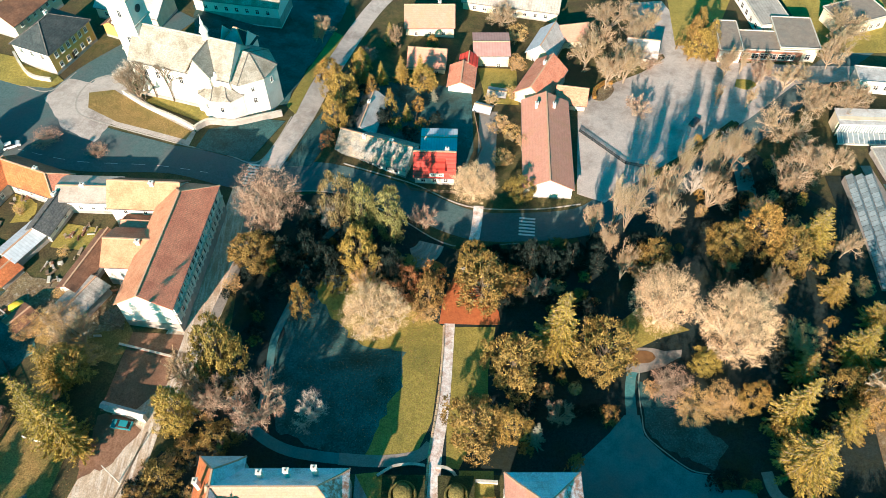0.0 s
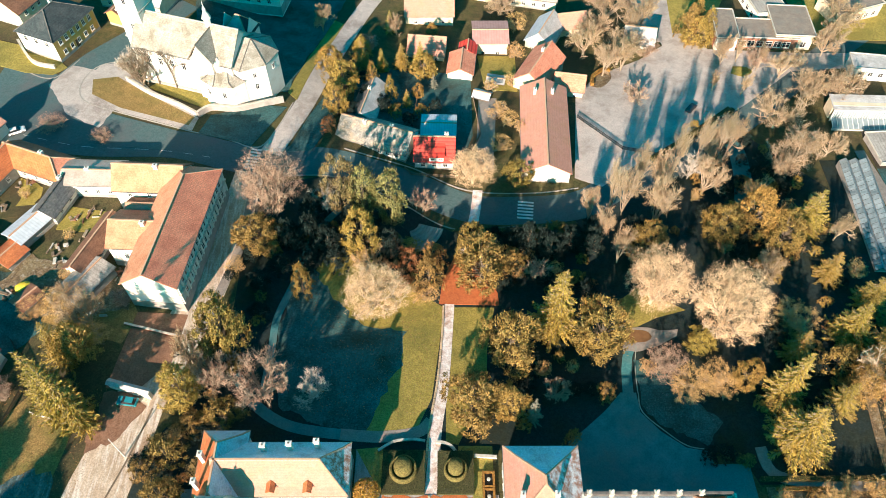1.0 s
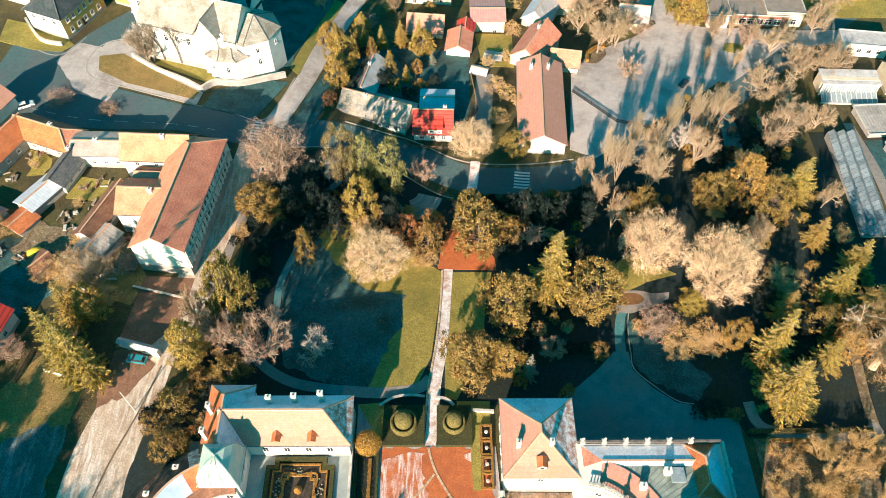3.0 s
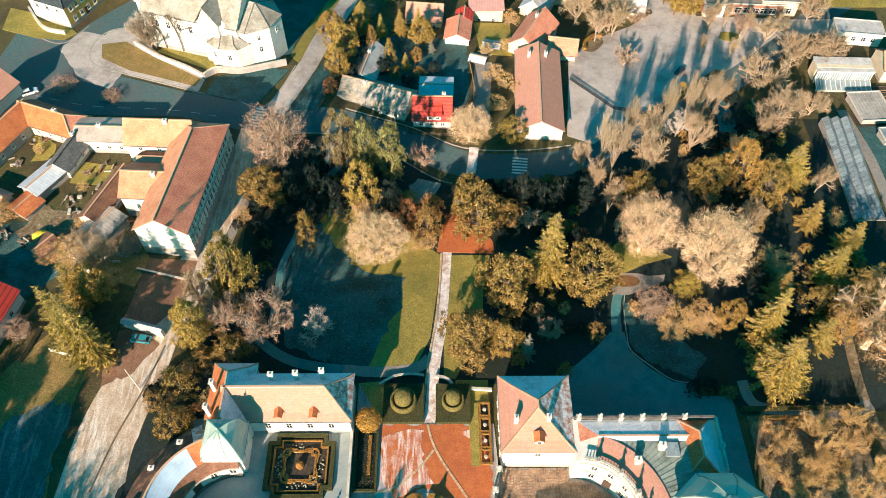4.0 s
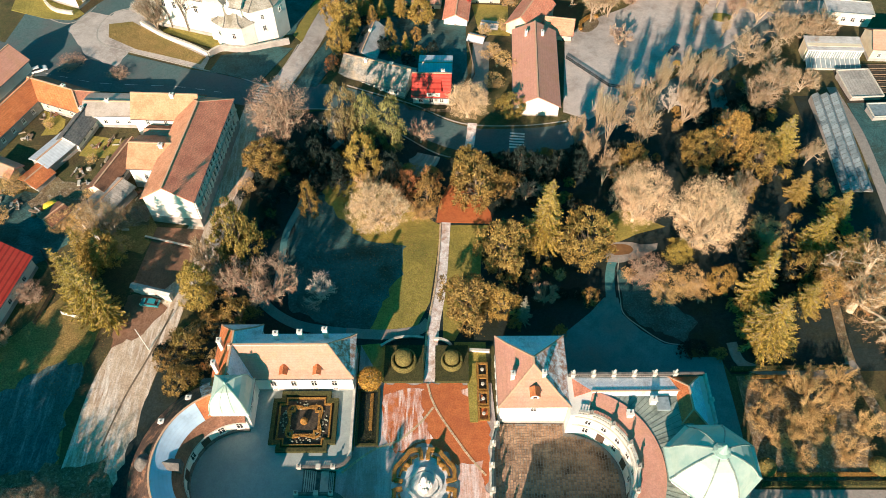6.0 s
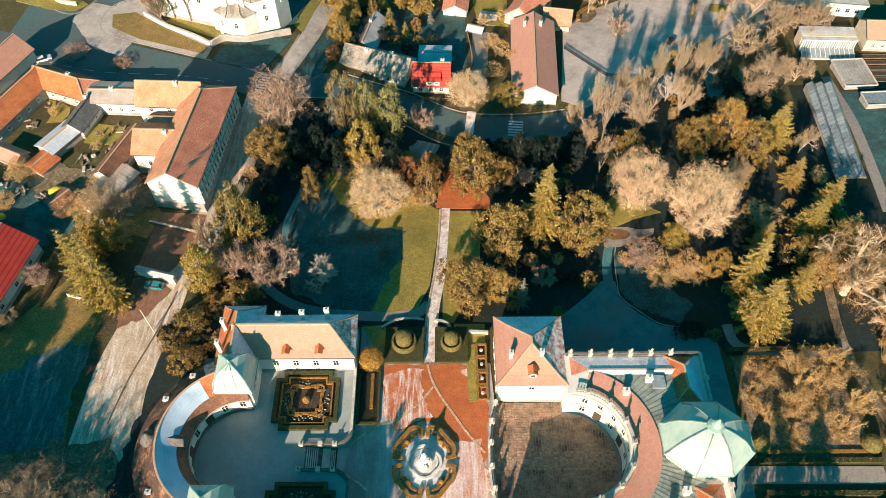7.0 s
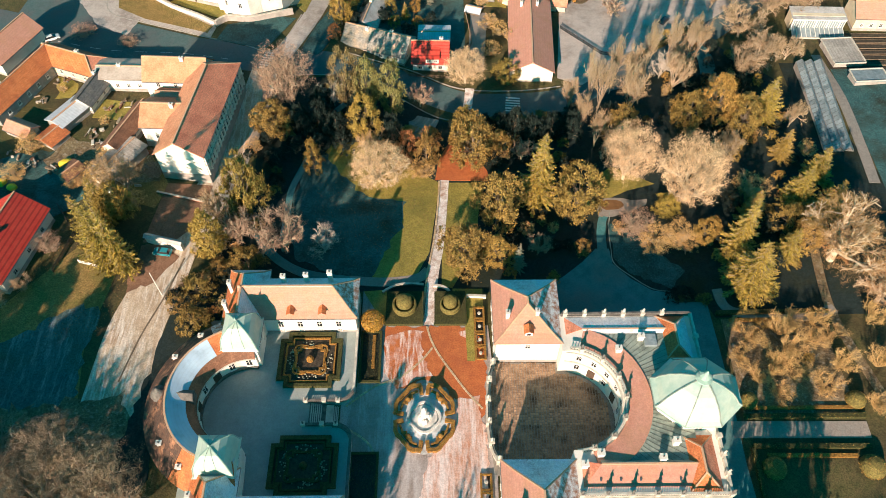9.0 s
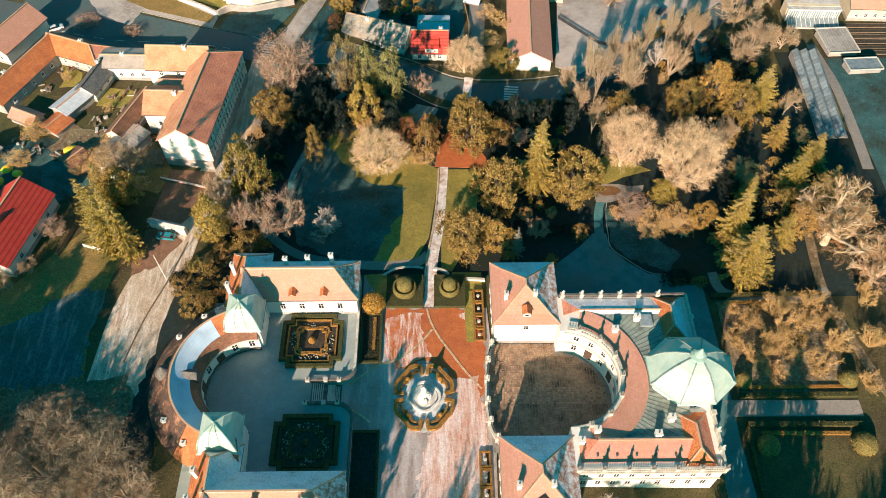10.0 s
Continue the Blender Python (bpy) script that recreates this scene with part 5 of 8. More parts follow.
def topiary_bed(cx, cy, sx, sy, seed):
    """Square hedge block with a tiered, domed clipped yew on it."""
    z = ground(cx, cy) + 0.15
    t = empty("topiary_bed", pose(cx, cy, z), "square clipped hedge block round a tiered domed yew", "topiary")
    bm = bmesh.new()
    box(bm, 0, 0, 0, sx, sy, 1.0)
    part("hedge", bm, "hedge", t)
    bm = bmesh.new()
    k = sx / 8.0
    turned(bm, 0, 0.2, [(2.55 * k, 0.9), (2.65 * k, 1.2), (2.6 * k, 2.4), (2.4 * k, 2.6), (2.15 * k, 2.55), (2.05 * k, 1.7)], 24)
    part("lower_tier", bm, "topiary", t)
    bm = bmesh.new()
    turned(bm, 0, 0.2, [(1.7 * k, 1.5), (1.75 * k, 2.6), (1.7 * k, 3.7), (1.4 * k, 4.3), (0.8 * k, 4.6), (0.05, 4.7)], 24)
    part("dome", bm, "topiary", t)
    rnd = random.Random(seed)
    V, F = [], []
    for _ in range(1500):
        x, y = rnd.uniform(-sx / 2, sx / 2), rnd.uniform(-sy / 2, sy / 2)
        V.extend((Vector((x, y, 0.98)), Vector((x + rnd.uniform(0.05, 0.25), y + rnd.uniform(-0.15, 0.15), 1.0)), Vector((x + rnd.uniform(-0.1, 0.1), y + 0.2, 1.06 + rnd.uniform(0, 0.08)))))
        F.append((len(V) - 3, len(V) - 2, len(V) - 1))
    me = bpy.data.meshes.new("leaves")
    me.from_pydata([tuple(v) for v in V], [], F)
    part_mesh("leaves", me, "leaf_hedge", t, kind="stuff")


topiary_bed(-7.4, 44.2, 8.0, 8.2, 1)
topiary_bed(2.4, 44.2, 6.8, 8.2, 2)


def flower_strip(y0, y1):
    s = empty("flower_strip", pose(8.6, (y0 + y1) / 2, ground(8, (y0 + y1) / 2) + 0.2), "narrow box-edged flower strip with round centres", "flower bed")
    n = 4
    L = (y1 - y0) / n
    for i in range(n):
        y = y0 - (y0 + y1) / 2 + (i + 0.5) * L
        bm = bmesh.new()
        for d in (-1, 1):
            box(bm, d * 0.95, y, 0, 0.4, L * 0.98, 0.5)
            box(bm, 0, y + d * L * 0.42, 0, 1.5, 0.35, 0.5)
        part("hedge", bm, "hedge_gold", s)
        bm = bmesh.new()
        turned(bm, 0, y, [(0.32, 0), (0.36, 0.5), (0.26, 0.55)], 10)
        part("stone_urn", bm, "stone", s)
    bm = bmesh.new()
    box(bm, 0, 0, -0.1, 2.2, y1 - y0, 0.14)
    part("bed", bm, "soil", s)


flower_strip(31.8, 44.6)
flower_strip(-5.5, 8.0)
drape("lawn", [(5.4, 44.6), (7.4, 44.6), (7.4, 31.6), (5.8, 31.6)], "lawn", 0.3, "narrow lawn beside the flower strip")


def east_palace():
    z = 0.3
    rows = (("s", 4, 5.0, 1.2, 1.9), ("n", 4, 1.2, 1.2, 2.2), ("w", 5, 1.2, 1.2, 2.2), ("w", 5, 5.0, 1.2, 1.9), ("e", 4, 5.0, 1.2, 1.9))
    for s in (1, -1):
        cy = AX + s * 19.25
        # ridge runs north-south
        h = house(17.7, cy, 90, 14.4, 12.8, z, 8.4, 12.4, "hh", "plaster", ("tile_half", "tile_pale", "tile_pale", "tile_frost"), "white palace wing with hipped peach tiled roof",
                  (("w", 1, 5.4, 1.2, 1.5), ("n", 5, 4.8, 1.2, 1.9), ("n", 5, 1.0, 1.2, 2.2), ("s", 4, 4.8, 1.2, 1.9), ("e", 4, 4.8, 1.2, 1.9)), [(-2.2, 4.0, -0.6), (-2.4, -1.8, 0.2)], "palace_wing", "palace wing", kick=0.3)
        bm = bmesh.new()
        box(bm, -5.4, 0, 8.9, 1.8, 1.5, 1.1)
        dm = part("dormer", bm, "plaster", h)
        bm = bmesh.new()
        for q in (-1, 1):
            slab(bm, [(-6.4, 0, 10.7), (-4.4, 0, 10.7), (-4.4, q * 1.0, 9.9), (-6.4, q * 1.0, 9.9)], 0.1)
        part("dormer_roof", bm, "tile_orange", dm)
        bm = bmesh.new()
        box(bm, -6.32, 0, 9.1, 0.06, 0.7, 0.6)
        part("dormer_pane", bm, "glass", dm)
    b = empty("palace", pose(0, 0, z), "white palace body with curved court front and sheet-metal roof", "palace")
    # the outer walls
    bm = bmesh.new()
    front = arc_pts(24.6, AX, 10.0, -90, 90, 36)
    prism(bm, [(24.2, 1.2), (50.6, 1.2), (50.6, 37.6), (24.2, 37.6), (24.2, AX + 10.0)] + front[::-1] + [(24.2, AX - 10.0)], -3, 8.05)
    bmesh.ops.recalc_face_normals(bm, faces=bm.faces)
    part("wall", bm, "plaster", b)
    for zc in (3.9, 7.6):
        bm = bmesh.new()
        ring_sweep(bm, 24.6, AX, [(9.7, zc), (10.02, zc), (10.02, zc + 0.3), (9.7, zc + 0.3)], -88, 88, 36)
        part("cornice", bm, "stone", b)
    bm = bmesh.new()
    box(bm, 37.4, 1.15, 7.5, 26.8, 0.7, 0.5)
    box(bm, 37.4, 1.15, 4.2, 26.6, 0.5, 0.3)
    box(bm, 50.7, 19.4, 7.5, 0.7, 36.2, 0.5)
    box(bm, 37.4, 37.7, 7.5, 26.4, 0.6, 0.5)
    part("cornice", bm, "stone", b)
    for i in range(9):
        a = -72 + i * 18
        x, y = 24.6 + 9.98 * math.cos(radians(a)), AX + 9.98 * math.sin(radians(a))
        window(b, x, y, 5.0, 1.2, 1.7, a + 180)
        if i % 2:
            bm = bmesh.new()
            box(bm, x, y, 0.1, 0.2, 1.6, 2.9, a)
            part("door", bm, "door", b)
        else:
            window(b, x, y, 1.2, 1.2, 2.0, a + 180)
    for i in range(9):
        x = 26.2 + i * 2.75
        window(b, x, 1.2, 5.0, 1.1, 1.8, -90)
        window(b, x, 1.2, 1.0, 1.1, 2.2, -90)
        window(b, x, 37.6, 4.6, 1.1, 1.9, 90)
    # roof deck: tiled band and fan of seamed sheets
    bm = bmesh.new()
    ring_sweep(bm, 24.6, AX, [(10.9, 8.06), (15.2, 8.06), (15.2, 8.75), (10.9, 8.3)], -74, 74, 40)
    part("roof_band", bm, "tile_pale", b, "curved band of orange roof tiles")
    bm = bmesh.new()
    out = arc_pts(24.6, AX, 15.22, -68, 68, 34)
    prism(bm, [(31.2, 5.35), (46.5, 5.35), (46.5, 33.65), (31.2, 33.65)] + out[::-1], 8.06, 8.5)
    bmesh.ops.recalc_face_normals(bm, faces=bm.faces)
    part("roof_deck", bm, "copper_dark", b, "dull green standing-seam sheet roof")
    bm = bmesh.new()
    for i in range(46):
        a = radians(-64 + i * 128 / 45)
        x0, y0 = 24.6 + 15.3 * math.cos(a), AX + 15.3 * math.sin(a)
        r = 15.3
        while r < 30:
            x1, y1 = 24.6 + r * math.cos(a), AX + r * math.sin(a)
            if x1 > 46.2 or abs(y1 - AX) > 13.4:
                break
            r += 0.4
        if r > 15.8:
            bar(bm, (x0, y0, 8.53), (x1, y1, 8.53), 0.05, 0.07)
    part("roof_seam", bm, "seam", b, kind="stuff")
    for x, y, hh in ((34.9, 29.2, 1.7), (39.6, 31.8, 1.9), (42.5, 10.5, 2.0), (39.5, 7.4, 2.0), (28.7, 8.4, 1.8), (25.6, 6.4, 1.7)):
        chimney(b, x, y, 8.3, hh, w=1.1, d=1.0)
    bm = bmesh.new()
    box(bm, 41.5, 31.4, 8.5, 2.4, 2.6, 0.5)
    part("skylight", bm, "greenhouse", b)
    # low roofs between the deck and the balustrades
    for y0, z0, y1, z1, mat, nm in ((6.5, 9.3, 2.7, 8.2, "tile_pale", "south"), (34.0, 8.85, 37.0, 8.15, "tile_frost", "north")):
        inner = y0 - (0.9 if nm == "north" else -0.9)
        bm = bmesh.new()
        slab(bm, [(25.2, y1, z1), (49.6, y1, z1), (45.6, y0, z0), (28.6, y0, z0)], 0.2)
        part("roof_slope", bm, mat, b)
        bm = bmesh.new()
        slab(bm, [(28.6, y0, z0), (45.6, y0, z0), (45.6, inner, 8.5), (28.6, inner, 8.5)], 0.1)
        part("roof_slope", bm, mat if nm == "north" else "copper_dark", b)
        bm = bmesh.new()
        bar(bm, (28.6, y0, z0 + 0.04), (45.6, y0, z0 + 0.04), 0.3, 0.18)
        part("ridge_cap", bm, "ridge", b)
        bm = bmesh.new()
        slab(bm, [(25.2, y1, z1), (28.6, y0, z0), (25.2, inner, 8.3)], 0.15)
        part("roof_slope", bm, "tile_red", b)
        if nm == "south":
            for i in range(5):
                bm = bmesh.new()
                box(bm, 28.2 + i * 3.5, 3.9, 8.3, 0.34, 0.5, 0.5)
                part("roof_window", bm, "zinc", b)
    # corner roofs beside the dome
    for s in (1, -1):
        cross = house(46.6, AX + s * 12.6, 90, 9.6, 5.0, z, 8.5, 10.2, "hh", "plaster", ("tile_frost", "tile_orange", "tile_orange", "tile_orange") if s > 0 else ("tile_red", "tile_orange", "tile_orange", "tile_orange"), "short tiled cross wing beside the domed hall", (), [], "palace_wing", "palace wing")
    # balustrades with figures
    inner = arc_pts(24.6, AX, 10.45, -84, 84, 28)
    posts = [inner[i] for i in (2, 6, 10, 14, 18, 22, 26)]
    # Dark shafts paint the shadow seen in the gaps of the balustrade.
    balustrade(inner, z + 8.05, "curved stone balustrade above the court front, balusters darkened as shade", 1.1, posts, mat="stone", shafts="dark_stone")
    for x, y in posts:
        statue(x, y, z + 9.35, 1.5, "dark weathered putto on the balustrade", "dark_stone")
    south = [(24.6, 1.3), (50.6, 1.3)]
    ps = [(24.6 + i * 26.0 / 6, 1.3) for i in range(7)]
    # Same painted shadow for the south gaps.
    balustrade(south, z + 8.05, "stone balustrade above the south front, balusters darkened as shade", 1.1, ps, shafts="dark_stone")
    for x, y in ps:
        statue(x, y, z + 9.35, 1.5, "dark weathered putto on the balustrade", "dark_stone")
    east = [(50.6, 1.6), (50.6, 11.8)]
    balustrade(east, z + 8.05, "stone balustrade above the east front", 1.1, [(50.6, 4.8), (50.6, 8.2), (50.6, 11.6)])
    for y in (4.8, 8.2):
        statue(50.6, y, z + 9.35, 1.4, "pale stone vase on the balustrade", "stone", name="stone_vase")
    balustrade([(50.6, 27.4), (50.6, 37.4)], z + 8.05, "stone balustrade above the east front", 1.1, [(50.6, 32)])
    north = [(24.6, 37.5), (50.4, 37.5)]
    pn = [(25.4 + i * 3.9, 37.5) for i in range(6)]
    # Rails and shafts darkened for the shadow between the pedestals.
    balustrade(north, z + 8.05, "stone balustrade above the north front, darkened as shade", 1.1, pn, mat="dark_stone")
    for x, y in pn:
        statue(x, y, z + 9.35, 1.4, "pale stone putto on the balustrade", "stone")
    # the domed hall
    d = empty("domed_hall", pose(47.3, 19.3, z), "octagonal hall with a pale verdigris copper dome", "dome")
    bm = bmesh.new()
    off = 22.5
    turned_oct = [(7.6 * math.cos(radians(off + 45 * i)), 6.6 * math.sin(radians(off + 45 * i))) for i in range(8)]
    prism(bm, turned_oct, -3, 10.9)
    part("wall", bm, "plaster", d)
    bm = bmesh.new()
    prism(bm, [(x * 1.14, y * 1.14) for x, y in turned_oct], 10.85, 11.2)
    part("cornice", bm, "copper", d)
    prof = [(1.13, 11.2), (1.02, 11.7), (0.93, 12.9), (0.78, 14.3), (0.55, 15.6), (0.3, 16.4), (0.15, 16.7)]
    for i in range(8):
        a, c = turned_oct[i], turned_oct[(i + 1) % 8]
        bm = bmesh.new()
        for (r0, h0), (r1, h1) in zip(prof, prof[1:]):
            slab(bm, [(a[0] * r0, a[1] * r0, h0), (c[0] * r0, c[1] * r0, h0), (c[0] * r1, c[1] * r1, h1), (a[0] * r1, a[1] * r1, h1)], 0.15)
        part("dome_panel", bm, "copper_pale", d)
        bm = bmesh.new()
        for (r0, h0), (r1, h1) in zip(prof, prof[1:]):
            bar(bm, (a[0] * r0, a[1] * r0, h0 + 0.06), (a[0] * r1, a[1] * r1, h1 + 0.06), 0.2, 0.16)
        part("dome_rib", bm, "copper_dark", d)
        mx, my = (a[0] + c[0]) / 2, (a[1] + c[1]) / 2
        ang = math.degrees(math.atan2(my, mx))
        window(d, mx * 1.0, my * 1.0, 1.4, 1.5, 3.2, ang)
        window(d, mx * 1.0, my * 1.0, 6.6, 1.5, 2.2, ang)
    bm = bmesh.new()
    turned(bm, 0, 0, [(1.6, 16.5), (1.5, 16.9), (0.9, 17.1), (0.8, 17.6), (1.1, 17.8), (0.5, 18.3), (0.25, 19.0), (0.05, 19.4)], 10)
    part("finial", bm, "copper", d)


east_palace()


def east_court():
    pts = [(10.4, AX + 11.8), (24.2, AX + 11.8), (24.2, AX + 10.0)] + arc_pts(24.6, AX, 9.9, 88, -88, 24) + [(24.2, AX - 11.8), (10.4, AX - 11.8), (9.6, AX - 5), (9.4, AX + 5)]
    drape("east_court", pts[::-1], "gravel_path", 0.21, "mortar bed of the paved court", kind="structure")
    floor = empty("court_paving", pose(0, 0, 0), "brown cobbled court paved in rows", "", kind="structure")
    shapes = []
    for k in range(3):
        bm = bmesh.new()
        box(bm, 0, 0, 0, 0.44, 0.46, 0.09 + k * 0.012, 0, 0.04)
        me = bpy.data.meshes.new("paving_stone")
        bm.to_mesh(me)
        bm.free()
        me.materials.append(M["cobble"])
        shapes.append(me)
    rnd = random.Random(8)
    cells = []
    x = 10.6
    while x < 34.6:
        y = AX - 11.3 + rnd.uniform(0, 0.3)
        while y < AX + 11.6:
            inside = x < 24.0 or (x - 24.6) ** 2 + (y - AX) ** 2 < 9.2 ** 2
            if inside and not (x < 11.2 and abs(y - AX) > 7):
                cells.append((x, y))
            y += 0.53
        x += 0.54
    order = sorted(cells, key=lambda c: abs(c[1] - AX))
    for x, y in order[:300]:
        ob = new("paving_stone", rnd.choice(shapes))
        ob.parent = floor
        ob.matrix_local = pose(x, y, ground(x, y) + 0.17 + rnd.uniform(0, 0.015), rnd.uniform(-0.6, 0.6), rnd.uniform(-0.6, 0.6), rnd.uniform(-2, 2))
    bm = bmesh.new()
    for x, y in order[300:]:
        box(bm, x, y, ground(x, y) + 0.17, 0.44, 0.46, 0.1 + rnd.uniform(0, 0.02), rnd.uniform(-3, 3))
    part("paving_rest", bm, "cobble", floor, kind="stuff")
    # low curved wall with figures on the side of the fountain
    line = smooth_line([(11.2, 31.4), (10.2, 28), (9.7, 24), (9.5, 19.5), (9.7, 15), (10.4, 11.5), (12.2, 8.4)], 5)
    w = empty("court_wall", pose(0, 0, 0), "low curved stone court wall with railings", "wall", kind="structure")
    bm = bmesh.new()
    ribbon(bm, line, 0.6, lambda x, y: ground(x, y) - 0.1, 1.2)
    part("wall_base", bm, "stone", w)
    bm = bmesh.new()
    ribbon(bm, line, 0.8, lambda x, y: ground(x, y) + 1.1, 0.14)
    part("coping", bm, "stone", w)
    bm = bmesh.new()
    for (ax, ay), (bx, by) in zip(line, line[1:]):
        for t in (0.0, 0.25, 0.5, 0.75):
            x, y = ax + (bx - ax) * t, ay + (by - ay) * t
            bar(bm, (x, y, ground(x, y) + 1.15), (x, y, ground(x, y) + 2.4), 0.06, 0.06)
        bar(bm, (ax, ay, ground(ax, ay) + 2.3), (bx, by, ground(bx, by) + 2.3), 0.07, 0.07)
    part("railing", bm, "iron", w, kind="stuff")
    for i in (2, 7, 12, 17, 22, 27):
        x, y = line[i]
        bm = bmesh.new()
        box(bm, x, y, ground(x, y), 0.9, 0.9, 2.5)
        box(bm, x, y, ground(x, y) + 2.5, 1.1, 1.1, 0.18)
        part("pillar", bm, "stone", w)
        statue(x, y, ground(x, y) + 2.68, 1.5, "pale stone putto on a wall pillar", "stone")


east_court()

# ---- church ----
def church():
    A = -17.5
    z0 = 4.8
    c = empty("church", pose(-64.4, 152.6, z0, 0, 0, A) @ Matrix.Scale(0.93, 4), "white baroque church with tan lichened roofs and a tower", "church")
    tan = ("roof_tan", "roof_white", "roof_tan", "roof_tan")
    # nave, ridge along local x
    walls(c, 30, 14.4, 0, 12.2, 19.0, "gg", "plaster")
    roof_slopes(c, 30, 14.4, 12.2, 19.0, "gg", tan)

    def many_sided(nm, pts, top, ridge_a, ridge_b, peak, mat):
        """A many-sided wing: wall, then a roof of one slope a side that rises to a short ridge."""
        bm = bmesh.new()
        prism(bm, pts, -4, top)
        bmesh.ops.recalc_face_normals(bm, faces=bm.faces)
        wing = part(nm + "_wall", bm, "plaster", c)
        bm = bmesh.new()
        prism(bm, [(x * 1.012, y * 1.02) for x, y in pts], top, top + 0.3)
        bmesh.ops.recalc_face_normals(bm, faces=bm.faces)
        part("cornice", bm, "stone", wing)
        n = len(pts)
        mx, my = sum(p[0] for p in pts) / n, sum(p[1] for p in pts) / n
        rim = [(mx + (x - mx) * 1.06, my + (y - my) * 1.06, top + 0.28) for x, y in pts]
        knee = [(mx + (x - mx) * 0.8, my + (y - my) * 0.8, top + 0.28 + (peak - top) * 0.26) for x, y in pts]
        for i in range(n):
            j = (i + 1) % n
            bm = bmesh.new()
            slab(bm, [rim[i], rim[j], knee[j], knee[i]], 0.18)
            ends = []
            for k in (j, i):
                ra, rb = Vector((*ridge_a, peak)), Vector((*ridge_b, peak))
                p = Vector(knee[k])
                ends.append(tuple(ra if (p - ra).length < (p - rb).length else rb))
            slab(bm, [knee[i], knee[j], ends[0]] if ends[0] == ends[1] else [knee[i], knee[j], ends[0], ends[1]], 0.18)
            part("roof_slope", bm, mat, wing)
        bm = bmesh.new()
        for i in range(n):
            p = Vector(knee[i])
            ra, rb = Vector((*ridge_a, peak)), Vector((*ridge_b, peak))
            e = ra if (p - ra).length < (p - rb).length else rb
            bar(bm, Vector(rim[i]) + Vector((0, 0, 0.06)), p + Vector((0, 0, 0.06)), 0.22, 0.14)
            bar(bm, p + Vector((0, 0, 0.06)), e + Vector((0, 0, 0.06)), 0.22, 0.14)
        part("hip_cap", bm, "dark_stone", wing)
        return wing

    # choir with its broken hipped roof, and the low chapels in front of it
    many_sided("choir", [(11.6, -5.6), (17.4, -6.8), (22.6, -2.2), (23.4, 4.0), (18.6, 9.0), (11.6, 9.2)], 10.6, (13.6, 1.6), (17.4, 1.6), 15.4, "roof_tan")
    many_sided("chapel", [(4.2, -6.8), (6.2, -9.6), (10.6, -11.2), (15.6, -10.0), (17.8, -6.6), (12.0, -3.6)], 7.0, (9.6, -6.6), (13.0, -6.6), 10.0, "roof_tan")
    # transept with a steep gabled roof
    bm = bmesh.new()
    box(bm, 7.0, -5.0, -3, 6.2, 7.0, 16.0)
    part("transept_wall", bm, "plaster", c)
    for s, m in ((-1, "roof_brown"), (1, "roof_tan")):
        bm = bmesh.new()
        slab(bm, [(7.0, -8.9, 18.6), (7.0, 0.4, 18.6), (7.0 + s * 3.9, 0.4, 13.0), (7.0 + s * 3.9, -8.9, 13.0)], 0.25)
        part("transept_roof", bm, m, c)
    bm = bmesh.new()
    vs = [bm.verts.new(p) for p in ((3.9, -8.5, 12.9), (10.1, -8.5, 12.9), (7.0, -8.5, 18.2))]
    bm.faces.new(vs)
    ex = bmesh.ops.extrude_face_region(bm, geom=bm.faces[:])
    for v in ex["geom"]:
        if isinstance(v, bmesh.types.BMVert):
            v.co.y += 0.3
    part("transept_gable", bm, "stone", c)
    # round stair tower in the angle, and the slim link between transept and choir
    bm = bmesh.new()
    turned(bm, 10.9, -6.6, [(1.3, -3), (1.3, 11.2), (1.55, 11.4), (0.9, 12.6), (0.05, 13.6)], 10)
    part("stair_turret", bm, "plaster", c)
    # sacristies on the shaded side
    walls(c, 8, 7, 0, 11.0, 15.5, "gg", "plaster", 9.0, 10.0, False)
    roof_slopes(c, 8, 7, 11.0, 15.5, "hh", ("roof_white", "slate_dark", "roof_tan", "slate_dark"), x0=9.0, y0=10.0)
    # ridge turret
    bm = bmesh.new()
    turned(bm, 6.4, 0, [(0.9, 18.2), (0.9, 20.6), (1.3, 20.8), (0.9, 22.0), (0.4, 22.8), (0.5, 23.4), (0.1, 24.6), (0.03, 26.0)], 8)
    part("ridge_turret", bm, "plaster", c)
    # tower at the west end
    t = bmesh.new()
    box(t, -16.4, 0.6, -3, 6.8, 6.8, 31.0)
    tw = part("tower", t, "plaster", c)
    for z in (11.0, 19.5, 27.4):
        bm = bmesh.new()
        box(bm, -16.4, 0.6, z, 7.4, 7.4, 0.5)
        part("tower_cornice", bm, "stone", tw)
    bm = bmesh.new()
    turned(bm, -16.4, 0.6, [(4.3, 28.0), (3.9, 29.4), (2.8, 31.0), (1.5, 32.2), (1.4, 34.0), (0.8, 35.4), (0.1, 38.0)], 8)
    part("tower_helm", bm, "slate", tw)
    bm = bmesh.new()
    turned(bm, 0, 0, [(0.0, 0.0), (1.1, 0.0), (1.1, 0.16), (0.0, 0.16)], 20)
    dial = part("clock_dial", bm, "slate_dark", tw, "dark round clock dial")
    dial.matrix_local = pose(-12.98, 0.6, 23.4, 0, 90, 0)
    for z in (13.5, 22.0):
        for x, y, a in ((-16.4, -2.8, -90), (-19.8, 0.6, 180)):
            window(c, x, y, z, 1.2, 2.4, a)
    for i in range(4):
        window(c, -11.0 + i * 3.6, -7.2, 7.2, 1.3, 2.4, -90)
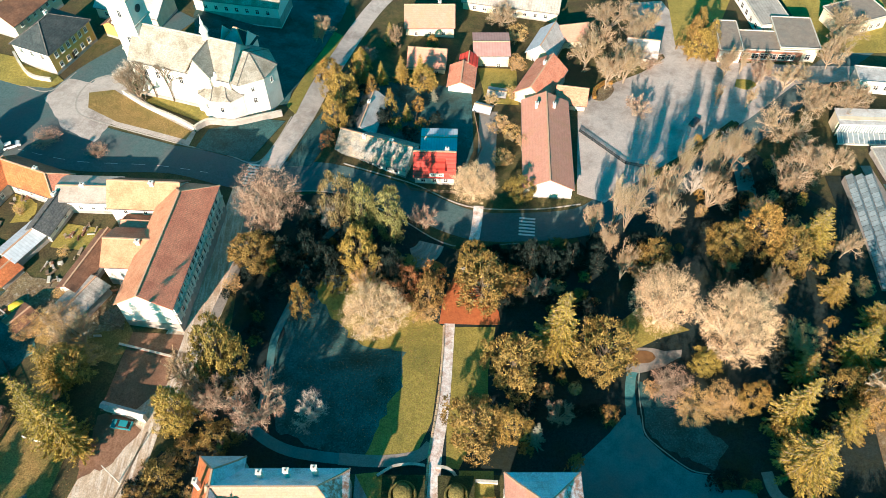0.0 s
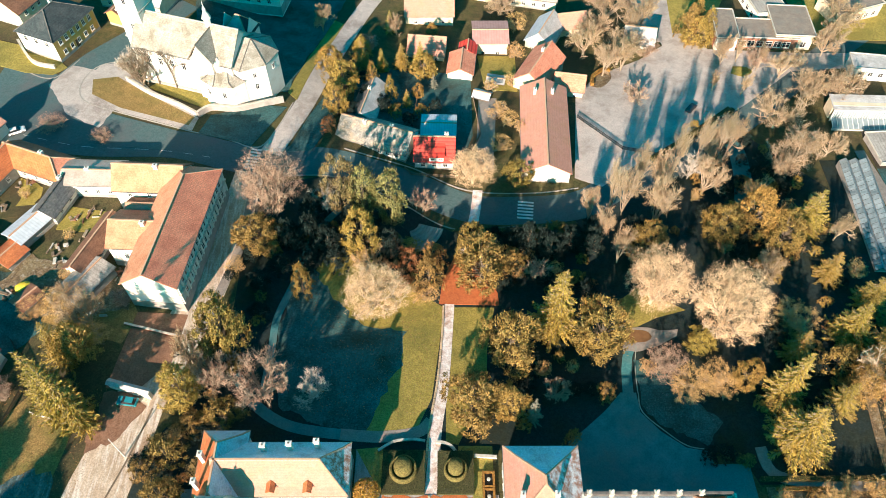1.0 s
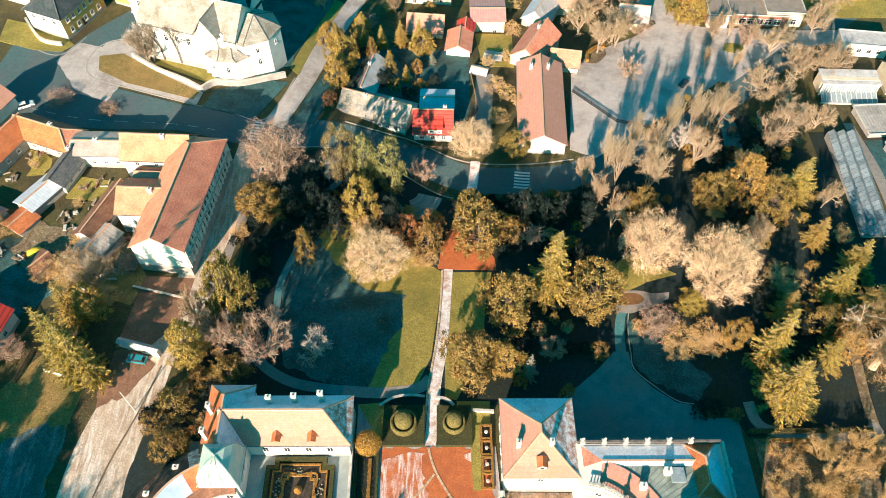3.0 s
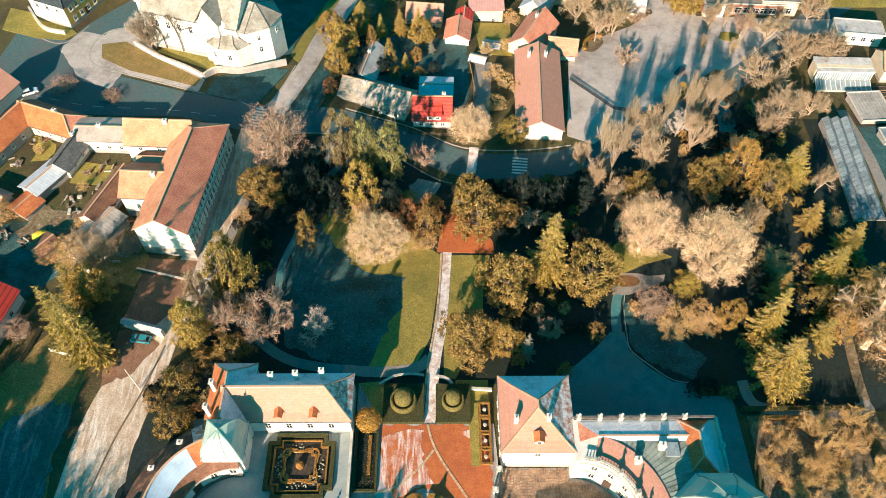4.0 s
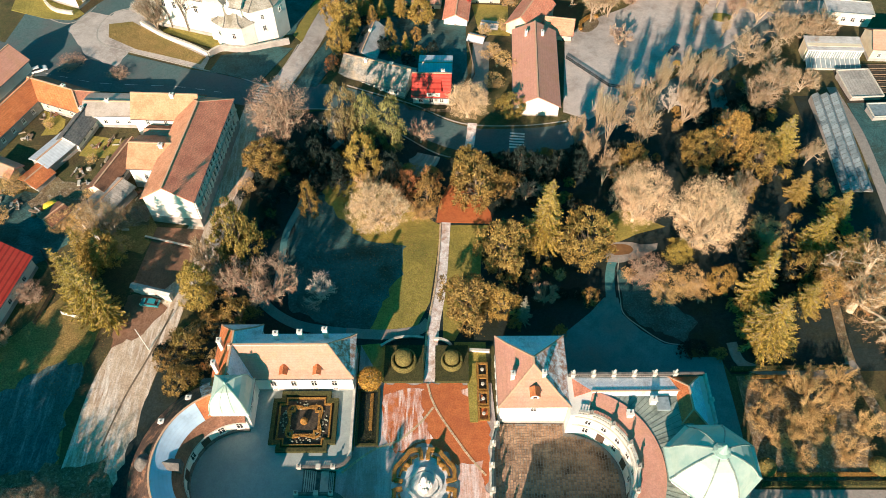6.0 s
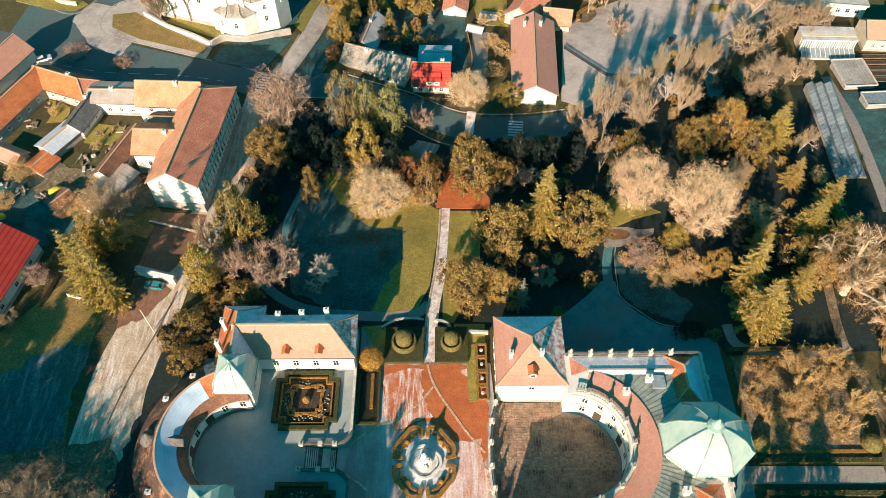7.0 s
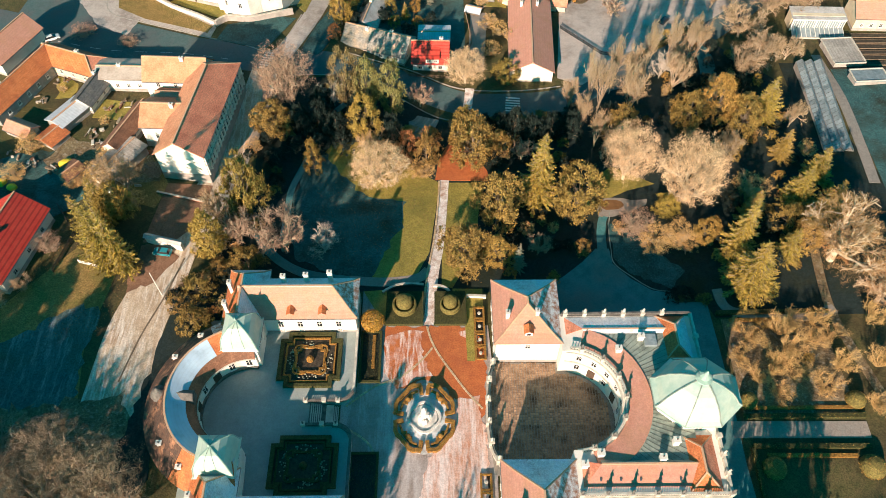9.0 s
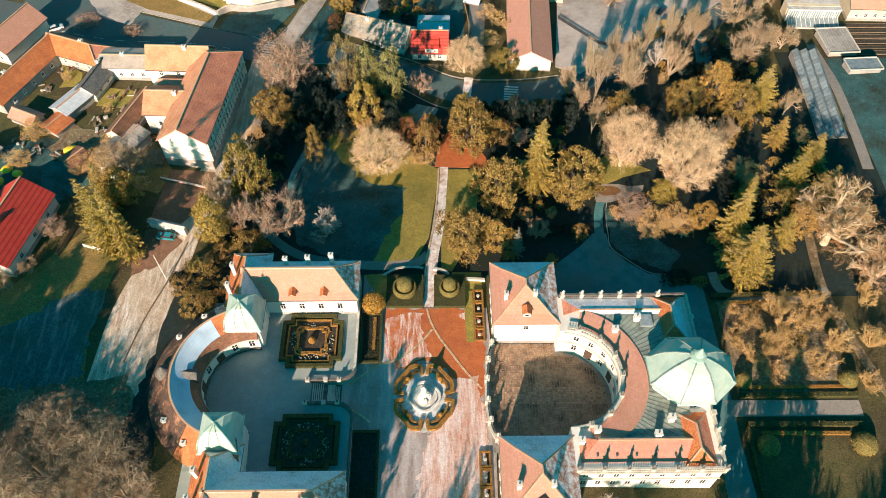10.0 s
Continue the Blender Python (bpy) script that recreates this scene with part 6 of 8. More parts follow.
    for x, y, a in ((5.2, -8.25, -145), (8.4, -10.45, -110), (13.1, -10.65, -77), (20.0, -4.5, -49), (14.5, -6.25, -100)):
        window(c, x, y, 3.4, 1.1, 1.9, a)
    for x, y, a in ((20.0, -4.5, -49), (23.0, 0.9, -7)):
        window(c, x, y, 7.4, 1.0, 1.6, a)
    bm = bmesh.new()
    box(bm, -2, -7.35, -0.5, 26.0, 0.3, 1.2)
    part("plinth", bm, "grey_wall", c)
    # bare climbing trees trained against the sunny wall
    rnd = random.Random(14)
    for x in (-10.2, -4.6):
        bm = bmesh.new()

        def climb(p, d, l, r, level):
            q = p + d * l
            bar(bm, p, q, r, r)
            if level < 4:
                for _ in range(3):
                    climb(q, Vector((d.x + rnd.uniform(-0.8, 0.8), 0.0, max(0.1, d.z + rnd.uniform(-0.4, 0.3)))).normalized(), l * 0.72, r * 0.66, level + 1)

        climb(Vector((x, -7.75, 0.2)), Vector((0, 0, 1)), 4.4, 0.3, 0)
        part("trained_tree", bm, "bark_dark", c, "bare climbing tree trained on the wall")


church()


def mound_wall(pts, h, label, mat="plaster", name="retaining_wall", w=0.5):
    t = empty(name, pose(0, 0, 0), label, "wall", kind="structure")
    line = smooth_line(pts, 4) if len(pts) > 2 else pts
    bm = bmesh.new()
    ribbon(bm, line, w, lambda x, y: ground(x, y) - 0.6, h + 0.6)
    part("wall", bm, mat, t)
    bm = bmesh.new()
    ribbon(bm, line, w + 0.16, lambda x, y: ground(x, y) + h, 0.12)
    part("coping", bm, "stone", t)


mound_wall([(-85.0, 150.6), (-77, 144.6), (-69, 140.4), (-63.4, 136.8)], 1.3, "white churchyard wall")
mound_wall([(-63, 136.4), (-60, 139.2), (-54, 138.8), (-48, 140.8), (-42, 143.2)], 1.8, "pale curved churchyard wall", "grey_wall")
mound_wall([(-120, 167), (-113, 158), (-106, 155.6)], 1.2, "garden wall in front of the ochre house", "cream")

# ---- houses by the church and the western street ----
ochre = house(-107.6, 168.3, 67, 16.4, 12.4, 4.4, 11.2, 15.4, "hh", "plaster", ("slate_dark", "slate_dark", "slate_dark", "slate_dark"), "ochre two-storey house with a dark slate hipped roof",
      (("s", 6, 4.2, 1.2, 1.7), ("s", 5, 1.0, 1.2, 1.5), ("w", 3, 4.2, 1.2, 1.7)), [(2, 1, 0.6)], door=("s", -0.8))
bm = bmesh.new()
box(bm, 0, -6.13, 0.5, 16.2, 0.16, 6.1)
part("ochre_front", bm, "yellow_wall", ochre)
house(-122, 184, 67, 18, 11, 4, 9, 13, "gg", "cream", ("tile_brown", "tile_brown", "tile_brown", "tile_brown"), "cream house with a brown tiled roof", (("s", 6, 3, 1.1, 1.5),))
house(-90, 186, -17, 20, 10, 4, 8, 11, "gg", "cream", ("roof_white", "roof_white", "roof_white", "roof_white"), "low pale house behind the church", (("s", 5, 1.2, 1.2, 1.5),))
house(-60, 192, -10, 26, 11, 3, 7.5, 11.5, "gg", "plaster", ("roof_tan", "roof_white", "roof_tan", "roof_tan"), "long low house with a tan roof", (("s", 7, 1.2, 1.2, 1.5),))
house(-92, 178, 67, 8, 6, 4.4, 8.2, 10, "gg", "yellow_wall", ("tile_brown",) * 4, "ochre outbuilding with dark gates", (("s", 2, 0.4, 1.8, 2.4),))

school_rows = (("s", 17, 0.8, 1.3, 2.4), ("s", 17, 4.2, 1.3, 2.4))


def school():
    z0 = 5.6
    s = house(-58.2, 94.9, 84, 32.4, 11.4, z0, 12.6, 16.6, "gh", "plaster", ("tile_school", "tile_smooth", "tile_school", "tile_school"), "long white school with a red tiled roof", school_rows, [], "school", "school")
    for i in range(18):
        bm = bmesh.new()
        x = (i / 17 - 0.5) * 31.6
        box(bm, x, -5.84, 0.3, 0.42, 0.4, 6.6)
        part("pilaster", bm, "plaster", s)
    bm = bmesh.new()
    box(bm, 0, -5.9, 3.55, 32.6, 0.6, 0.34)
    part("cornice", bm, "stone", s)
    house(-66.0, 108.6, -3, 15.5, 8.4, z0, 12.2, 16.2, "gg", "plaster", ("tile_smooth", "tile_brown", "tile_smooth", "tile_smooth"), "school wing along the street with a peach tiled roof", (("s", 4, 1.0, 1.1, 1.7), ("n", 8, 1.2, 1.1, 1.7), ("s", 3, 4.4, 1.0, 1.5)), [(2, -0.5, 0.5)], "school_wing", "school")
    house(-65.6, 94.2, -3, 11.5, 10.0, z0, 11.2, 14.2, "gg", "plaster", ("tile_smooth", "tile_smooth", "tile_smooth", "tile_smooth"), "school annex with a peach tiled roof", (("s", 2, 1.6, 0.9, 1.3), ("w", 2, 3.6, 0.9, 1.2)), [(1.6, -0.8, 0.6)], "school_wing", "school")
    house(-67.0, 101.4, -3, 6.5, 6.0, z0, 9.8, 11.4, "gg", "plaster", ("tile_pale", "tile_brown", "tile_pale", "tile_pale"), "small stair annex of the school", (), [], "school_wing", "school")


school()
house(-96.5, 117.2, -21, 17, 7.4, 5.2, 8.6, 11.4, "gh", "cream", ("tile_orange", "tile_brown", "tile_orange", "tile_red"), "street house with a bright orange tiled roof", (("s", 4, 1.0, 1.0, 1.3), ("n", 5, 1.0, 1.0, 1.3)), [(2, 0.4, 0.5)])
house(-108.3, 109.0, 68, 25, 7.4, 5.2, 8.6, 11.4, "gg", "grey_wall", ("tile_orange", "tile_orange", "tile_orange", "tile_orange"), "long yard wing with an orange tiled roof", (("s", 6, 1.0, 1.0, 1.2),), [(-5, 0.4, 0.5)])
house(-116, 124, 68, 16, 9, 5.2, 9.2, 12.6, "gg", "plaster", ("tile_pale", "tile_pale", "tile_pale", "tile_pale"), "cream gabled house by the street", (("w", 2, 1.2, 1.0, 1.4),))
house(-81.8, 112.6, -2, 13.5, 7.4, 5.2, 9.2, 10.2, "gg", "plaster", ("roof_beige",) * 4, "low building with a pale grey roof", (("s", 4, 1.0, 1.0, 1.2),), [(-1, 0, 0.7)])
house(-89.0, 107.2, 76, 12.5, 5.4, 5.2, 7.8, 9.8, "gg", "plaster", ("slate", "slate", "slate", "slate"), "small house with a dark slate roof", (("s", 3, 0.9, 0.9, 1.1),), [(3, 0.4, 0.7)])
house(-93.0, 98.8, 60, 9.5, 5.6, 5.2, 7.4, 8.4, "gg", "grey_wall", ("roof_blue",) * 4, "shed with a frosted sheet-metal roof", ())
house(-95.2, 91.2, 60, 5.2, 5.4, 5.2, 6.6, 7.6, "gg", "grey_wall", ("tile_orange",) * 4, "lean-to with old orange tiles", ())
house(-103.5, 93.6, -25, 7, 4.0, 5.2, 7.0, 8.2, "gg", "cream", ("tile_pale",) * 4, "small garden shed with old pale tiles", ())
house(-76.6, 93.3, 72, 15.5, 5.0, 5.2, 7.6, 9.4, "gg", "plaster", ("tile_brown",) * 4, "narrow workshop with a brown tiled roof", (("s", 4, 0.9, 0.9, 1.0),))
house(-76.4, 83.8, 62, 10.5, 6.4, 5.2, 7.2, 8.2, "gg", "grey_wall", ("roof_grey",) * 4, "old shed with a grey lichened roof", ())
house(-95.6, 57.4, 79, 20, 12.0, 4.8, 8.6, 13.0, "gg", "plaster", ("tile_new",) * 4, "modern house with a bright red profiled tile roof", (("s", 3, 1.0, 1.2, 1.3),), [(-3, -1, 0.6)])
house(-103.4, 63, -11, 9, 8.5, 4.8, 8.6, 11.2, "gg", "plaster", ("roof_pink", "tile_new", "tile_new", "tile_new"), "side wing with a faded pink roof", ())
house(-87.2, 79.4, 55, 4.8, 4.2, 5.0, 6.9, 7.5, "gg", "grey_wall", ("tile_brown",) * 4, "small brown-roofed garden shed", ())
house(-109.5, 80.4, 66, 6, 5.6, 5.1, 7.4, 8.6, "gg", "grey_wall", ("roof_grey",) * 4, "small outbuilding with a grey roof", ())

# ---- houses north of the street ----
house(-16.8, 133.2, -20.5, 19.0, 9.2, -1.2, 1.8, 5.2, "gg", "plaster", ("roof_tree_shade",) * 4, "low white cottage, tree shade mottled into its pale roof", (("s", 7, 0.9, 1.1, 1.2), ("e", 2, 0.9, 1.0, 1.2)), [(-3, -0.6, 0.5), (4, 0.3, 0.5)])
house(-19.8, 144.6, 78, 14, 6.4, -0.8, 2.2, 5.0, "gg", "grey_wall", ("roof_white", "slate", "roof_white", "roof_white"), "yard wing with a slate and frost roof", (), [(2, 0, 0.5)])


def red_cottage():
    h = house(-2.0, 128.6, -2, 9.8, 9.0, -2.2, 0.9, 5.0, "gg", "plaster", ("tile_new", "roof_blue", "tile_new", "tile_new"), "white cottage with a bright red tiled roof and dormer", (("s", 3, 0.9, 1.2, 1.3), ("e", 1, 0.9, 1.0, 1.3)), [(3, 0.8, 0.5)])
    bm = bmesh.new()
    box(bm, 0.6, -3.4, 3.1, 3.6, 2.6, 1.5)
    d = part("dormer", bm, "plaster", h)
    bm = bmesh.new()
    slab(bm, [(-1.5, -5.0, 4.7), (2.7, -5.0, 4.7), (2.7, -1.0, 6.2), (-1.5, -1.0, 6.2)], 0.15)
    part("dormer_roof", bm, "tile_new", d)
    for x in (-0.4, 1.6):
        window(h, x, -4.7, 3.4, 1.0, 0.9, -90)
    house(-1.0, 137.4, -2, 8.6, 7.0, -2.2, 0.6, 1.2, "gg", "grey_wall", ("roof_blue",) * 4, "flat frosted annex behind the red cottage", ())


red_cottage()
house(26.7, 135.2, 87, 31.0, 11.8, -2.4, 1.6, 4.7, "gg", "plaster", ("tile_pale", "tile_pale", "tile_pale", "tile_pale"), "long house with orange tiled roof and white gable", (("s", 8, 1.0, 1.0, 1.3), ("n", 8, 1.0, 1.0, 1.3)), [(11, -2, 0.4), (11, 2.6, 0.4)])
house(27.4, 160.6, 62, 15, 9.0, -4.2, 0.4, 4.2, "gg", "cream", ("tile_red", "tile_red", "tile_red", "tile_red"), "cream house with a red tiled roof", (("w", 2, 1.0, 1.0, 1.3),), [(3, 0.6, 0.6)])
house(35.5, 155.5, -10, 8, 7, -4, -0.4, 2.4, "gg", "cream", ("tile_red", "tile_brown", "tile_red", "tile_red"), "small cream house with a brown-red roof", (("s", 2, 1.0, 0.9, 1.2),))
house(14.2, 177.6, 0, 10.0, 10.0, -6.0, -0.4, 0.5, "gg", "cream", ("roof_pink",) * 4, "flat house with a faded pink sheet roof", (("s", 2, 1.0, 1.2, 1.4),))
house(5.4, 163.6, 84, 8.6, 7.0, -4.6, -0.6, 1.2, "gg", "plaster", ("tile_red", "tile_red", "tile_red", "tile_red"), "small white shed with a rusty red roof", (("w", 1, 1.0, 1.0, 1.2),))
house(7.4, 170.4, 84, 4.4, 4.6, -5.0, -0.6, 0.8, "gg", "cream", ("tile_new",) * 4, "small garage with a bright red roof", ())
house(-4.0, 191.4, 0, 14.5, 11, -4.6, -0.6, 3.4, "gg", "cream", ("tile_pale", "tile_brown", "tile_pale", "tile_pale"), "house with a peach tiled roof", (("s", 3, 1.0, 1.1, 1.3),), [(3, 1, 0.5)])
house(-4.4, 172.4, -6, 10.5, 8, -4.4, -1.2, 2.2, "gg", "cream", ("tile_pale", "tile_brown", "tile_pale", "tile_pale"), "garden house with a peach tiled roof", (("s", 3, 0.9, 1.0, 1.2),))
house(31.0, 180.5, 64, 12, 8, -6.4, -2.4, 1.2, "gg", "cream", ("roof_white", "roof_blue", "roof_white", "roof_white"), "house with a frosted grey roof", (("w", 2, 1.0, 1.0, 1.2),))
house(39.4, 186.2, 10, 8, 7, -6.4, -2.8, 0.2, "gg", "cream", ("tile_pale",) * 4, "small cream cottage with a tan roof", (("s", 2, 0.9, 0.9, 1.1),))
house(58.6, 177.0, -10, 8.5, 7.0, -5, -1.6, 1.8, "gg", "plaster", ("roof_white",) * 4, "white gabled cottage between bare trees", (("s", 2, 0.9, 0.9, 1.1),))
house(22, 203, -12, 30, 10, -6, -2, 2, "gg", "cream", ("roof_grey",) * 4, "long pale building with a grey roof", (("s", 8, 1.2, 1.2, 1.4),))
house(11, 151.5, -20, 4.2, 3.0, -3.6, -1.4, -0.6, "gg", "wood", ("roof_blue",) * 4, "small garden shed with a frosted roof", ())
house(15.2, 159.0, -12, 4.6, 3.0, -4.4, -2.4, -2.0, "gg", "wood", ("roof_white",) * 4, "green garden shed with a pale roof", ())


def flat_block(cx, cy, rot, L, W, z0, top, wall_mat, roof_mat, label, rows=()):
    h = empty("flat_roofed_building", pose(cx, cy, z0, 0, 0, rot), label, "building")
    bm = bmesh.new()
    box(bm, 0, 0, -3, L, W, top - z0 + 3)
    part("wall", bm, wall_mat, h)
    bm = bmesh.new()
    box(bm, 0, 0, top - z0, L + 0.8, W + 0.8, 0.3)
    part("roof", bm, roof_mat, h)
    bm = bmesh.new()
    for s in (-1, 1):
        bar(bm, (-L / 2 - 0.3, s * (W / 2 + 0.3), top - z0 + 0.4), (L / 2 + 0.3, s * (W / 2 + 0.3), top - z0 + 0.4), 0.25, 0.3)
        bar(bm, (s * (L / 2 + 0.3), -W / 2, top - z0 + 0.4), (s * (L / 2 + 0.3), W / 2, top - z0 + 0.4), 0.25, 0.3)
    part("parapet", bm, "stone", h)
    for side, n, z, w, hh in rows:
        window_row(h, side, n, z, w, hh, L, W)
    return h


flat_block(93.0, 178.6, -4, 24, 8.5, -4.2, -0.2, "brick_wall", "bitumen", "flat-roofed brick building with wide windows", (("s", 8, 1.0, 2.2, 2.0),))
flat_block(84.2, 180.2, -4, 6, 13.5, -4.2, 0.4, "plaster", "bitumen", "white end block of the flat-roofed building", (("s", 2, 1.0, 1.6, 2.0),))
flat_block(104.0, 181.0, -4, 11, 14, -4.2, 0.8, "cream", "bitumen", "taller flat-roofed block of the brick building", (("s", 3, 1.0, 1.6, 2.0),))
flat_block(98.6, 198.0, 8, 9, 24, -4.2, 0.2, "plaster", "roof_grey", "rear block with a grey flat roof", (("w", 6, 1.0, 1.6, 1.8),))
flat_block(126, 192, 20, 16, 10, -4, 0.5, "cream", "bitumen", "flat-roofed building beyond the grass", (("s", 5, 1.0, 1.4, 1.5),))
flat_block(123.5, 162.8, -8, 13, 6, -3.6, 0.0, "plaster", "roof_white", "low building with a frosted roof beside the nursery", (("s", 4, 1.0, 1.4, 1.5),))
house(131.0, 147.6, -3, 13, 9, -3.6, 0.6, 3.4, "gg", "cream", ("tile_pale", "tile_brown", "tile_pale", "tile_pale"), "gardener's house with a peach roof", (("s", 4, 1.0, 1.0, 1.3),), [(2, 0.5, 0.6)])


# ---- nursery with glazed frames ----
def glass_frame(cx, cy, rot, L, W, z, label):
    f = empty("cold_frame", pose(cx, cy, z, 0, 0, rot), label, "greenhouse")
    bm = bmesh.new()
    box(bm, 0, 0, -1.5, W, L, 2.1)
    part("base_wall", bm, "grey_wall", f)
    n = int(L / 1.5)
    for s in (-1, 1):
        bm = bmesh.new()
        slab(bm, [(0, -L / 2, 1.7), (0, L / 2, 1.7), (s * W / 2, L / 2, 0.62), (s * W / 2, -L / 2, 0.62)], 0.06)
        part("glazing_backing", bm, "soil", f)
    m = None
    for i in range(n):
        for s in (-1, 1):
            y = -L / 2 + (i + 0.5) * L / n
            bm = bmesh.new()
            slab(bm, [(0.05 * s, y - L / n * 0.46, 1.76), (0.05 * s, y + L / n * 0.46, 1.76), (s * W / 2, y + L / n * 0.46, 0.7), (s * W / 2, y - L / n * 0.46, 0.7)], 0.05)
            part("pane", bm, "greenhouse", f)


for dx in (0.0, 2.55, 5.1):
    glass_frame(101.4 + dx, 108.6, -4.4, 34.5, 2.45, ground(103, 108) + 0.3, "long low greenhouse with whitewashed panes")
drape("nursery", [(98, 128), (107.6, 128), (105.4, 70), (94, 72)], "park", 0.1, "dark ground round the greenhouses")
drape("nursery_path", strip([(109.9, 131.8), (110.3, 113.6), (109.1, 95), (107.7, 80.2)], 2.6), "gravel_path", 0.14, "pale frosted path beside the greenhouses")
drape("nursery", [(112, 125), (147, 125), (147, 60), (109, 66)], "frost_shade_grass", 0.1, "nursery ground tinted frosty shade teal")
drape("nursery", [(113, 142), (147, 142), (147, 125), (112, 125)], "soil", 0.1, "dark nursery soil")
for i in range(6):
    y = 127.4 + i * 2.6
    f = empty("nursery_bed", pose(131.0, y, ground(131, y) + 0.1), "long raised nursery bed with a plank edge", "garden bed", "nursery beds")
    bm = bmesh.new()
    box(bm, 0, 0, 0, 22, 1.5, 0.35)
    part("bed_soil", bm, "soil", f)
    bm = bmesh.new()
    for q in (-1, 1):
        box(bm, 0, q * 0.8, 0, 22.2, 0.09, 0.42)
    part("plank", bm, "wood", f)
flat_block(120, 119.6, 3, 9, 4.4, -2.6, -0.9, "grey_wall", "greenhouse", "low glazed shed with a whitewashed roof")


def orangery(cx, cy, rot, L, W, z, label):
    """Long glasshouse: solid back, glazed front with white bars and a sloping glazed apron."""
    p = empty("orangery", pose(cx, cy, z, 0, 0, rot), label, "greenhouse")
    bm = bmesh.new()
    box(bm, 0, 1.6, -1, L, W - 3.2, 5.6)
    part("wall", bm, "cream", p)
    bm = bmesh.new()
    slab(bm, [(-L / 2 - 0.3, W / 2 + 0.3, 4.8), (L / 2 + 0.3, W / 2 + 0.3, 4.8), (L / 2 + 0.3, -1.9, 4.4), (-L / 2 - 0.3, -1.9, 4.4)], 0.2)
    part("roof", bm, "roof_white", p)
    bm = bmesh.new()
    box(bm, 0, 0, 0.4, L - 0.4, 0.05, 3.6)
    part("glazing", bm, "greenhouse", p).location = (0, -1.72, 0)
    n = 22
    for i in range(n + 1):
        x = (i / n - 0.5) * (L - 0.2)
        bm = bmesh.new()
        box(bm, x, -1.8, 0.2, 0.14 if i % 5 else 0.4, 0.16, 4.0)
        part("glazing_bar", bm, "frame", p)
    bm = bmesh.new()
    box(bm, 0, -1.84, 4.0, L, 0.3, 0.35)
    part("lintel", bm, "frame", p)
    bm = bmesh.new()
    slab(bm, [(-L / 2, -1.95, 1.5), (L / 2, -1.95, 1.5), (L / 2, -5.0, 0.5), (-L / 2, -5.0, 0.5)], 0.06)
    part("apron_glazing", bm, "greenhouse", p)
    for i in range(12):
        x = (i / 11 - 0.5) * (L - 0.2)
        bm = bmesh.new()
        bar(bm, (x, -1.95, 1.58), (x, -5.0, 0.58), 0.12, 0.1)
        part("apron_bar", bm, "frame", p)
    bm = bmesh.new()
    box(bm, 0, -5.1, -1, L + 0.4, 0.35, 1.5)
    part("kerb_wall", bm, "stone", p)


orangery(113.2, 144.6, -2.5, 15.4, 7.2, -3.9, "long orangery with white glazing bars and sloping glass")
flat_block(117.0, 131.4, 3, 8.5, 10.5, -3.4, -2.0, "grey_wall", "roof_grey", "low building with a grey sheet roof")
mound_wall([(-1.2, 50.4), (0.4, 50.2), (1.8, 49.4), (2.6, 48.2)], 0.7, "low curved white garden wall", "plaster", w=0.35)
mound_wall([(6.0, 47.6), (10.3, 47.4)], 0.8, "low white garden wall", "plaster", w=0.4)
# Dark stone paints this wall's shade; its neighbours are plaster.
mound_wall([(-12.4, 48.6), (-9.5, 50.4), (-6, 50.9), (-3.4, 50.6)], 0.6, "low curved garden wall, darkened for its shade", "dark_stone", w=0.35)
mound_wall([(-82.5, 79.0), (-76.5, 73.6)], 1.6, "white yard wall with worn plaster", "plaster")
mound_wall([(-66.4, 74.6), (-55, 72.0)], 0.5, "low brick edging of the forecourt", "brick_wall", w=0.3)

# ---- trees: tapered trunk with limbs, and a crown of twigs, leaves or needles ----
def tube(V, F, a, b, ra, rb, sides):
    d = (b - a)
    d.normalize()
    u = d.cross(Vector((0.3, 0.8, 0.52)))
    u.normalize()
    w = d.cross(u)
    k = len(V)
    for p, r in ((a, ra), (b, rb)):
        for i in range(sides):
            t = 2 * math.pi * i / sides
            V.append(p + u * (r * math.cos(t)) + w * (r * math.sin(t)))
    for i in range(sides):
        j = (i + 1) % sides
        F.append((k + i, k + j, k + sides + j, k + sides + i))


def blade(V, F, a, b, w, rnd):
    d = b - a
    s = d.cross(Vector((rnd.uniform(-1, 1), rnd.uniform(-1, 1), rnd.uniform(-1, 1))))
    if s.length < 1e-5:
        return
    s.normalize()
    s *= w / 2
    k = len(V)
    V.extend((a - s, a + s, b + s * 0.35, b - s * 0.35))
    F.append((k, k + 1, k + 2, k + 3))


def leaf(V, F, p, size, rnd, flat=0.0, nrm=None):
    n = Vector((rnd.gauss(0, 1), rnd.gauss(0, 1), rnd.gauss(0, 1) + flat))
    if nrm is not None:
        n = n * 0.75 + nrm * 1.1
    n.normalize()
    u = n.cross(Vector((rnd.uniform(-1, 1), rnd.uniform(-1, 1), rnd.uniform(-1, 1))))
    u.normalize()
    w = n.cross(u)
    u, w = u * size * rnd.uniform(0.7, 1.3), w * size * rnd.uniform(0.35, 0.7)
    k = len(V)
    V.extend((p - u, p - w * 0.9, p + u, p + w))
    F.append((k, k + 1, k + 2, k + 3))


def to_mesh(name, V, F, mat):
    me = bpy.data.meshes.new(name)
    me.from_pydata([tuple(v) for v in V], [], F)
    me.materials.append(M[mat])
    return me


def bend(d, amount, rnd, up=0.0):
    d = d + Vector((rnd.gauss(0, amount), rnd.gauss(0, amount), rnd.gauss(0, amount) + up))
    d.normalize()
    return d


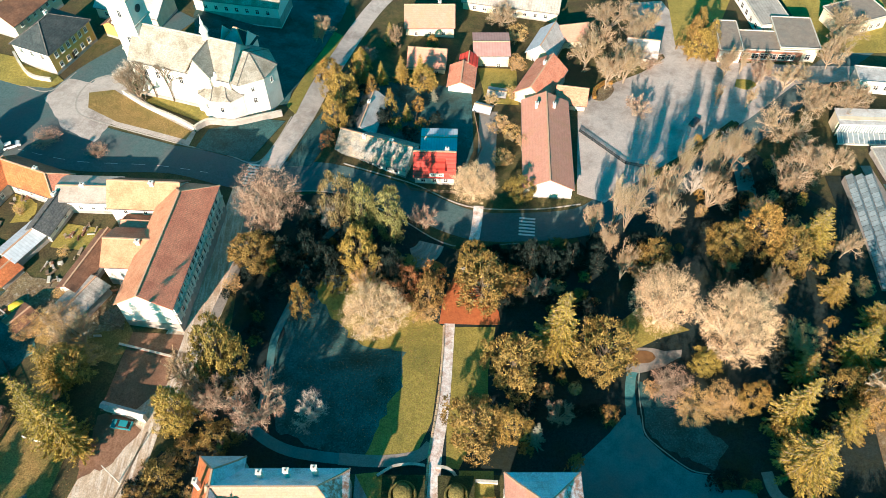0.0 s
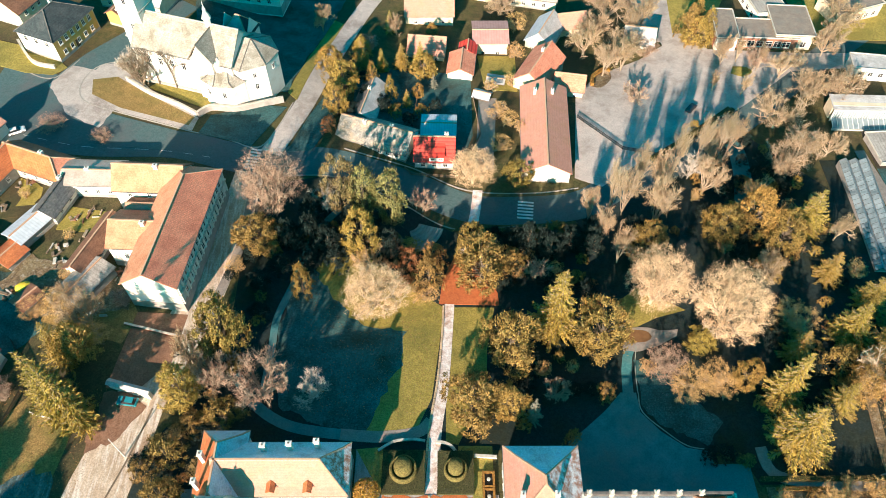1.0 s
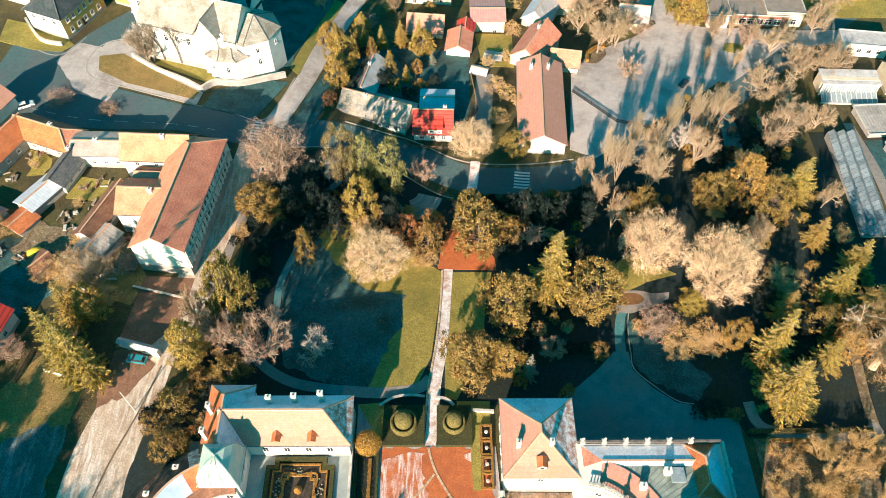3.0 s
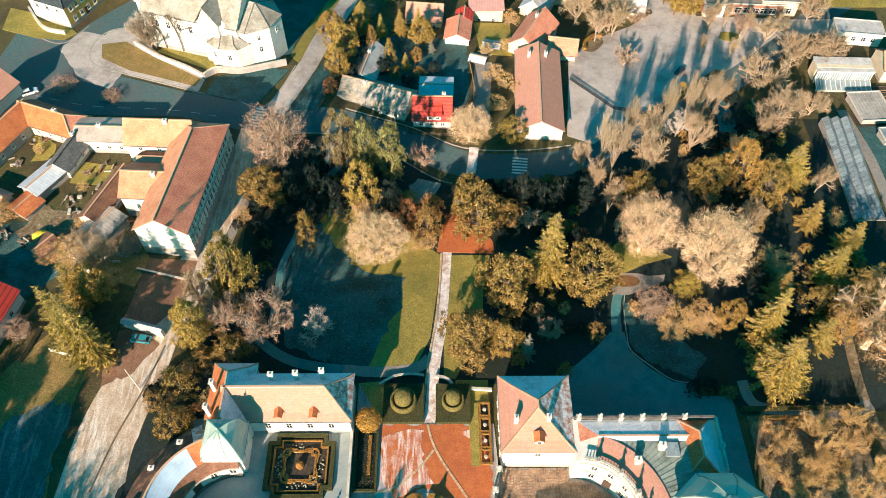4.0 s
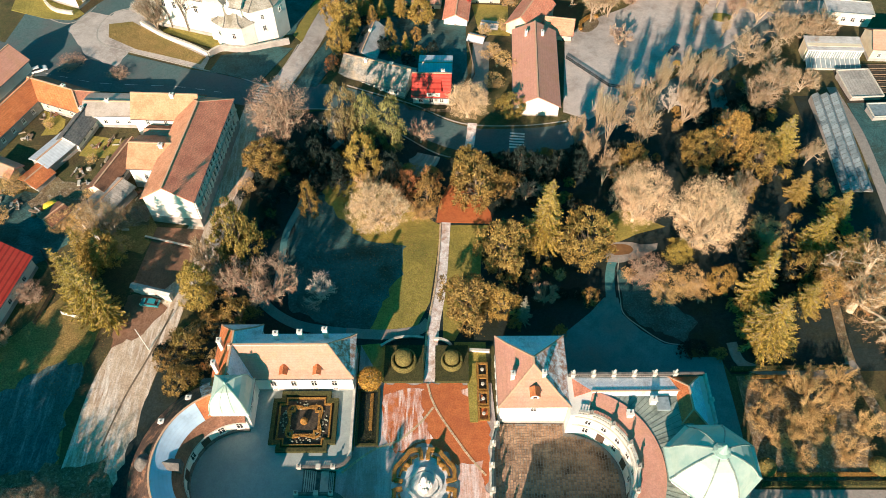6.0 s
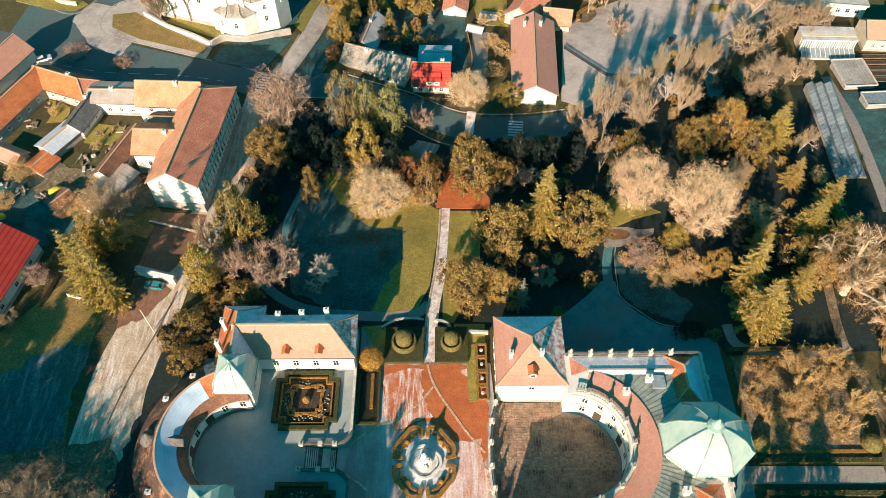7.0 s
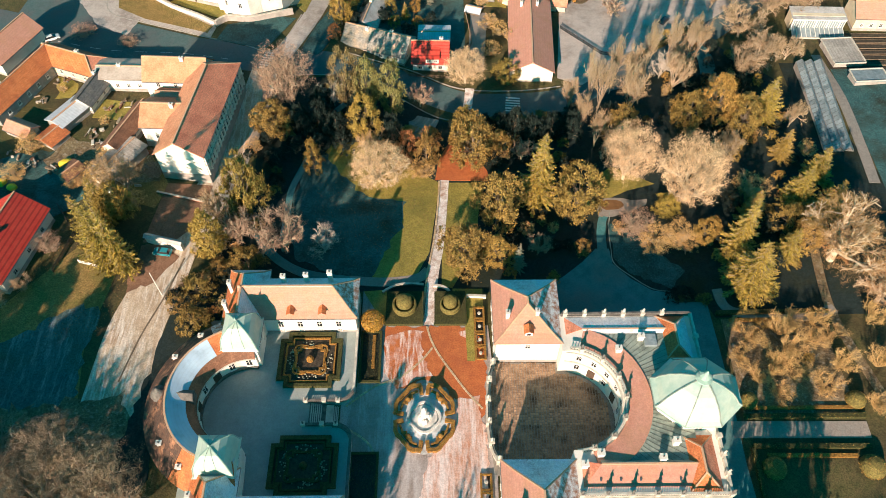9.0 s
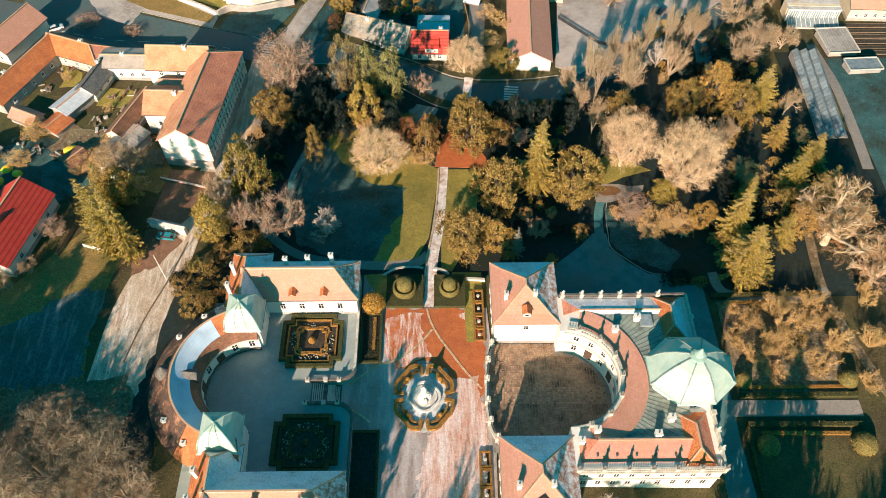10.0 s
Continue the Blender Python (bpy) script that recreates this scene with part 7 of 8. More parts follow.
def bare_tree(rnd, twigs, bark, twig, form="round", low=0.15, fine=1.0, wild=1.0, stout=1.0, shell=0.0, droop=0.0):
    """Leafless tree, 12 m high with a crown 12 m across: limbs, branches and sprays of twigs with gaps and an uneven outline."""
    V, F, TV, TF = [], [], [], []
    top = Vector((rnd.uniform(-0.3, 0.3), rnd.uniform(-0.3, 0.3), 12 * low))
    tube(V, F, Vector((0, 0, -0.6)), top, 0.42 * stout, 0.3 * stout, 7)
    tall = form == "tall"
    cz = 6.2 if tall else 6.5
    lobes = [(rnd.uniform(0, 6.28), rnd.uniform(0.1, 0.26) * wild, k) for k in (2, 3, 5)]

    def inside(p):
        a = math.atan2(p.y, p.x)
        k = 1 + sum(s * math.cos(n * (a - o)) for o, s, n in lobes)
        return ((p.x ** 2 + p.y ** 2) / 36 + ((p.z - cz) / (6.0 if tall else 5.4)) ** 2) / max(0.5, k)

    ends = []

    def grow(p, d, l, r, level):
        q = p
        n = (4, 3, 3, 2)[level]
        pts = [p]
        for i in range(n):
            d2 = bend(d, 0.15 if level else 0.1, rnd, 0.14 if tall else 0.07 - droop)
            nq = q + d2 * (l / n)
            if inside(nq) > 1.05:
                nq = q + d2 * (l / n) * 0.35
            tube(V, F, q, nq, r * (1 - i / n * 0.5), r * (1 - (i + 1) / n * 0.5), 5 if level < 2 else 3)
            q, d = nq, d2
            pts.append(q)
            if level >= 2 or (level == 1 and i == n - 1):
                ends.append((q, d))
        if level < 3:
            for j in range((5, 5, 4)[level]):
                s = pts[min(n, 1 + int(rnd.uniform(0.25, 1.0) * n))]
                grow(s, bend(d, 0.62 if level else 0.5, rnd, 0.1 - droop), l * rnd.uniform(0.4, 0.66), r * 0.55, level + 1)

    limbs = 8 if not tall else 6
    for i in range(limbs):
        a = 2 * math.pi * (i + rnd.uniform(-0.3, 0.3)) / limbs
        tilt = rnd.uniform(0.3, 1.15) if not tall else rnd.uniform(0.08, 0.55)
        d = Vector((math.cos(a) * math.sin(tilt), math.sin(a) * math.sin(tilt), math.cos(tilt)))
        grow(top - Vector((0, 0, rnd.uniform(0, 0.8))), d, rnd.uniform(3.8, 5.0) * (1.25 if tall else 1.0), 0.3 * stout, 0)
    # twigs stand in narrow sprays at the ends of the branches
    per = max(2, round(twigs / len(ends)))
    for p, d in ends:
        if rnd.random() < 0.12:
            continue
        for _ in range(per):
            o = p + Vector((rnd.gauss(0, 0.16), rnd.gauss(0, 0.16), rnd.gauss(0, 0.16)))
            e = o + bend(d, 0.7, rnd, 0.1 - droop) * rnd.uniform(0.2, 0.72)
            if inside(e) < 1.0 + rnd.uniform(-0.1, 0.16):
                blade(TV, TF, o, e, rnd.uniform(0.045, 0.09) * fine, rnd)
    # outer sprays close the rounded crown, clump beside clump
    tufts = int(twigs * shell / 16)
    for _ in range(tufts):
        n = Vector((rnd.gauss(0, 1), rnd.gauss(0, 1), rnd.gauss(0.3, 1)))
        n.normalize()
        a = math.atan2(n.y, n.x)
        k = math.sqrt(max(0.5, 1 + sum(q * math.cos(c * (a - o)) for o, q, c in lobes))) * (1 + 0.07 * math.sin(9 * a + 7 * n.z))
        c = Vector((n.x * 6, n.y * 6, n.z * 5.4)) * k * rnd.uniform(0.62, 0.95) + Vector((0, 0, cz))
        for _ in range(16):
            o = c + Vector((rnd.gauss(0, 0.26), rnd.gauss(0, 0.26), rnd.gauss(0, 0.26)))
            blade(TV, TF, o, o + bend(n * 0.5, 0.8, rnd, 0.2) * rnd.uniform(0.2, 0.5), rnd.uniform(0.045, 0.09) * fine, rnd)
    return (to_mesh("trunk", V, F, bark), to_mesh("crown", TV, TF, twig), 12.0, 6.0)


def spray(V, F, p, d, l, w, rnd, face=None):
    """One pointed spray of leaves or needles from p along d; face: the way its flat side looks."""
    s = d.cross(face if face is not None else Vector((rnd.gauss(0, 1), rnd.gauss(0, 1), rnd.gauss(0, 1))))
    if s.length < 1e-4:
        return
    s.normalize()
    s *= w / 2
    m = p + d * (l * 0.45)
    k = len(V)
    V.extend((p, m - s, p + d * l, m + s))
    F.append((k, k + 1, k + 2, k + 3))


def leafy_tree(rnd, clumps, mat, per=48, size=0.46, shape="round", bark="bark_dark", rise=0.5, rad=(0.45, 0.8)):
    """Evergreen, 10 m high with a crown 10 m across: clumps of upright sprays that stand apart on the limbs."""
    V, F, TV, TF = [], [], [], []
    tube(V, F, Vector((0, 0, -0.6)), Vector((0.1, 0, 6.5)), 0.36, 0.12, 6)
    lobes = [(rnd.uniform(0, 6.28), rnd.uniform(0.08, 0.2), k) for k in (2, 3, 5)]
    tops = [(rnd.uniform(0, 6.28), rnd.uniform(1.0, 3.0), rnd.uniform(0.8, 1.6)) for _ in range(4)]
    for i in range(clumps):
        a = rnd.uniform(0, 2 * math.pi)
        k = 1 + sum(s * math.cos(n * (a - o)) for o, s, n in lobes)
        if shape == "cone":
            z = 0.7 + 9.0 * rnd.random() ** 1.25
            rr = 4.6 * (1 - z / 10.4) ** 0.8 * rnd.uniform(0.55, 1.05) * k
            n = Vector((math.cos(a), math.sin(a), 0.35))
        elif shape == "shrub":
            t = rnd.uniform(0.05, 1.0)
            z = 0.8 + 6.6 * t
            rr = 4.4 * math.sqrt(max(0.0, 1 - t * t)) * rnd.uniform(0.5, 1.05) * k
            n = Vector((math.cos(a) * rr / 4, math.sin(a) * rr / 4, 0.3 + t))
        else:
            t = rnd.uniform(-0.85, 0.98)
            z = 5.4 + t * 4.0
            rr = 4.4 * math.sqrt(max(0.02, 1 - t * t)) * rnd.uniform(0.6, 1.05) * k
            n = Vector((math.cos(a) * rr / 4, math.sin(a) * rr / 4, 0.25 + t))
        c = Vector((math.cos(a) * rr, math.sin(a) * rr, z))
        if shape == "round":
            for ta, tr, th in tops:
                dx, dy = c.x - tr * math.cos(ta), c.y - tr * math.sin(ta)
                c.z += th * math.exp(-(dx * dx + dy * dy) / 2.0) * max(0.0, t)
        n.normalize()
        g = rnd.uniform(*rad)
        if i % 3 == 0:
            tube(V, F, Vector((0.05, 0, max(0.4, z * 0.55))), c - n * 0.6, 0.09, 0.025, 3)
        for _ in range(per):
            o = Vector((rnd.gauss(0, 0.5), rnd.gauss(0, 0.5), rnd.gauss(0, 0.5)))
            if o.dot(n) < -0.25:
                o = o - n * (2 * o.dot(n))
            d = bend(n * 0.25 + Vector((0, 0, rise)), 0.5, rnd)
            spray(TV, TF, c + o * g, d, size * rnd.uniform(0.6, 1.3), size * rnd.uniform(0.3, 0.5), rnd, bend(n + o * 0.8, 0.4, rnd))
    return (to_mesh("trunk", V, F, bark), to_mesh("crown", TV, TF, mat), 10.0, 5.0)


def fir_tree(rnd, mat, whorls=24, boughs=9, drop=0.25, slim=1.0, bark="bark"):
    """Conifer, 14 m high with a spread of 10 m: whorls of arching boughs, each with hanging side sprays, gaps between them."""
    V, F, TV, TF = [], [], [], []
    tube(V, F, Vector((0, 0, -0.6)), Vector((0, 0, 13.9)), 0.32, 0.03, 6)
    for k in range(whorls):
        z = 0.9 + 12.7 * (k / (whorls - 1)) ** 0.95
        R = 5.0 * (1 - (z - 0.8) / 13.7) ** 0.85 * slim
        nb = max(4, int(boughs * (0.45 + 0.6 * (1 - k / whorls))))
        for j in range(nb):
            a = 2 * math.pi * (j + rnd.uniform(-0.35, 0.35)) / nb + k * 0.7
            r = R * rnd.uniform(0.55, 1.12)
            out = Vector((math.cos(a), math.sin(a), 0))
            side = Vector((-math.sin(a), math.cos(a), 0))
            fall = drop * rnd.uniform(0.6, 1.4)
            zz = z + rnd.uniform(-0.25, 0.25)
            n = max(3, int(r * 3.4))
            pts = []
            for i in range(n + 1):
                t = i / n
                pts.append(Vector((0, 0, zz)) + out * (r * t) + Vector((0, 0, r * (0.1 * t - fall * t * t * 1.3 + 0.16 * t ** 5))))
            for p, q in zip(pts[::2], pts[2::2]):
                tube(V, F, p, q, 0.05, 0.03, 3)
            for i in range(1, n + 1):
                p = pts[i]
                t = i / n
                d = (pts[i] - pts[i - 1]).normalized()
                l = min(1.0, 0.4 + r * 0.16) * (1.15 - 0.55 * t)
                for s in (-1, 1):
                    for _ in range(2):
                        e = d * rnd.uniform(0.5, 1.0) + side * (s * rnd.uniform(0.4, 1.0)) + Vector((0, 0, rnd.uniform(-0.5, 0.12)))
                        e.normalize()
                        spray(TV, TF, p - d * rnd.uniform(0, 0.3), e, l * rnd.uniform(0.6, 1.1), l * rnd.uniform(0.2, 0.32), rnd)
                spray(TV, TF, p, bend(d, 0.25, rnd, 0.15), l * 0.8, l * 0.28, rnd)
    return (to_mesh("trunk", V, F, bark), to_mesh("crown", TV, TF, mat), 14.0, 5.0)


KINDS = {
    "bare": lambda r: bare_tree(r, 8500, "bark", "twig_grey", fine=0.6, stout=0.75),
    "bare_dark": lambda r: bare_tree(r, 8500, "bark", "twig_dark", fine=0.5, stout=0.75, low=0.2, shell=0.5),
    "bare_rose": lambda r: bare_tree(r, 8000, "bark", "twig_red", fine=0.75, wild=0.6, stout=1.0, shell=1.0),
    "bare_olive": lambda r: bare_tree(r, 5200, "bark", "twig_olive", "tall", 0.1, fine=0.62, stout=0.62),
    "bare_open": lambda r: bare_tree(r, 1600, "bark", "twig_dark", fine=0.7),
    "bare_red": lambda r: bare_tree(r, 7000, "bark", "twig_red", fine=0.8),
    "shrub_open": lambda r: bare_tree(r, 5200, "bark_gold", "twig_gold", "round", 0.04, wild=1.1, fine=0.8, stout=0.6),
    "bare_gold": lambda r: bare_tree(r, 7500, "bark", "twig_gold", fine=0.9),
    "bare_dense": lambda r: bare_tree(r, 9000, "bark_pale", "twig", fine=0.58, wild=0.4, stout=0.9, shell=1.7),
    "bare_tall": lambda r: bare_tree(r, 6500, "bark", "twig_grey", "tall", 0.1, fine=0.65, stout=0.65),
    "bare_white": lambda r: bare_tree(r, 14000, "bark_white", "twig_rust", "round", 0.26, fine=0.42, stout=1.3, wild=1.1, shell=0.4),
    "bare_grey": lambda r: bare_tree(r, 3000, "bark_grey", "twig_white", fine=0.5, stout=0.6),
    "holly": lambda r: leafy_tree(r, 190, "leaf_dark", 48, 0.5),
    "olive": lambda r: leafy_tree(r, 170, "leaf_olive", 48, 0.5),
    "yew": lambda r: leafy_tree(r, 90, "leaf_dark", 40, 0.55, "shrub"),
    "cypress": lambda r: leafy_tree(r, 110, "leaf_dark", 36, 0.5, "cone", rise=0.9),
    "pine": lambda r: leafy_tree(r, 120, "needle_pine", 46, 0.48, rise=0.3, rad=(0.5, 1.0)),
    # Thicket for shaded gaps, its leaves coloured as deep shade.
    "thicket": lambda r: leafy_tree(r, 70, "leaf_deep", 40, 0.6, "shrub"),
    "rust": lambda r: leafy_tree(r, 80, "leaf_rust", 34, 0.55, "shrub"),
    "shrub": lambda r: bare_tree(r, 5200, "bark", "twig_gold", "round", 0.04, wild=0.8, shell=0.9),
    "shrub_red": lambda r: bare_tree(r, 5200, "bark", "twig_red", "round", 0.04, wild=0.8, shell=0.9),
    "fir": lambda r: fir_tree(r, "needle", 28, 10),
    "fir_wide": lambda r: fir_tree(r, "needle", 26, 11, 0.16, 1.0),
    "silver": lambda r: fir_tree(r, "needle_silver", 18, 8, 0.2, 0.85),
}
TREE_WORDS = {
    "bare": "leafless tree with a fine tan crown", "bare_dark": "large leafless tree with dark grey-brown branches", "bare_rose": "large round leafless tree with dense reddish twigs", "bare_olive": "tall slim leafless tree with grey-olive twigs", "bare_open": "old leafless tree with dark open limbs", "bare_red": "leafless tree with reddish-brown twigs", "bare_gold": "leafless tree with golden-brown twigs",
    "bare_dense": "large round leafless tree with a dense tan crown", "bare_tall": "tall upright leafless tree with tan twigs", "bare_white": "large leafless tree with pale smooth branches",
    "bare_grey": "small open leafless tree with grey branches", "holly": "broad dark evergreen tree with dense leaves", "olive": "golden-olive evergreen tree in leaf", "yew": "dark spreading evergreen yew bush",
    "thicket": "evergreen thicket coloured near-black for shade", "cypress": "slim dark green cypress", "pine": "bluish-green pine with a loose crown", "rust": "bush with rust-brown dead leaves", "shrub": "golden-brown leafless shrub with fine twigs",
    "shrub_open": "loose leafless shrub with golden twigs and open branches", "shrub_red": "pinkish-brown leafless shrub with fine twigs", "fir": "golden-green fir with drooping boughs", "fir_wide": "broad golden conifer with layered boughs", "silver": "silvery blue spruce tree",
}
PROTO = {}
VARIANTS = {"shrub_open": 4, "bare": 4, "bare_red": 2, "bare_gold": 2, "bare_tall": 2, "shrub": 3, "pine": 2, "holly": 2, "fir": 2, "bare_dense": 3, "olive": 3, "bare_dark": 3, "bare_white": 2, "fir_wide": 2, "yew": 2, "thicket": 2, "cypress": 2, "bare_olive": 2, "bare_grey": 2}
tree_rnd = random.Random(21)


def tree(kind, x, y, h, r, lift=0.0):
    v = tree_rnd.randrange(VARIANTS.get(kind, 1))
    turn = tree_rnd.uniform(0, 360)
    shrub = kind in ("shrub", "shrub_open", "shrub_red", "rust", "yew", "thicket")
    key = (kind, v)
    m = pose(x, y, ground(x, y) + lift, 0, 0, turn)
    if key not in PROTO:
        trunk, crown, H, R = KINDS[kind](random.Random(len(PROTO) * 7 + 3))
        ob = new("shrub" if shrub else "tree")
        tagged(ob, TREE_WORDS[kind], "shrub" if shrub else "tree", "park trees")
        for nm, me in (("trunk", trunk), ("crown", crown)):
            p = new(nm, me)
            p.parent = ob
        ob.matrix_basis = m @ Matrix.Diagonal((r / R, r / R, h / H, 1))
        PROTO[key] = (ob, H, R, (r / R, r / R, h / H))
        return ob
    ob, H, R, s = PROTO[key]
    return copy_thing(ob, m @ Matrix.Diagonal((r / R / s[0], r / R / s[1], h / H / s[2], 1)))


def plant(rows):
    for row in rows:
        tree(*row)


# by the church and the northern gardens
plant([("bare", -35.8, 179.6, 10, 4.9), ("bare_open", -79.4, 147.5, 14, 5.5), ("bare_grey", -84, 152.5, 11, 4.5), ("fir", -11.6, 163, 9, 2.8), ("olive", -5.3, 158.7, 8, 3.9), ("silver", -2.5, 154.9, 5, 1.7), ("fir", -17, 161, 8, 2.3),
       ("olive", -26.5, 148.4, 10, 4.8), ("olive", -27.7, 140, 9, 3.6), ("rust", -29.3, 133.5, 6, 2.8), ("shrub_red", -99.5, 132.6, 2.6, 4.2), ("shrub_red", -85.6, 128.4, 2.2, 3.2), ("bare_dense", 7.6, 119.4, 11, 6), ("holly", 19, 119.1, 7, 3.8)])
plant([("bare", 18.4, 193.3, 9, 6.1), ("bare", 120.2, 185.9, 12, 8.4), ("bare", 51.1, 167.6, 13, 8.8), ("bare_red", 52.8, 150.1, 7, 4.2), ("bare", 51.5, 191, 12, 9.4), ("olive", 75.1, 175.8, 8, 4.8), ("cypress", 76, 183.3, 12, 3.8),
       ("bare", 96.6, 161.2, 11, 6.3), ("bare_red", 89.8, 164.3, 10, 4.8), ("bare_tall", 80.8, 166.7, 10, 4.8), ("bare", 109.3, 151.9, 11, 6.9), ("bare", 100.1, 151.9, 11, 6.1), ("shrub", 22.5, 186, 5, 4)])
# street side of the park
plant([("bare_rose", -39.8, 108.0, 18, 7.8), ("bare_grey", -27.6, 108, 11, 4.9), ("pine", -24.2, 108.6, 17, 4.4), ("pine", -18.4, 107.6, 16, 3.8), ("pine", -12.4, 106, 17, 4.4), ("thicket", -30.5, 106, 10, 3.6),
       ("thicket", -21, 104, 11, 3.6), ("bare_red", -4.8, 110, 9, 3.7), ("holly", -42.1, 96.4, 9, 5.0), ("cypress", -30.6, 84.8, 11, 3.2), ("olive", -18.6, 97, 13, 5), ("bare_gold", -16.6, 91, 11, 4.6)])
# The thickets here are added to deepen and cast shade.
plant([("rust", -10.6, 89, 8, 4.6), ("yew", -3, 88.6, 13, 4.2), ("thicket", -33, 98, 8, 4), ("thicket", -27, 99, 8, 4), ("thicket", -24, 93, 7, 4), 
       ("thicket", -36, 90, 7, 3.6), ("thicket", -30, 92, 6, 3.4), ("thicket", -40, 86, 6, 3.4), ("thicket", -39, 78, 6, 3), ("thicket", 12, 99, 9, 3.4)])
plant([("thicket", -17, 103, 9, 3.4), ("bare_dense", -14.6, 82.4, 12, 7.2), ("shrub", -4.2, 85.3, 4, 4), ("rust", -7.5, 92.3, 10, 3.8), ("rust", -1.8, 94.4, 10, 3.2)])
plant([("holly", 8.7, 89.0, 14, 6.5), ("bare_red", 21.3, 90.7, 8, 3.7), ("fir_wide", 23.8, 77.3, 22, 5.9), ("fir", 24.1, 76.2, 24, 5.1), ("holly", 13.8, 68.7, 15.5, 6), ("holly", 32.9, 72.3, 15.5, 6.4),
       ("holly", 5.8, 56.6, 11, 6.2), ("olive", 13.1, 57.1, 8, 4.1), ("silver", 17.8, 55.4, 10, 2.6), ("bare_red", 23.1, 60.6, 7, 3.3), ("yew", 33.4, 61.6, 4, 2.5), ("rust", 25.0, 50.6, 8, 1.9)])
plant([("rust", 15.9, 53.9, 3, 1.9), ("holly", 7.0, 95.5, 11, 4.2), ("thicket", 18, 99, 9, 4), ("thicket", 24.5, 98, 9, 4.2), ("thicket", 31, 99, 9, 4), ("yew", 20.3, 102, 6, 3.2),
       ("yew", 27, 102.6, 6, 3.2), ("yew", 15.5, 93, 9, 4)])
# the eastern park
plant([("bare_tall", 37.6, 101, 14, 4.4), ("bare_tall", 40.5, 95.0, 13, 4.2), ("bare_tall", 50.4, 105.5, 20, 6.2), ("bare_olive", 43.4, 109, 16, 5), ("bare_dense", 46.4, 83.8, 18, 7.6), ("bare_dense", 60.2, 77.3, 20, 8.4),
       ("shrub_red", 46.4, 67.4, 6.5, 5), ("shrub", 42.8, 67.2, 3.4, 2), ("olive", 54.8, 72.7, 5, 3.5), ("shrub", 50.5, 62.6, 6, 4.8), ("shrub", 56.2, 63.4, 6, 4.8), ("rust", 64.1, 58.4, 3, 1.7)])
plant([("holly", 65, 101.5, 11, 4.8), ("olive", 72.6, 103, 13, 5.2), ("holly", 78.6, 98.6, 11, 5), ("fir_wide", 85.8, 103.7, 15, 5.1), ("bare", 92.5, 101, 10, 3.9), ("holly", 46.8, 96.5, 11, 4.5)])
plant([("bare_grey", 61.8, 120.8, 10, 4.4), ("bare", 68.8, 125, 10, 4.2), ("bare", 89.6, 140.7, 13, 8.1), ("bare", 89.4, 125.9, 13, 8.4), ("bare", 73.6, 90.3, 10, 4.9), ("fir", 87.1, 90.1, 10, 3.7), ("shrub", 76, 77.8, 5, 5.4),
       ("bare", 100.2, 130, 10, 4.9), ("fir_wide", 85.8, 73.9, 14, 5.4), ("fir", 68.0, 60.0, 20, 4.8), ("fir", 68.3, 50.3, 17, 7), ("fir_wide", 68.8, 50, 14, 6), ("yew", 81.6, 66.9, 10, 4.5), ("bare_white", 89.2, 57.2, 17, 10.6), ("bare_white", 95.4, 45.5, 13, 6.6)])
# formal garden shrubs and the western lane
plant([("shrub_open", 72.5, 33.5, 8, 4.2), ("shrub_open", 71, 31, 6, 4.2), ("shrub_open", 66, 36.6, 6, 4.0), ("shrub_open", 77.7, 25, 6, 4.2), ("shrub_open", 78, 36, 6, 4.1), ("shrub_open", 64.9, 27.5, 4.5, 3.5), ("shrub_open", 72, 38, 9, 4.1), ("shrub_open", 82, 30, 8, 3.7)])
plant([("fir_wide", -71.6, 54.0, 20, 5.4), ("fir", -67.2, 51.6, 27, 3.4), ("fir_wide", -74.6, 57.2, 20, 4.6), ("bare", -72.9, 74.2, 12, 5.5), ("holly", -43.6, 68.7, 18, 4.9), ("bare_red", -44.6, 60.9, 14, 3.9),
       # The yew at (-42, 54) is added to shade the lawn's western side.
       ("yew", -42, 54, 8, 4.2), ("bare", -50.8, 66.1, 15, 4.0), ("olive", -50, 57.3, 12, 4.2), ("bare_red", -35.2, 59.4, 16, 7.2), ("bare_grey", -26, 59.6, 9, 5.0), ("yew", -51.5, 46.4, 7, 4.3)])
plant([("yew", -50.6, 38.5, 7, 4.1), ("yew", -38.1, 94.6, 5, 2.5), ("shrub", -79.6, 78.3, 5, 4.7), ("shrub", -99.6, 88.1, 4, 3.5), ("shrub", -85.5, 77, 4, 3.4), ("shrub_red", -86.4, 58.2, 5, 3.2)])
plant([("bare_dark", -70, 2, 12, 9), ("bare_dark", -60, 5, 12, 8.4), ("bare_dark", -55, -2, 12, 7.4), ("bare_dark", -81, 8, 11, 9), ("bare_dark", -91, 11, 11, 8.5), ("bare_dark", -77, -4, 13, 9),
       ("bare_dark", -64, -6, 13, 8), ("bare_dark", -71.5, 11, 10, 7.6), ("bare_dark", -87.5, 2, 12, 8), ("bare_dark", -98, 3, 12, 8), ("bare", -92.5, 43.5, 6, 3.4), ("bare_red", -96, 47.4, 5, 3.0), ("bare", -88.4, 47.8, 5, 2.6), ("shrub", -92.6, 51.6, 4, 2.4)])
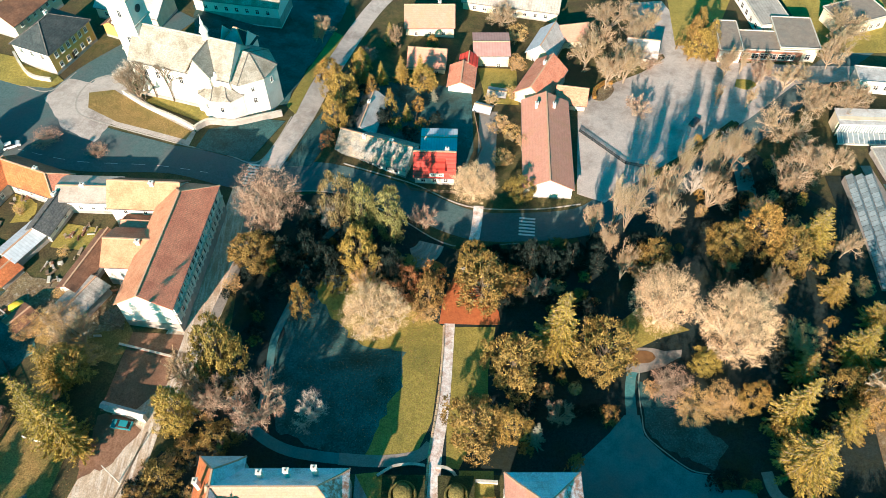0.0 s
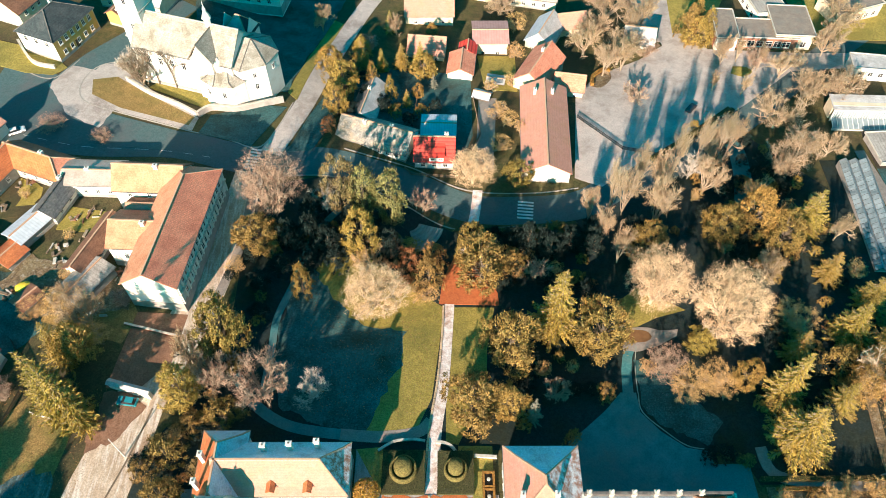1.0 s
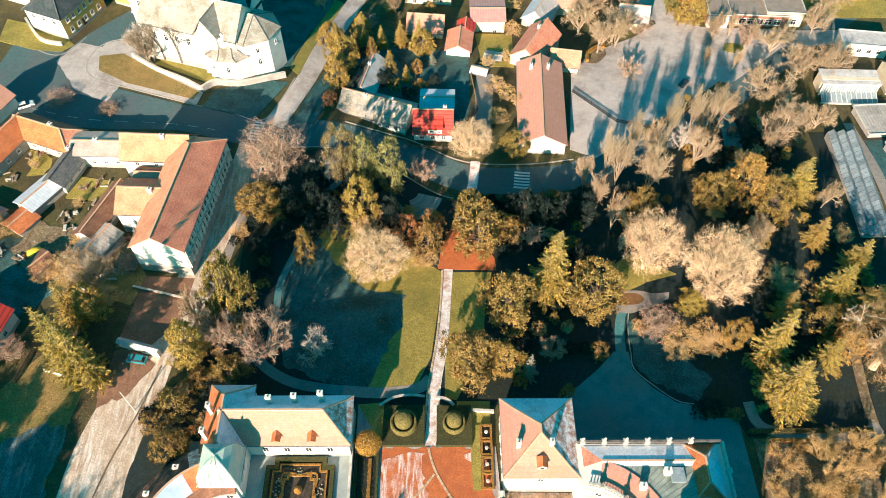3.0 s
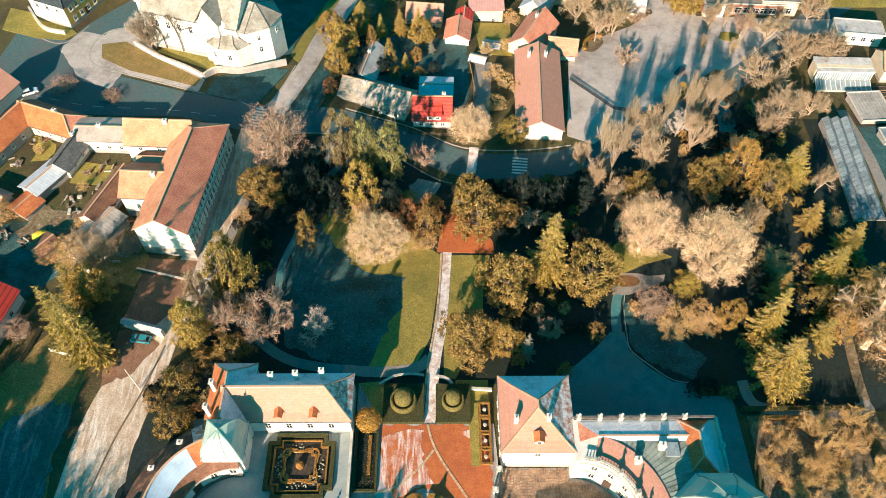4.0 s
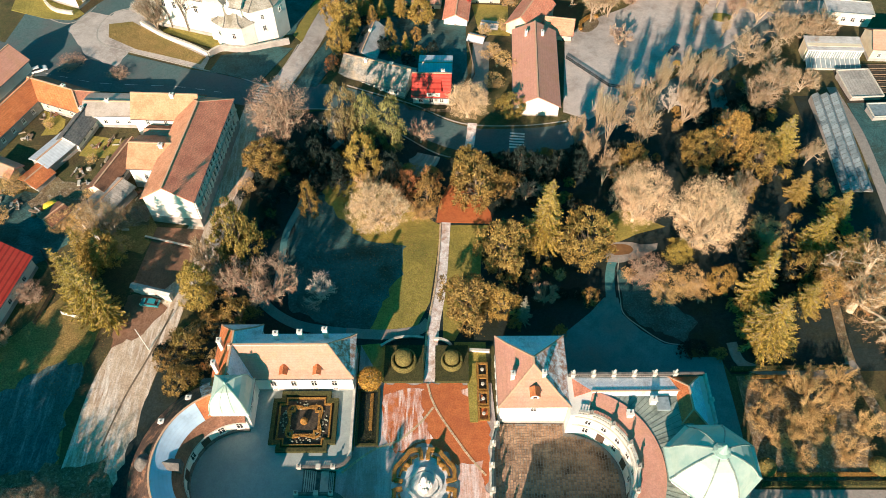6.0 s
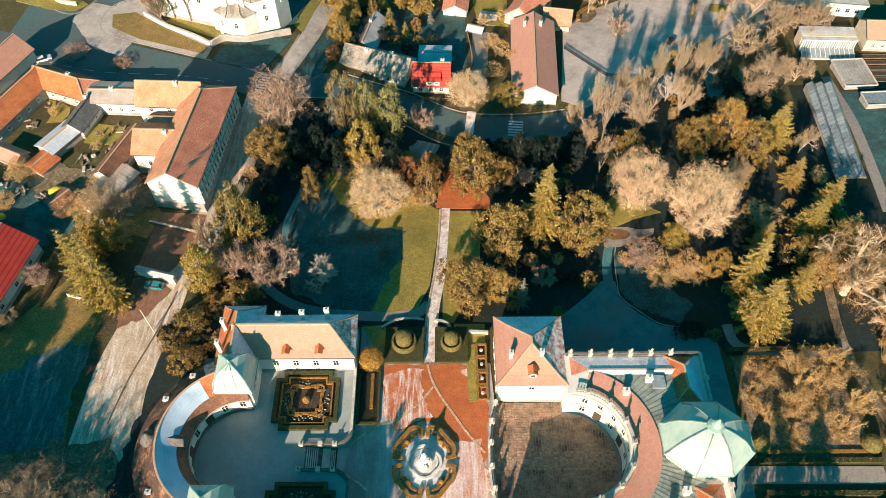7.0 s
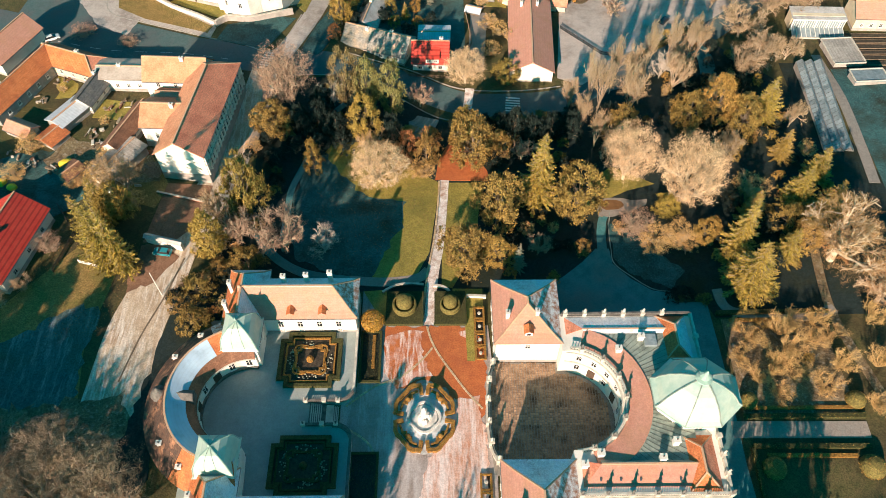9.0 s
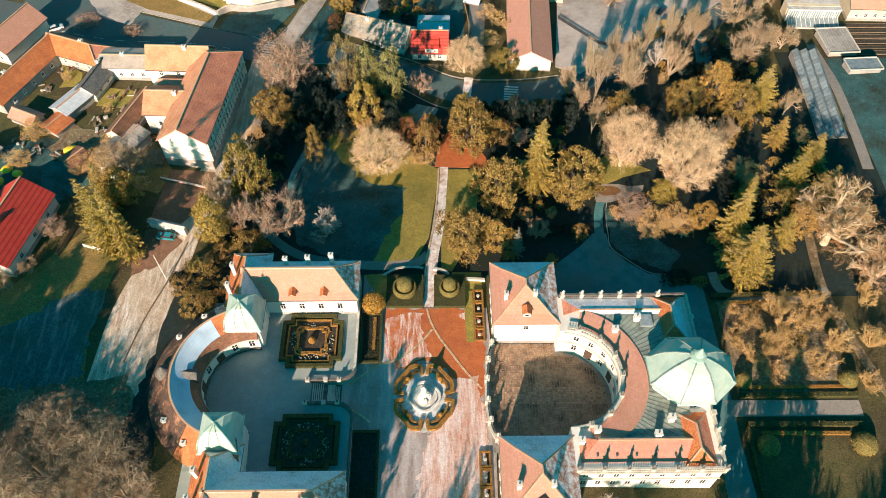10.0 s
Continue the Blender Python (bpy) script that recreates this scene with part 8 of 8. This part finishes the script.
# unseen tall trees added south of the palace, whose shadows fall into the courts
plant([("holly", -104, 0, 20, 8), ("holly", -92, -8, 22, 8), ("holly", -29, -26, 20, 6), ("holly", -22, -21, 17, 4.5), ("bare", -13, -36, 20, 6), ("bare", -4, -26, 19, 5),
       ("bare", 6, -34, 18, 5), ("bare_dense", 52, -32, 19, 8), ("bare", 58, -20, 18, 7), ("bare", 62, -28, 18, 7)])
plant([("bare", 72, -30, 20, 8), ("bare", 84, -24, 18, 7), ("bare_dense", 95, -18, 18, 8), ("holly", -86, 4, 16, 7), ("holly", -98, 10, 17, 7), ("holly", -108, 16, 16, 7),
       ("bare_dense", 24, -36, 18, 8)])


# Two more out of view, added to shade the western meadow.
plant([("bare_dense", -90, -4, 21, 8), ("holly", -98, 2, 19, 7)])
# back gardens of the cottages
plant([("fir", -22.4, 160.5, 11, 3.2), ("fir", -6.2, 163, 10, 3.2), ("fir", -15.7, 181, 8, 2.2), ("cypress", -19, 152, 9, 2.4), ("thicket", -16, 144, 5, 3), ("thicket", -20, 148, 5, 3),
       ("thicket", -21, 154, 5, 3), ("thicket", -9, 140, 4, 2.4), ("thicket", -2, 146, 4, 2.2), ("olive", -31, 158, 8, 3.6), ("thicket", -24, 140, 6, 3), ("olive", -23, 165, 7, 3.2)])
plant([("shrub", 15, 131, 5, 3), ("shrub", 18, 140, 5, 2.6), ("bare", 42, 173, 12, 6), ("bare_tall", 61, 186, 12, 6), ("cypress", 73, 178, 13, 4.4), ("cypress", 78, 177, 12, 3.6)])
plant([("bare", 64.5, 115.5, 15, 5), ("bare_tall", 35, 107, 14, 3.8), ("bare_tall", 74, 130, 14, 4.6), ("shrub_open", 90, 30, 9, 3.7), ("shrub_open", 92, 41, 9, 3.7), ("shrub_open", 86.5, 21, 5, 3.3), ("bare", 95, 24, 11, 6), ("shrub_open", 68.5, 24, 5, 3.4), ("shrub_open", 73.5, 28, 5.5, 3.7), ("shrub_open", 82.5, 37, 5.5, 3.7), ("shrub_open", 62.5, 32, 4.5, 3.3), ("shrub_open", 75, 41, 5, 3.4)])
plant([("thicket", 44, 101, 11, 4), ("thicket", 35, 101, 11, 3.8), ("bare_gold", 76, 112, 11, 4.5), ("bare_olive", 47, 114.5, 21, 3.2), ("bare_olive", 57, 119.5, 22, 3.2), ("bare_olive", 64, 124, 20, 3), ("bare_olive", 40.4, 109.6, 20, 3.4), ("bare_olive", 71, 128.5, 18, 3)])
plant([("shrub", -101, 91, 3.6, 2.4), ("bare", -79, 80, 8, 4), ("shrub", -81, 86, 3, 2), ("shrub_red", -68, 80, 4, 2.6), ("shrub", -98, 109, 2.4, 1.6), ("shrub", -84, 97, 2.4, 1.6)])
plant([("fir_wide", 92, 70, 13, 5), ("fir", 78.6, 57.5, 12, 4), ("olive", 84, 61, 9, 4), ("fir", 74, 70, 11, 3.8), ("olive", 62, 64, 7, 3.4), ("fir_wide", 93, 82, 12, 4.4)])
# Out of view, added to shade the walk east of the palace.
plant([("holly", 50, -18, 20, 5.5), ("holly", 56, -22, 21, 6)])
# Unseen row of thickets added to throw shade over the street.
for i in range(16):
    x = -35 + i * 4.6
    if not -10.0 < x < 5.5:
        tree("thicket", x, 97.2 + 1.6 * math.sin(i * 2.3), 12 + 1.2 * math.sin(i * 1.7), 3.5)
plant([("shrub_open", 63.5, 39.5, 4.5, 2.6), ("shrub_open", 80, 40.5, 8, 3.6), ("yew", 69, 40, 3, 1.8), ("rust", 76, 31.5, 3, 1.7), ("shrub_open", 68, 29, 9, 4)])
plant([("thicket", 51.5, 48, 3, 2.2), ("thicket", 55, 48.4, 3, 2.4), ("yew", 58.4, 47, 3, 1.8)])
# more of the town's trees
plant([("bare_tall", 45.9, 161.8, 13, 5.5), ("bare_tall", 51.7, 164.6, 13, 5.6), ("bare_tall", 57.9, 181.4, 12, 6.7), ("bare_tall", 85.8, 167.8, 10, 2.4), ("bare_tall", 90.8, 164, 10, 2.8), ("bare_tall", 82.7, 169.8, 10, 2.4),
       ("bare_tall", 83.6, 153.2, 9, 2.7), ("bare_tall", 75.8, 154.6, 9, 2.3), ("bare", 111.8, 170.9, 11, 4.9), ("bare", 115.8, 175.8, 11, 5), ("bare", 103.2, 153, 11, 5.4), ("bare", 112.7, 153.7, 10, 5.4)])
plant([("bare_grey", 75.6, 137.4, 9, 4.1), ("bare", 69.2, 131.6, 10, 4.3), ("bare", 94.4, 130, 11, 5.8), ("bare", 84.4, 122, 11, 5), ("bare_tall", 52.4, 114.2, 19, 5.6)])
plant([("bare_gold", 14.7, 144.1, 5, 3.8), ("bare_gold", 12.9, 154.3, 4, 3.1), ("shrub", 19.4, 157, 4, 2.4), ("cypress", -14.1, 148.7, 8, 2.3), ("yew", -12.5, 142.7, 4, 2.6), ("yew", -5.8, 143.7, 4, 2.2),
       ("fir", -9.6, 146.3, 6, 1.8), ("olive", -6.7, 150.3, 4, 2.1), ("yew", -23.3, 158.2, 5, 3.1), ("shrub_red", -21.7, 172.3, 4, 3.3), ("bare", -13.9, 179.9, 8, 3.3), ("olive", -3.2, 179.9, 4, 2)])
plant([("shrub", 21.6, 172, 4, 3.2), ("bare_gold", 20.6, 136, 6, 2.6), ("shrub_red", 60, 172, 5, 4), ("bare", 46, 180, 11, 6)])
plant([("bare_red", -12, 96.4, 6, 3.8), ("rust", -8.2, 97.7, 5, 3.9), ("yew", -40, 100.1, 6, 3.8), ("rust", -39.3, 76.5, 3, 1.8), ("bare_grey", -43.2, 66.7, 6, 2.3), ("yew", -48, 52.4, 5, 3.2),
       ("yew", -54.7, 43.5, 6, 3), ("shrub", -70.9, 71, 4, 3.4), ("shrub", -100.7, 78.8, 4, 3.4), ("olive", -72.2, 66.7, 11, 4.2), ("fir_wide", -75.4, 66.0, 15, 4.3)])
plant([("bare_grey", -48.2, 60, 7, 3.7), ("bare_grey", 30.5, -3.2, 7, 2.8), ("bare_grey", 35.5, -4.6, 7, 2.6)])


def understory():
    """Added, unseen thickets and bushes that darken the shaded parts of the park."""
    rnd = random.Random(77)
    beds = [((14, 62), (34, 98), 26), ((62, 64), (96, 120), 44), ((40, 92), (80, 120), 26), ((-47, 62), (-38, 112), 12), ((-34, 100), (-6, 112), 8), ((60, 56), (96, 72), 26), ((64, 118), (98, 142), 14), ((-56, 40), (-44, 60), 10)]
    for (x0, y0), (x1, y1), n in beds:
        for _ in range(n):
            x, y = rnd.uniform(x0, x1), rnd.uniform(y0, y1)
            if 36 < x < 44 and 54 < y < 80 or 38 < x < 56 and 73 < y < 82 or x > 96 and y > 66 or 84 < x < 90 and y < 66 or x < 62 and y > 104:
                continue
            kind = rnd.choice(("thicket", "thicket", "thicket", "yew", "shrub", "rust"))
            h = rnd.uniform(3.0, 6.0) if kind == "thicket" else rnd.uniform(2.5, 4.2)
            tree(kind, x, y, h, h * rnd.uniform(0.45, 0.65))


understory()

# ---- small things ----
def car(x, y, rot, paint, label):
    c = empty("car", pose(x, y, ground(x, y) + 0.1, 0, 0, rot), label, "car")
    bm = bmesh.new()
    side = [(-2.0, 0.35), (-2.05, 0.75), (-1.9, 0.95), (-1.1, 1.0), (0.9, 1.0), (1.85, 0.85), (2.05, 0.6), (2.0, 0.35)]
    l = [bm.verts.new((px, -0.84, pz)) for px, pz in side]
    r = [bm.verts.new((px, 0.84, pz)) for px, pz in side]
    bm.faces.new(l)
    bm.faces.new(r[::-1])
    for i in range(len(side)):
        j = (i + 1) % len(side)
        bm.faces.new((l[j], l[i], r[i], r[j]))
    bmesh.ops.recalc_face_normals(bm, faces=bm.faces)
    part("body", bm, paint, c)
    cab = [(-1.8, 0.98), (-1.45, 1.45), (0.25, 1.47), (1.0, 0.99)]
    bm = bmesh.new()
    l = [bm.verts.new((px, -0.78 if i in (0, 3) else -0.6, pz)) for i, (px, pz) in enumerate(cab)]
    r = [bm.verts.new((px, 0.78 if i in (0, 3) else 0.6, pz)) for i, (px, pz) in enumerate(cab)]
    bm.faces.new(l)
    bm.faces.new(r[::-1])
    for i in range(4):
        j = (i + 1) % 4
        bm.faces.new((l[j], l[i], r[i], r[j]))
    bmesh.ops.recalc_face_normals(bm, faces=bm.faces)
    part("window_glass", bm, "glass", c)
    bm = bmesh.new()
    box(bm, -0.6, 0, 1.455, 1.6, 1.2, 0.05)
    part("roof", bm, paint, c)
    for sx in (-1.3, 1.3):
        for sy in (-0.78, 0.78):
            bm = bmesh.new()
            turned(bm, 0, 0, [(0.31, -0.1), (0.33, -0.05), (0.33, 0.05), (0.31, 0.1)], 14)
            w = part("tyre", bm, "rubber", c)
            w.matrix_local = pose(sx, sy, 0.3, 90, 0, 0)
            bm = bmesh.new()
            turned(bm, 0, 0, [(0.19, -0.11), (0.19, 0.11)], 10)
            part("rim", bm, "zinc", w)
    for sy in (-0.6, 0.6):
        bm = bmesh.new()
        box(bm, 2.0, sy, 0.62, 0.1, 0.34, 0.16)
        part("headlight", bm, "frame", c)


car(-61.3, 57.0, 172, "car_blue", "turquoise hatchback parked on the dusty lane")
car(-107.6, 130.4, 28, "car_white", "white car on the main street")
car(68.6, 147.6, 50, "car_dark", "dark car parked on the square")


def fence(pts, h, label, mat="wood", step=2.4):
    f = empty("fence", pose(0, 0, 0), label, "fence")
    for (ax, ay), (bx, by) in zip(pts, pts[1:]):
        l = math.hypot(bx - ax, by - ay)
        n = max(1, round(l / step))
        for i in range(n + 1):
            x, y = ax + (bx - ax) * i / n, ay + (by - ay) * i / n
            bm = bmesh.new()
            box(bm, x, y, ground(x, y) - 0.3, 0.14, 0.14, h + 0.4)
            part("post", bm, mat, f)
        bm = bmesh.new()
        for z in (0.3, h - 0.15):
            bar(bm, (ax, ay, ground(ax, ay) + z), (bx, by, ground(bx, by) + z), 0.06, 0.12)
        m = max(1, round(l / 0.22))
        for i in range(m):
            t = (i + 0.5) / m
            x, y = ax + (bx - ax) * t, ay + (by - ay) * t
            box(bm, x, y, ground(x, y) + 0.1, 0.1, 0.04, h - 0.1, math.degrees(math.atan2(by - ay, bx - ax)))
        part("picket_infill", bm, mat, f, kind="stuff")


fence([(-9.6, 123.6), (-8, 121.6), (3.2, 121.0)], 1.1, "dark wooden picket fence before the red cottage")
fence([(8.5, 150), (10, 136), (5, 122.4)], 1.3, "weathered wooden garden fence beside the beds")
fence([(-6.4, 153), (-8, 140)], 1.3, "weathered garden fence between the gardens")
fence([(36.5, 143), (47, 131), (55, 129)], 1.2, "dark iron fence along the square", "iron")
fence([(-79.0, 54.4), (-73.9, 53.0)], 1.2, "short white plank fence beside the meadow", "frame")
fence([(-88, 70), (-82, 62), (-84, 52)], 1.3, "wire fence of the red-roofed house", "iron")


def gate_wall():
    z = ground(-61, 60)
    g = empty("gate_wall", pose(-61.2, 59.3, z, 0, 0, -15), "white plastered gateway wall across the lane", "wall")
    bm = bmesh.new()
    box(bm, 0, 0, -1, 8.8, 0.8, 3.3)
    part("wall", bm, "plaster", g)
    bm = bmesh.new()
    for s in (-1, 1):
        slab(bm, [(-4.6, 0, 2.75), (4.6, 0, 2.75), (4.6, s * 0.75, 2.3), (-4.6, s * 0.75, 2.3)], 0.12)
    part("coping", bm, "roof_white", g)
    window(g, 1.4, -0.42, 0.7, 1.2, 1.2, -90)


gate_wall()


def pole(x, y, h, label, arm=True):
    p = empty("street_lamp" if arm else "wooden_pole", pose(x, y, ground(x, y)), label, "lamp" if arm else "pole")
    bm = bmesh.new()
    turned(bm, 0, 0, [(0.13, -0.4), (0.11, 1), (0.07, h)], 8)
    part("pole", bm, "zinc" if arm else "frame", p)
    if arm:
        bm = bmesh.new()
        bar(bm, (0, 0, h - 0.1), (1.4, 0, h + 0.2), 0.08, 0.08)
        part("arm", bm, "zinc", p)
        bm = bmesh.new()
        box(bm, 1.6, 0, h + 0.12, 0.7, 0.28, 0.16, 0, 0.2)
        part("lamp_head", bm, "frame", p)


pole(-59.3, 46.2, 8.5, "pale tapered steel pole beside the lane", False)


def hedge_row(pts, w, h, label, mat="hedge"):
    t = empty("hedge", pose(0, 0, 0), label, "hedge")
    rnd = random.Random(int(pts[0][0] * 10))
    line = smooth_line(pts, 6) if len(pts) > 2 else pts
    bm = bmesh.new()
    ribbon(bm, line, w, lambda x, y: ground(x, y) - 0.1, h + 0.1)
    part("clipped_body", bm, mat, t)
    V, F = [], []
    for (ax, ay), (bx, by) in zip(line, line[1:]):
        l = math.hypot(bx - ax, by - ay)
        for _ in range(int(l * 40)):
            q = rnd.random()
            x, y = ax + (bx - ax) * q, ay + (by - ay) * q
            leaf(V, F, Vector((x + rnd.uniform(-w, w) * 0.55, y + rnd.uniform(-w, w) * 0.55, ground(x, y) + h * rnd.uniform(0.5, 1.06))), 0.16, rnd)
    me = to_mesh("leaves", V, F, "leaf_olive" if mat == "hedge_gold" else "leaf_dark")
    part_mesh("leaves", me, None, t, kind="stuff")


hedge_row([(60.6, 13.4), (83, 13.0)], 0.9, 0.9, "low clipped box hedge of the formal garden")
hedge_row([(63, 11.6), (80, 11.3)], 0.7, 0.6, "low bronzed inner hedge", "hedge_gold")
hedge_row([(60.4, 19.4), (84, 19.2)], 0.9, 0.9, "low clipped box hedge of the formal garden")
hedge_row([(63, 21.2), (82, 21)], 0.7, 0.6, "low bronzed inner hedge", "hedge_gold")
hedge_row([(60.2, 43.4), (84, 43.2)], 0.9, 0.9, "low clipped box hedge of the formal garden")
hedge_row([(62.6, 41.6), (73, 41.4)], 0.7, 0.6, "low bronzed inner hedge", "hedge_gold")
hedge_row([(60.4, 12.8), (60.4, -12)], 0.8, 0.9, "clipped hedge beside the garden walk")
hedge_row([(-13.6, 37.6), (-13.6, 30)], 0.6, 0.7, "low bronzed hedge under the terrace", "hedge_gold")
hedge_row([(3, 103.6), (12, 103.4), (22, 104), (32, 105.4)], 1.4, 1.5, "dark hedge along the street")
hedge_row([(57, 128.6), (67.6, 137.8), (79, 147.4)], 1.2, 1.2, "dark clipped hedge between the square and the street")
hedge_row([(42.4, 157), (43, 160.6), (46.2, 164.2), (48.6, 164.2)], 1.0, 1.0, "low clipped hedge round the planted island", "hedge_gold")
hedge_row([(54, 127), (68, 137.4), (80, 147)], 1.2, 1.3, "dark hedge along the square")
for x, y, r in ((63.5, 9.0, 2.2), (82, 9.0, 2.4), (61.8, 22.6, 1.8), (83, 22.4, 1.9)):
    t = empty("topiary_dome", pose(x, y, ground(x, y) + 0.1), "rounded clipped bronze topiary dome", "topiary", "garden topiary")
    bm = bmesh.new()
    turned(bm, 0, 0, [(r * 0.95, 0), (r, 0.8), (r * 0.85, 1.7), (r * 0.5, 2.4), (0.05, 2.7)], 18)
    part("clipped_body", bm, "topiary", t)
    rnd = random.Random(int(x))
    V, F = [], []
    for _ in range(700):
        a, q = rnd.uniform(0, 6.28), rnd.uniform(0, 1)
        rr = r * (1.02 - 0.5 * q * q)
        leaf(V, F, Vector((rr * math.cos(a), rr * math.sin(a), 2.4 * q)), 0.14, rnd)
    part_mesh("leaves", to_mesh("leaves", V, F, "leaf_olive"), None, t, kind="stuff")


def ball_tree(x, y, h, r):
    b = empty("ball_tree", pose(x, y, ground(x, y)), "golden globe-shaped clipped tree on a short stem", "tree")
    bm = bmesh.new()
    turned(bm, 0, 0, [(0.2, -0.3), (0.14, h - r)], 8)
    part("trunk", bm, "bark", b)
    rnd = random.Random(4)
    V, F = [], []
    for _ in range(3600):
        n = Vector((rnd.gauss(0, 1), rnd.gauss(0, 1), rnd.gauss(0, 1)))
        n.normalize()
        leaf(V, F, Vector((0, 0, h - r * 0.8)) + Vector((n.x * r, n.y * r, n.z * r * 0.85)) * rnd.uniform(0.75, 1.03), 0.17, rnd, 0, n)
    part_mesh("crown", to_mesh("crown", V, F, "leaf_gold"), None, b)


ball_tree(-14.0, 40.0, 4.6, 2.5)


def clutter(x, y, items, label, seed):
    """A heap of stacked boards and boxes."""
    rnd = random.Random(seed)
    c = empty("stacked_boards", pose(x, y, ground(x, y) + 0.05), label, "clutter")
    for i in range(items):
        bm = bmesh.new()
        box(bm, rnd.uniform(-1.9, 1.9), rnd.uniform(-1.7, 1.7), 0, rnd.uniform(0.4, 2.0), rnd.uniform(0.15, 0.7), rnd.uniform(0.15, 0.6), rnd.uniform(0, 180))
        part("board", bm, rnd.choice(("wood", "wood", "bark", "grey_wall", "tile_brown", "stone")), c)


for cx, cy, n, s in ((-99, 113, 8, 11), (-103, 105, 7, 12), (-84, 89, 9, 13), (-80, 104, 8, 14), (-73, 78, 6, 15), (-92, 81, 9, 16), (-98, 83, 8, 17), (-104, 86, 7, 18), (-71, 98, 6, 19)):
    clutter(cx, cy, n, "boards, crates and rubble piled in the yard", s)
clutter(-86, 93, 9, "stacked boards and rubble in the yard", 1)
clutter(-80.5, 97, 8, "stacked stone slabs in the yard", 2)
clutter(-84, 101.5, 7, "stacked timber in the yard", 3)
clutter(-70, 87, 7, "boards leaning in the school yard", 4)
for x, y, s, rz in ((-90.0, 83.2, 3.0, 20), (-103.5, 77, 2.4, 50), (-100.5, 75.6, 2.0, 10), (-104, 73, 2.2, 70)):
    t = empty("tarpaulin_heap", pose(x, y, ground(x, y) + 0.05, 0, 0, rz), "heap under a bright yellow plastic sheet", "clutter")
    bm = bmesh.new()
    turned(bm, 0, 0, [(s * 0.62, 0), (s * 0.6, 0.7), (s * 0.3, 1.2), (0.1, 1.3)], 7, 0.7)
    part("sheet", bm, "yellow_tarp", t)


def leaves_on_lawn():
    rnd = random.Random(9)
    V, F = [], []
    for _ in range(2600):
        x, y = rnd.uniform(-30, 0), rnd.uniform(56, 92)
        leaf(V, F, Vector((x, y, ground(x, y) + 0.11)), rnd.uniform(0.07, 0.14), rnd, 6)
    for _ in range(1500):
        x, y = rnd.uniform(-90, -66), rnd.uniform(36, 60)
        leaf(V, F, Vector((x, y, ground(x, y) + 0.13)), rnd.uniform(0.07, 0.14), rnd, 6)
    part_mesh("fallen_leaves", to_mesh("fallen_leaves", V, F, "leaf_litter"), None, None, "dry brown leaves scattered on the lawn", "stuff")


leaves_on_lawn()


wall_bed(-16.2, -12.2, 27.0, 38.4)
wall_bed(-16.9, -11.8, -6.0, 12.0)


def fan_steps():
    """Fan-shaped flight of worn steps between the street and the park."""
    st = empty("fan_stair", pose(-8.6, 106.4, ground(-5, 103)), "fan-shaped flight of worn stone steps by the street", "stair", kind="structure")
    for i in range(8):
        r0, r1 = 3.0 + i * 0.75, 3.7 + i * 0.75
        pts = arc_pts(0, 0, r1, -75, -12, 8) + arc_pts(0, 0, r0, -75, -12, 8)[::-1]
        bm = bmesh.new()
        prism(bm, pts, -0.6, 0.75 - i * 0.07)
        bmesh.ops.recalc_face_normals(bm, faces=bm.faces)
        part("step", bm, "kerb", st)


fan_steps()
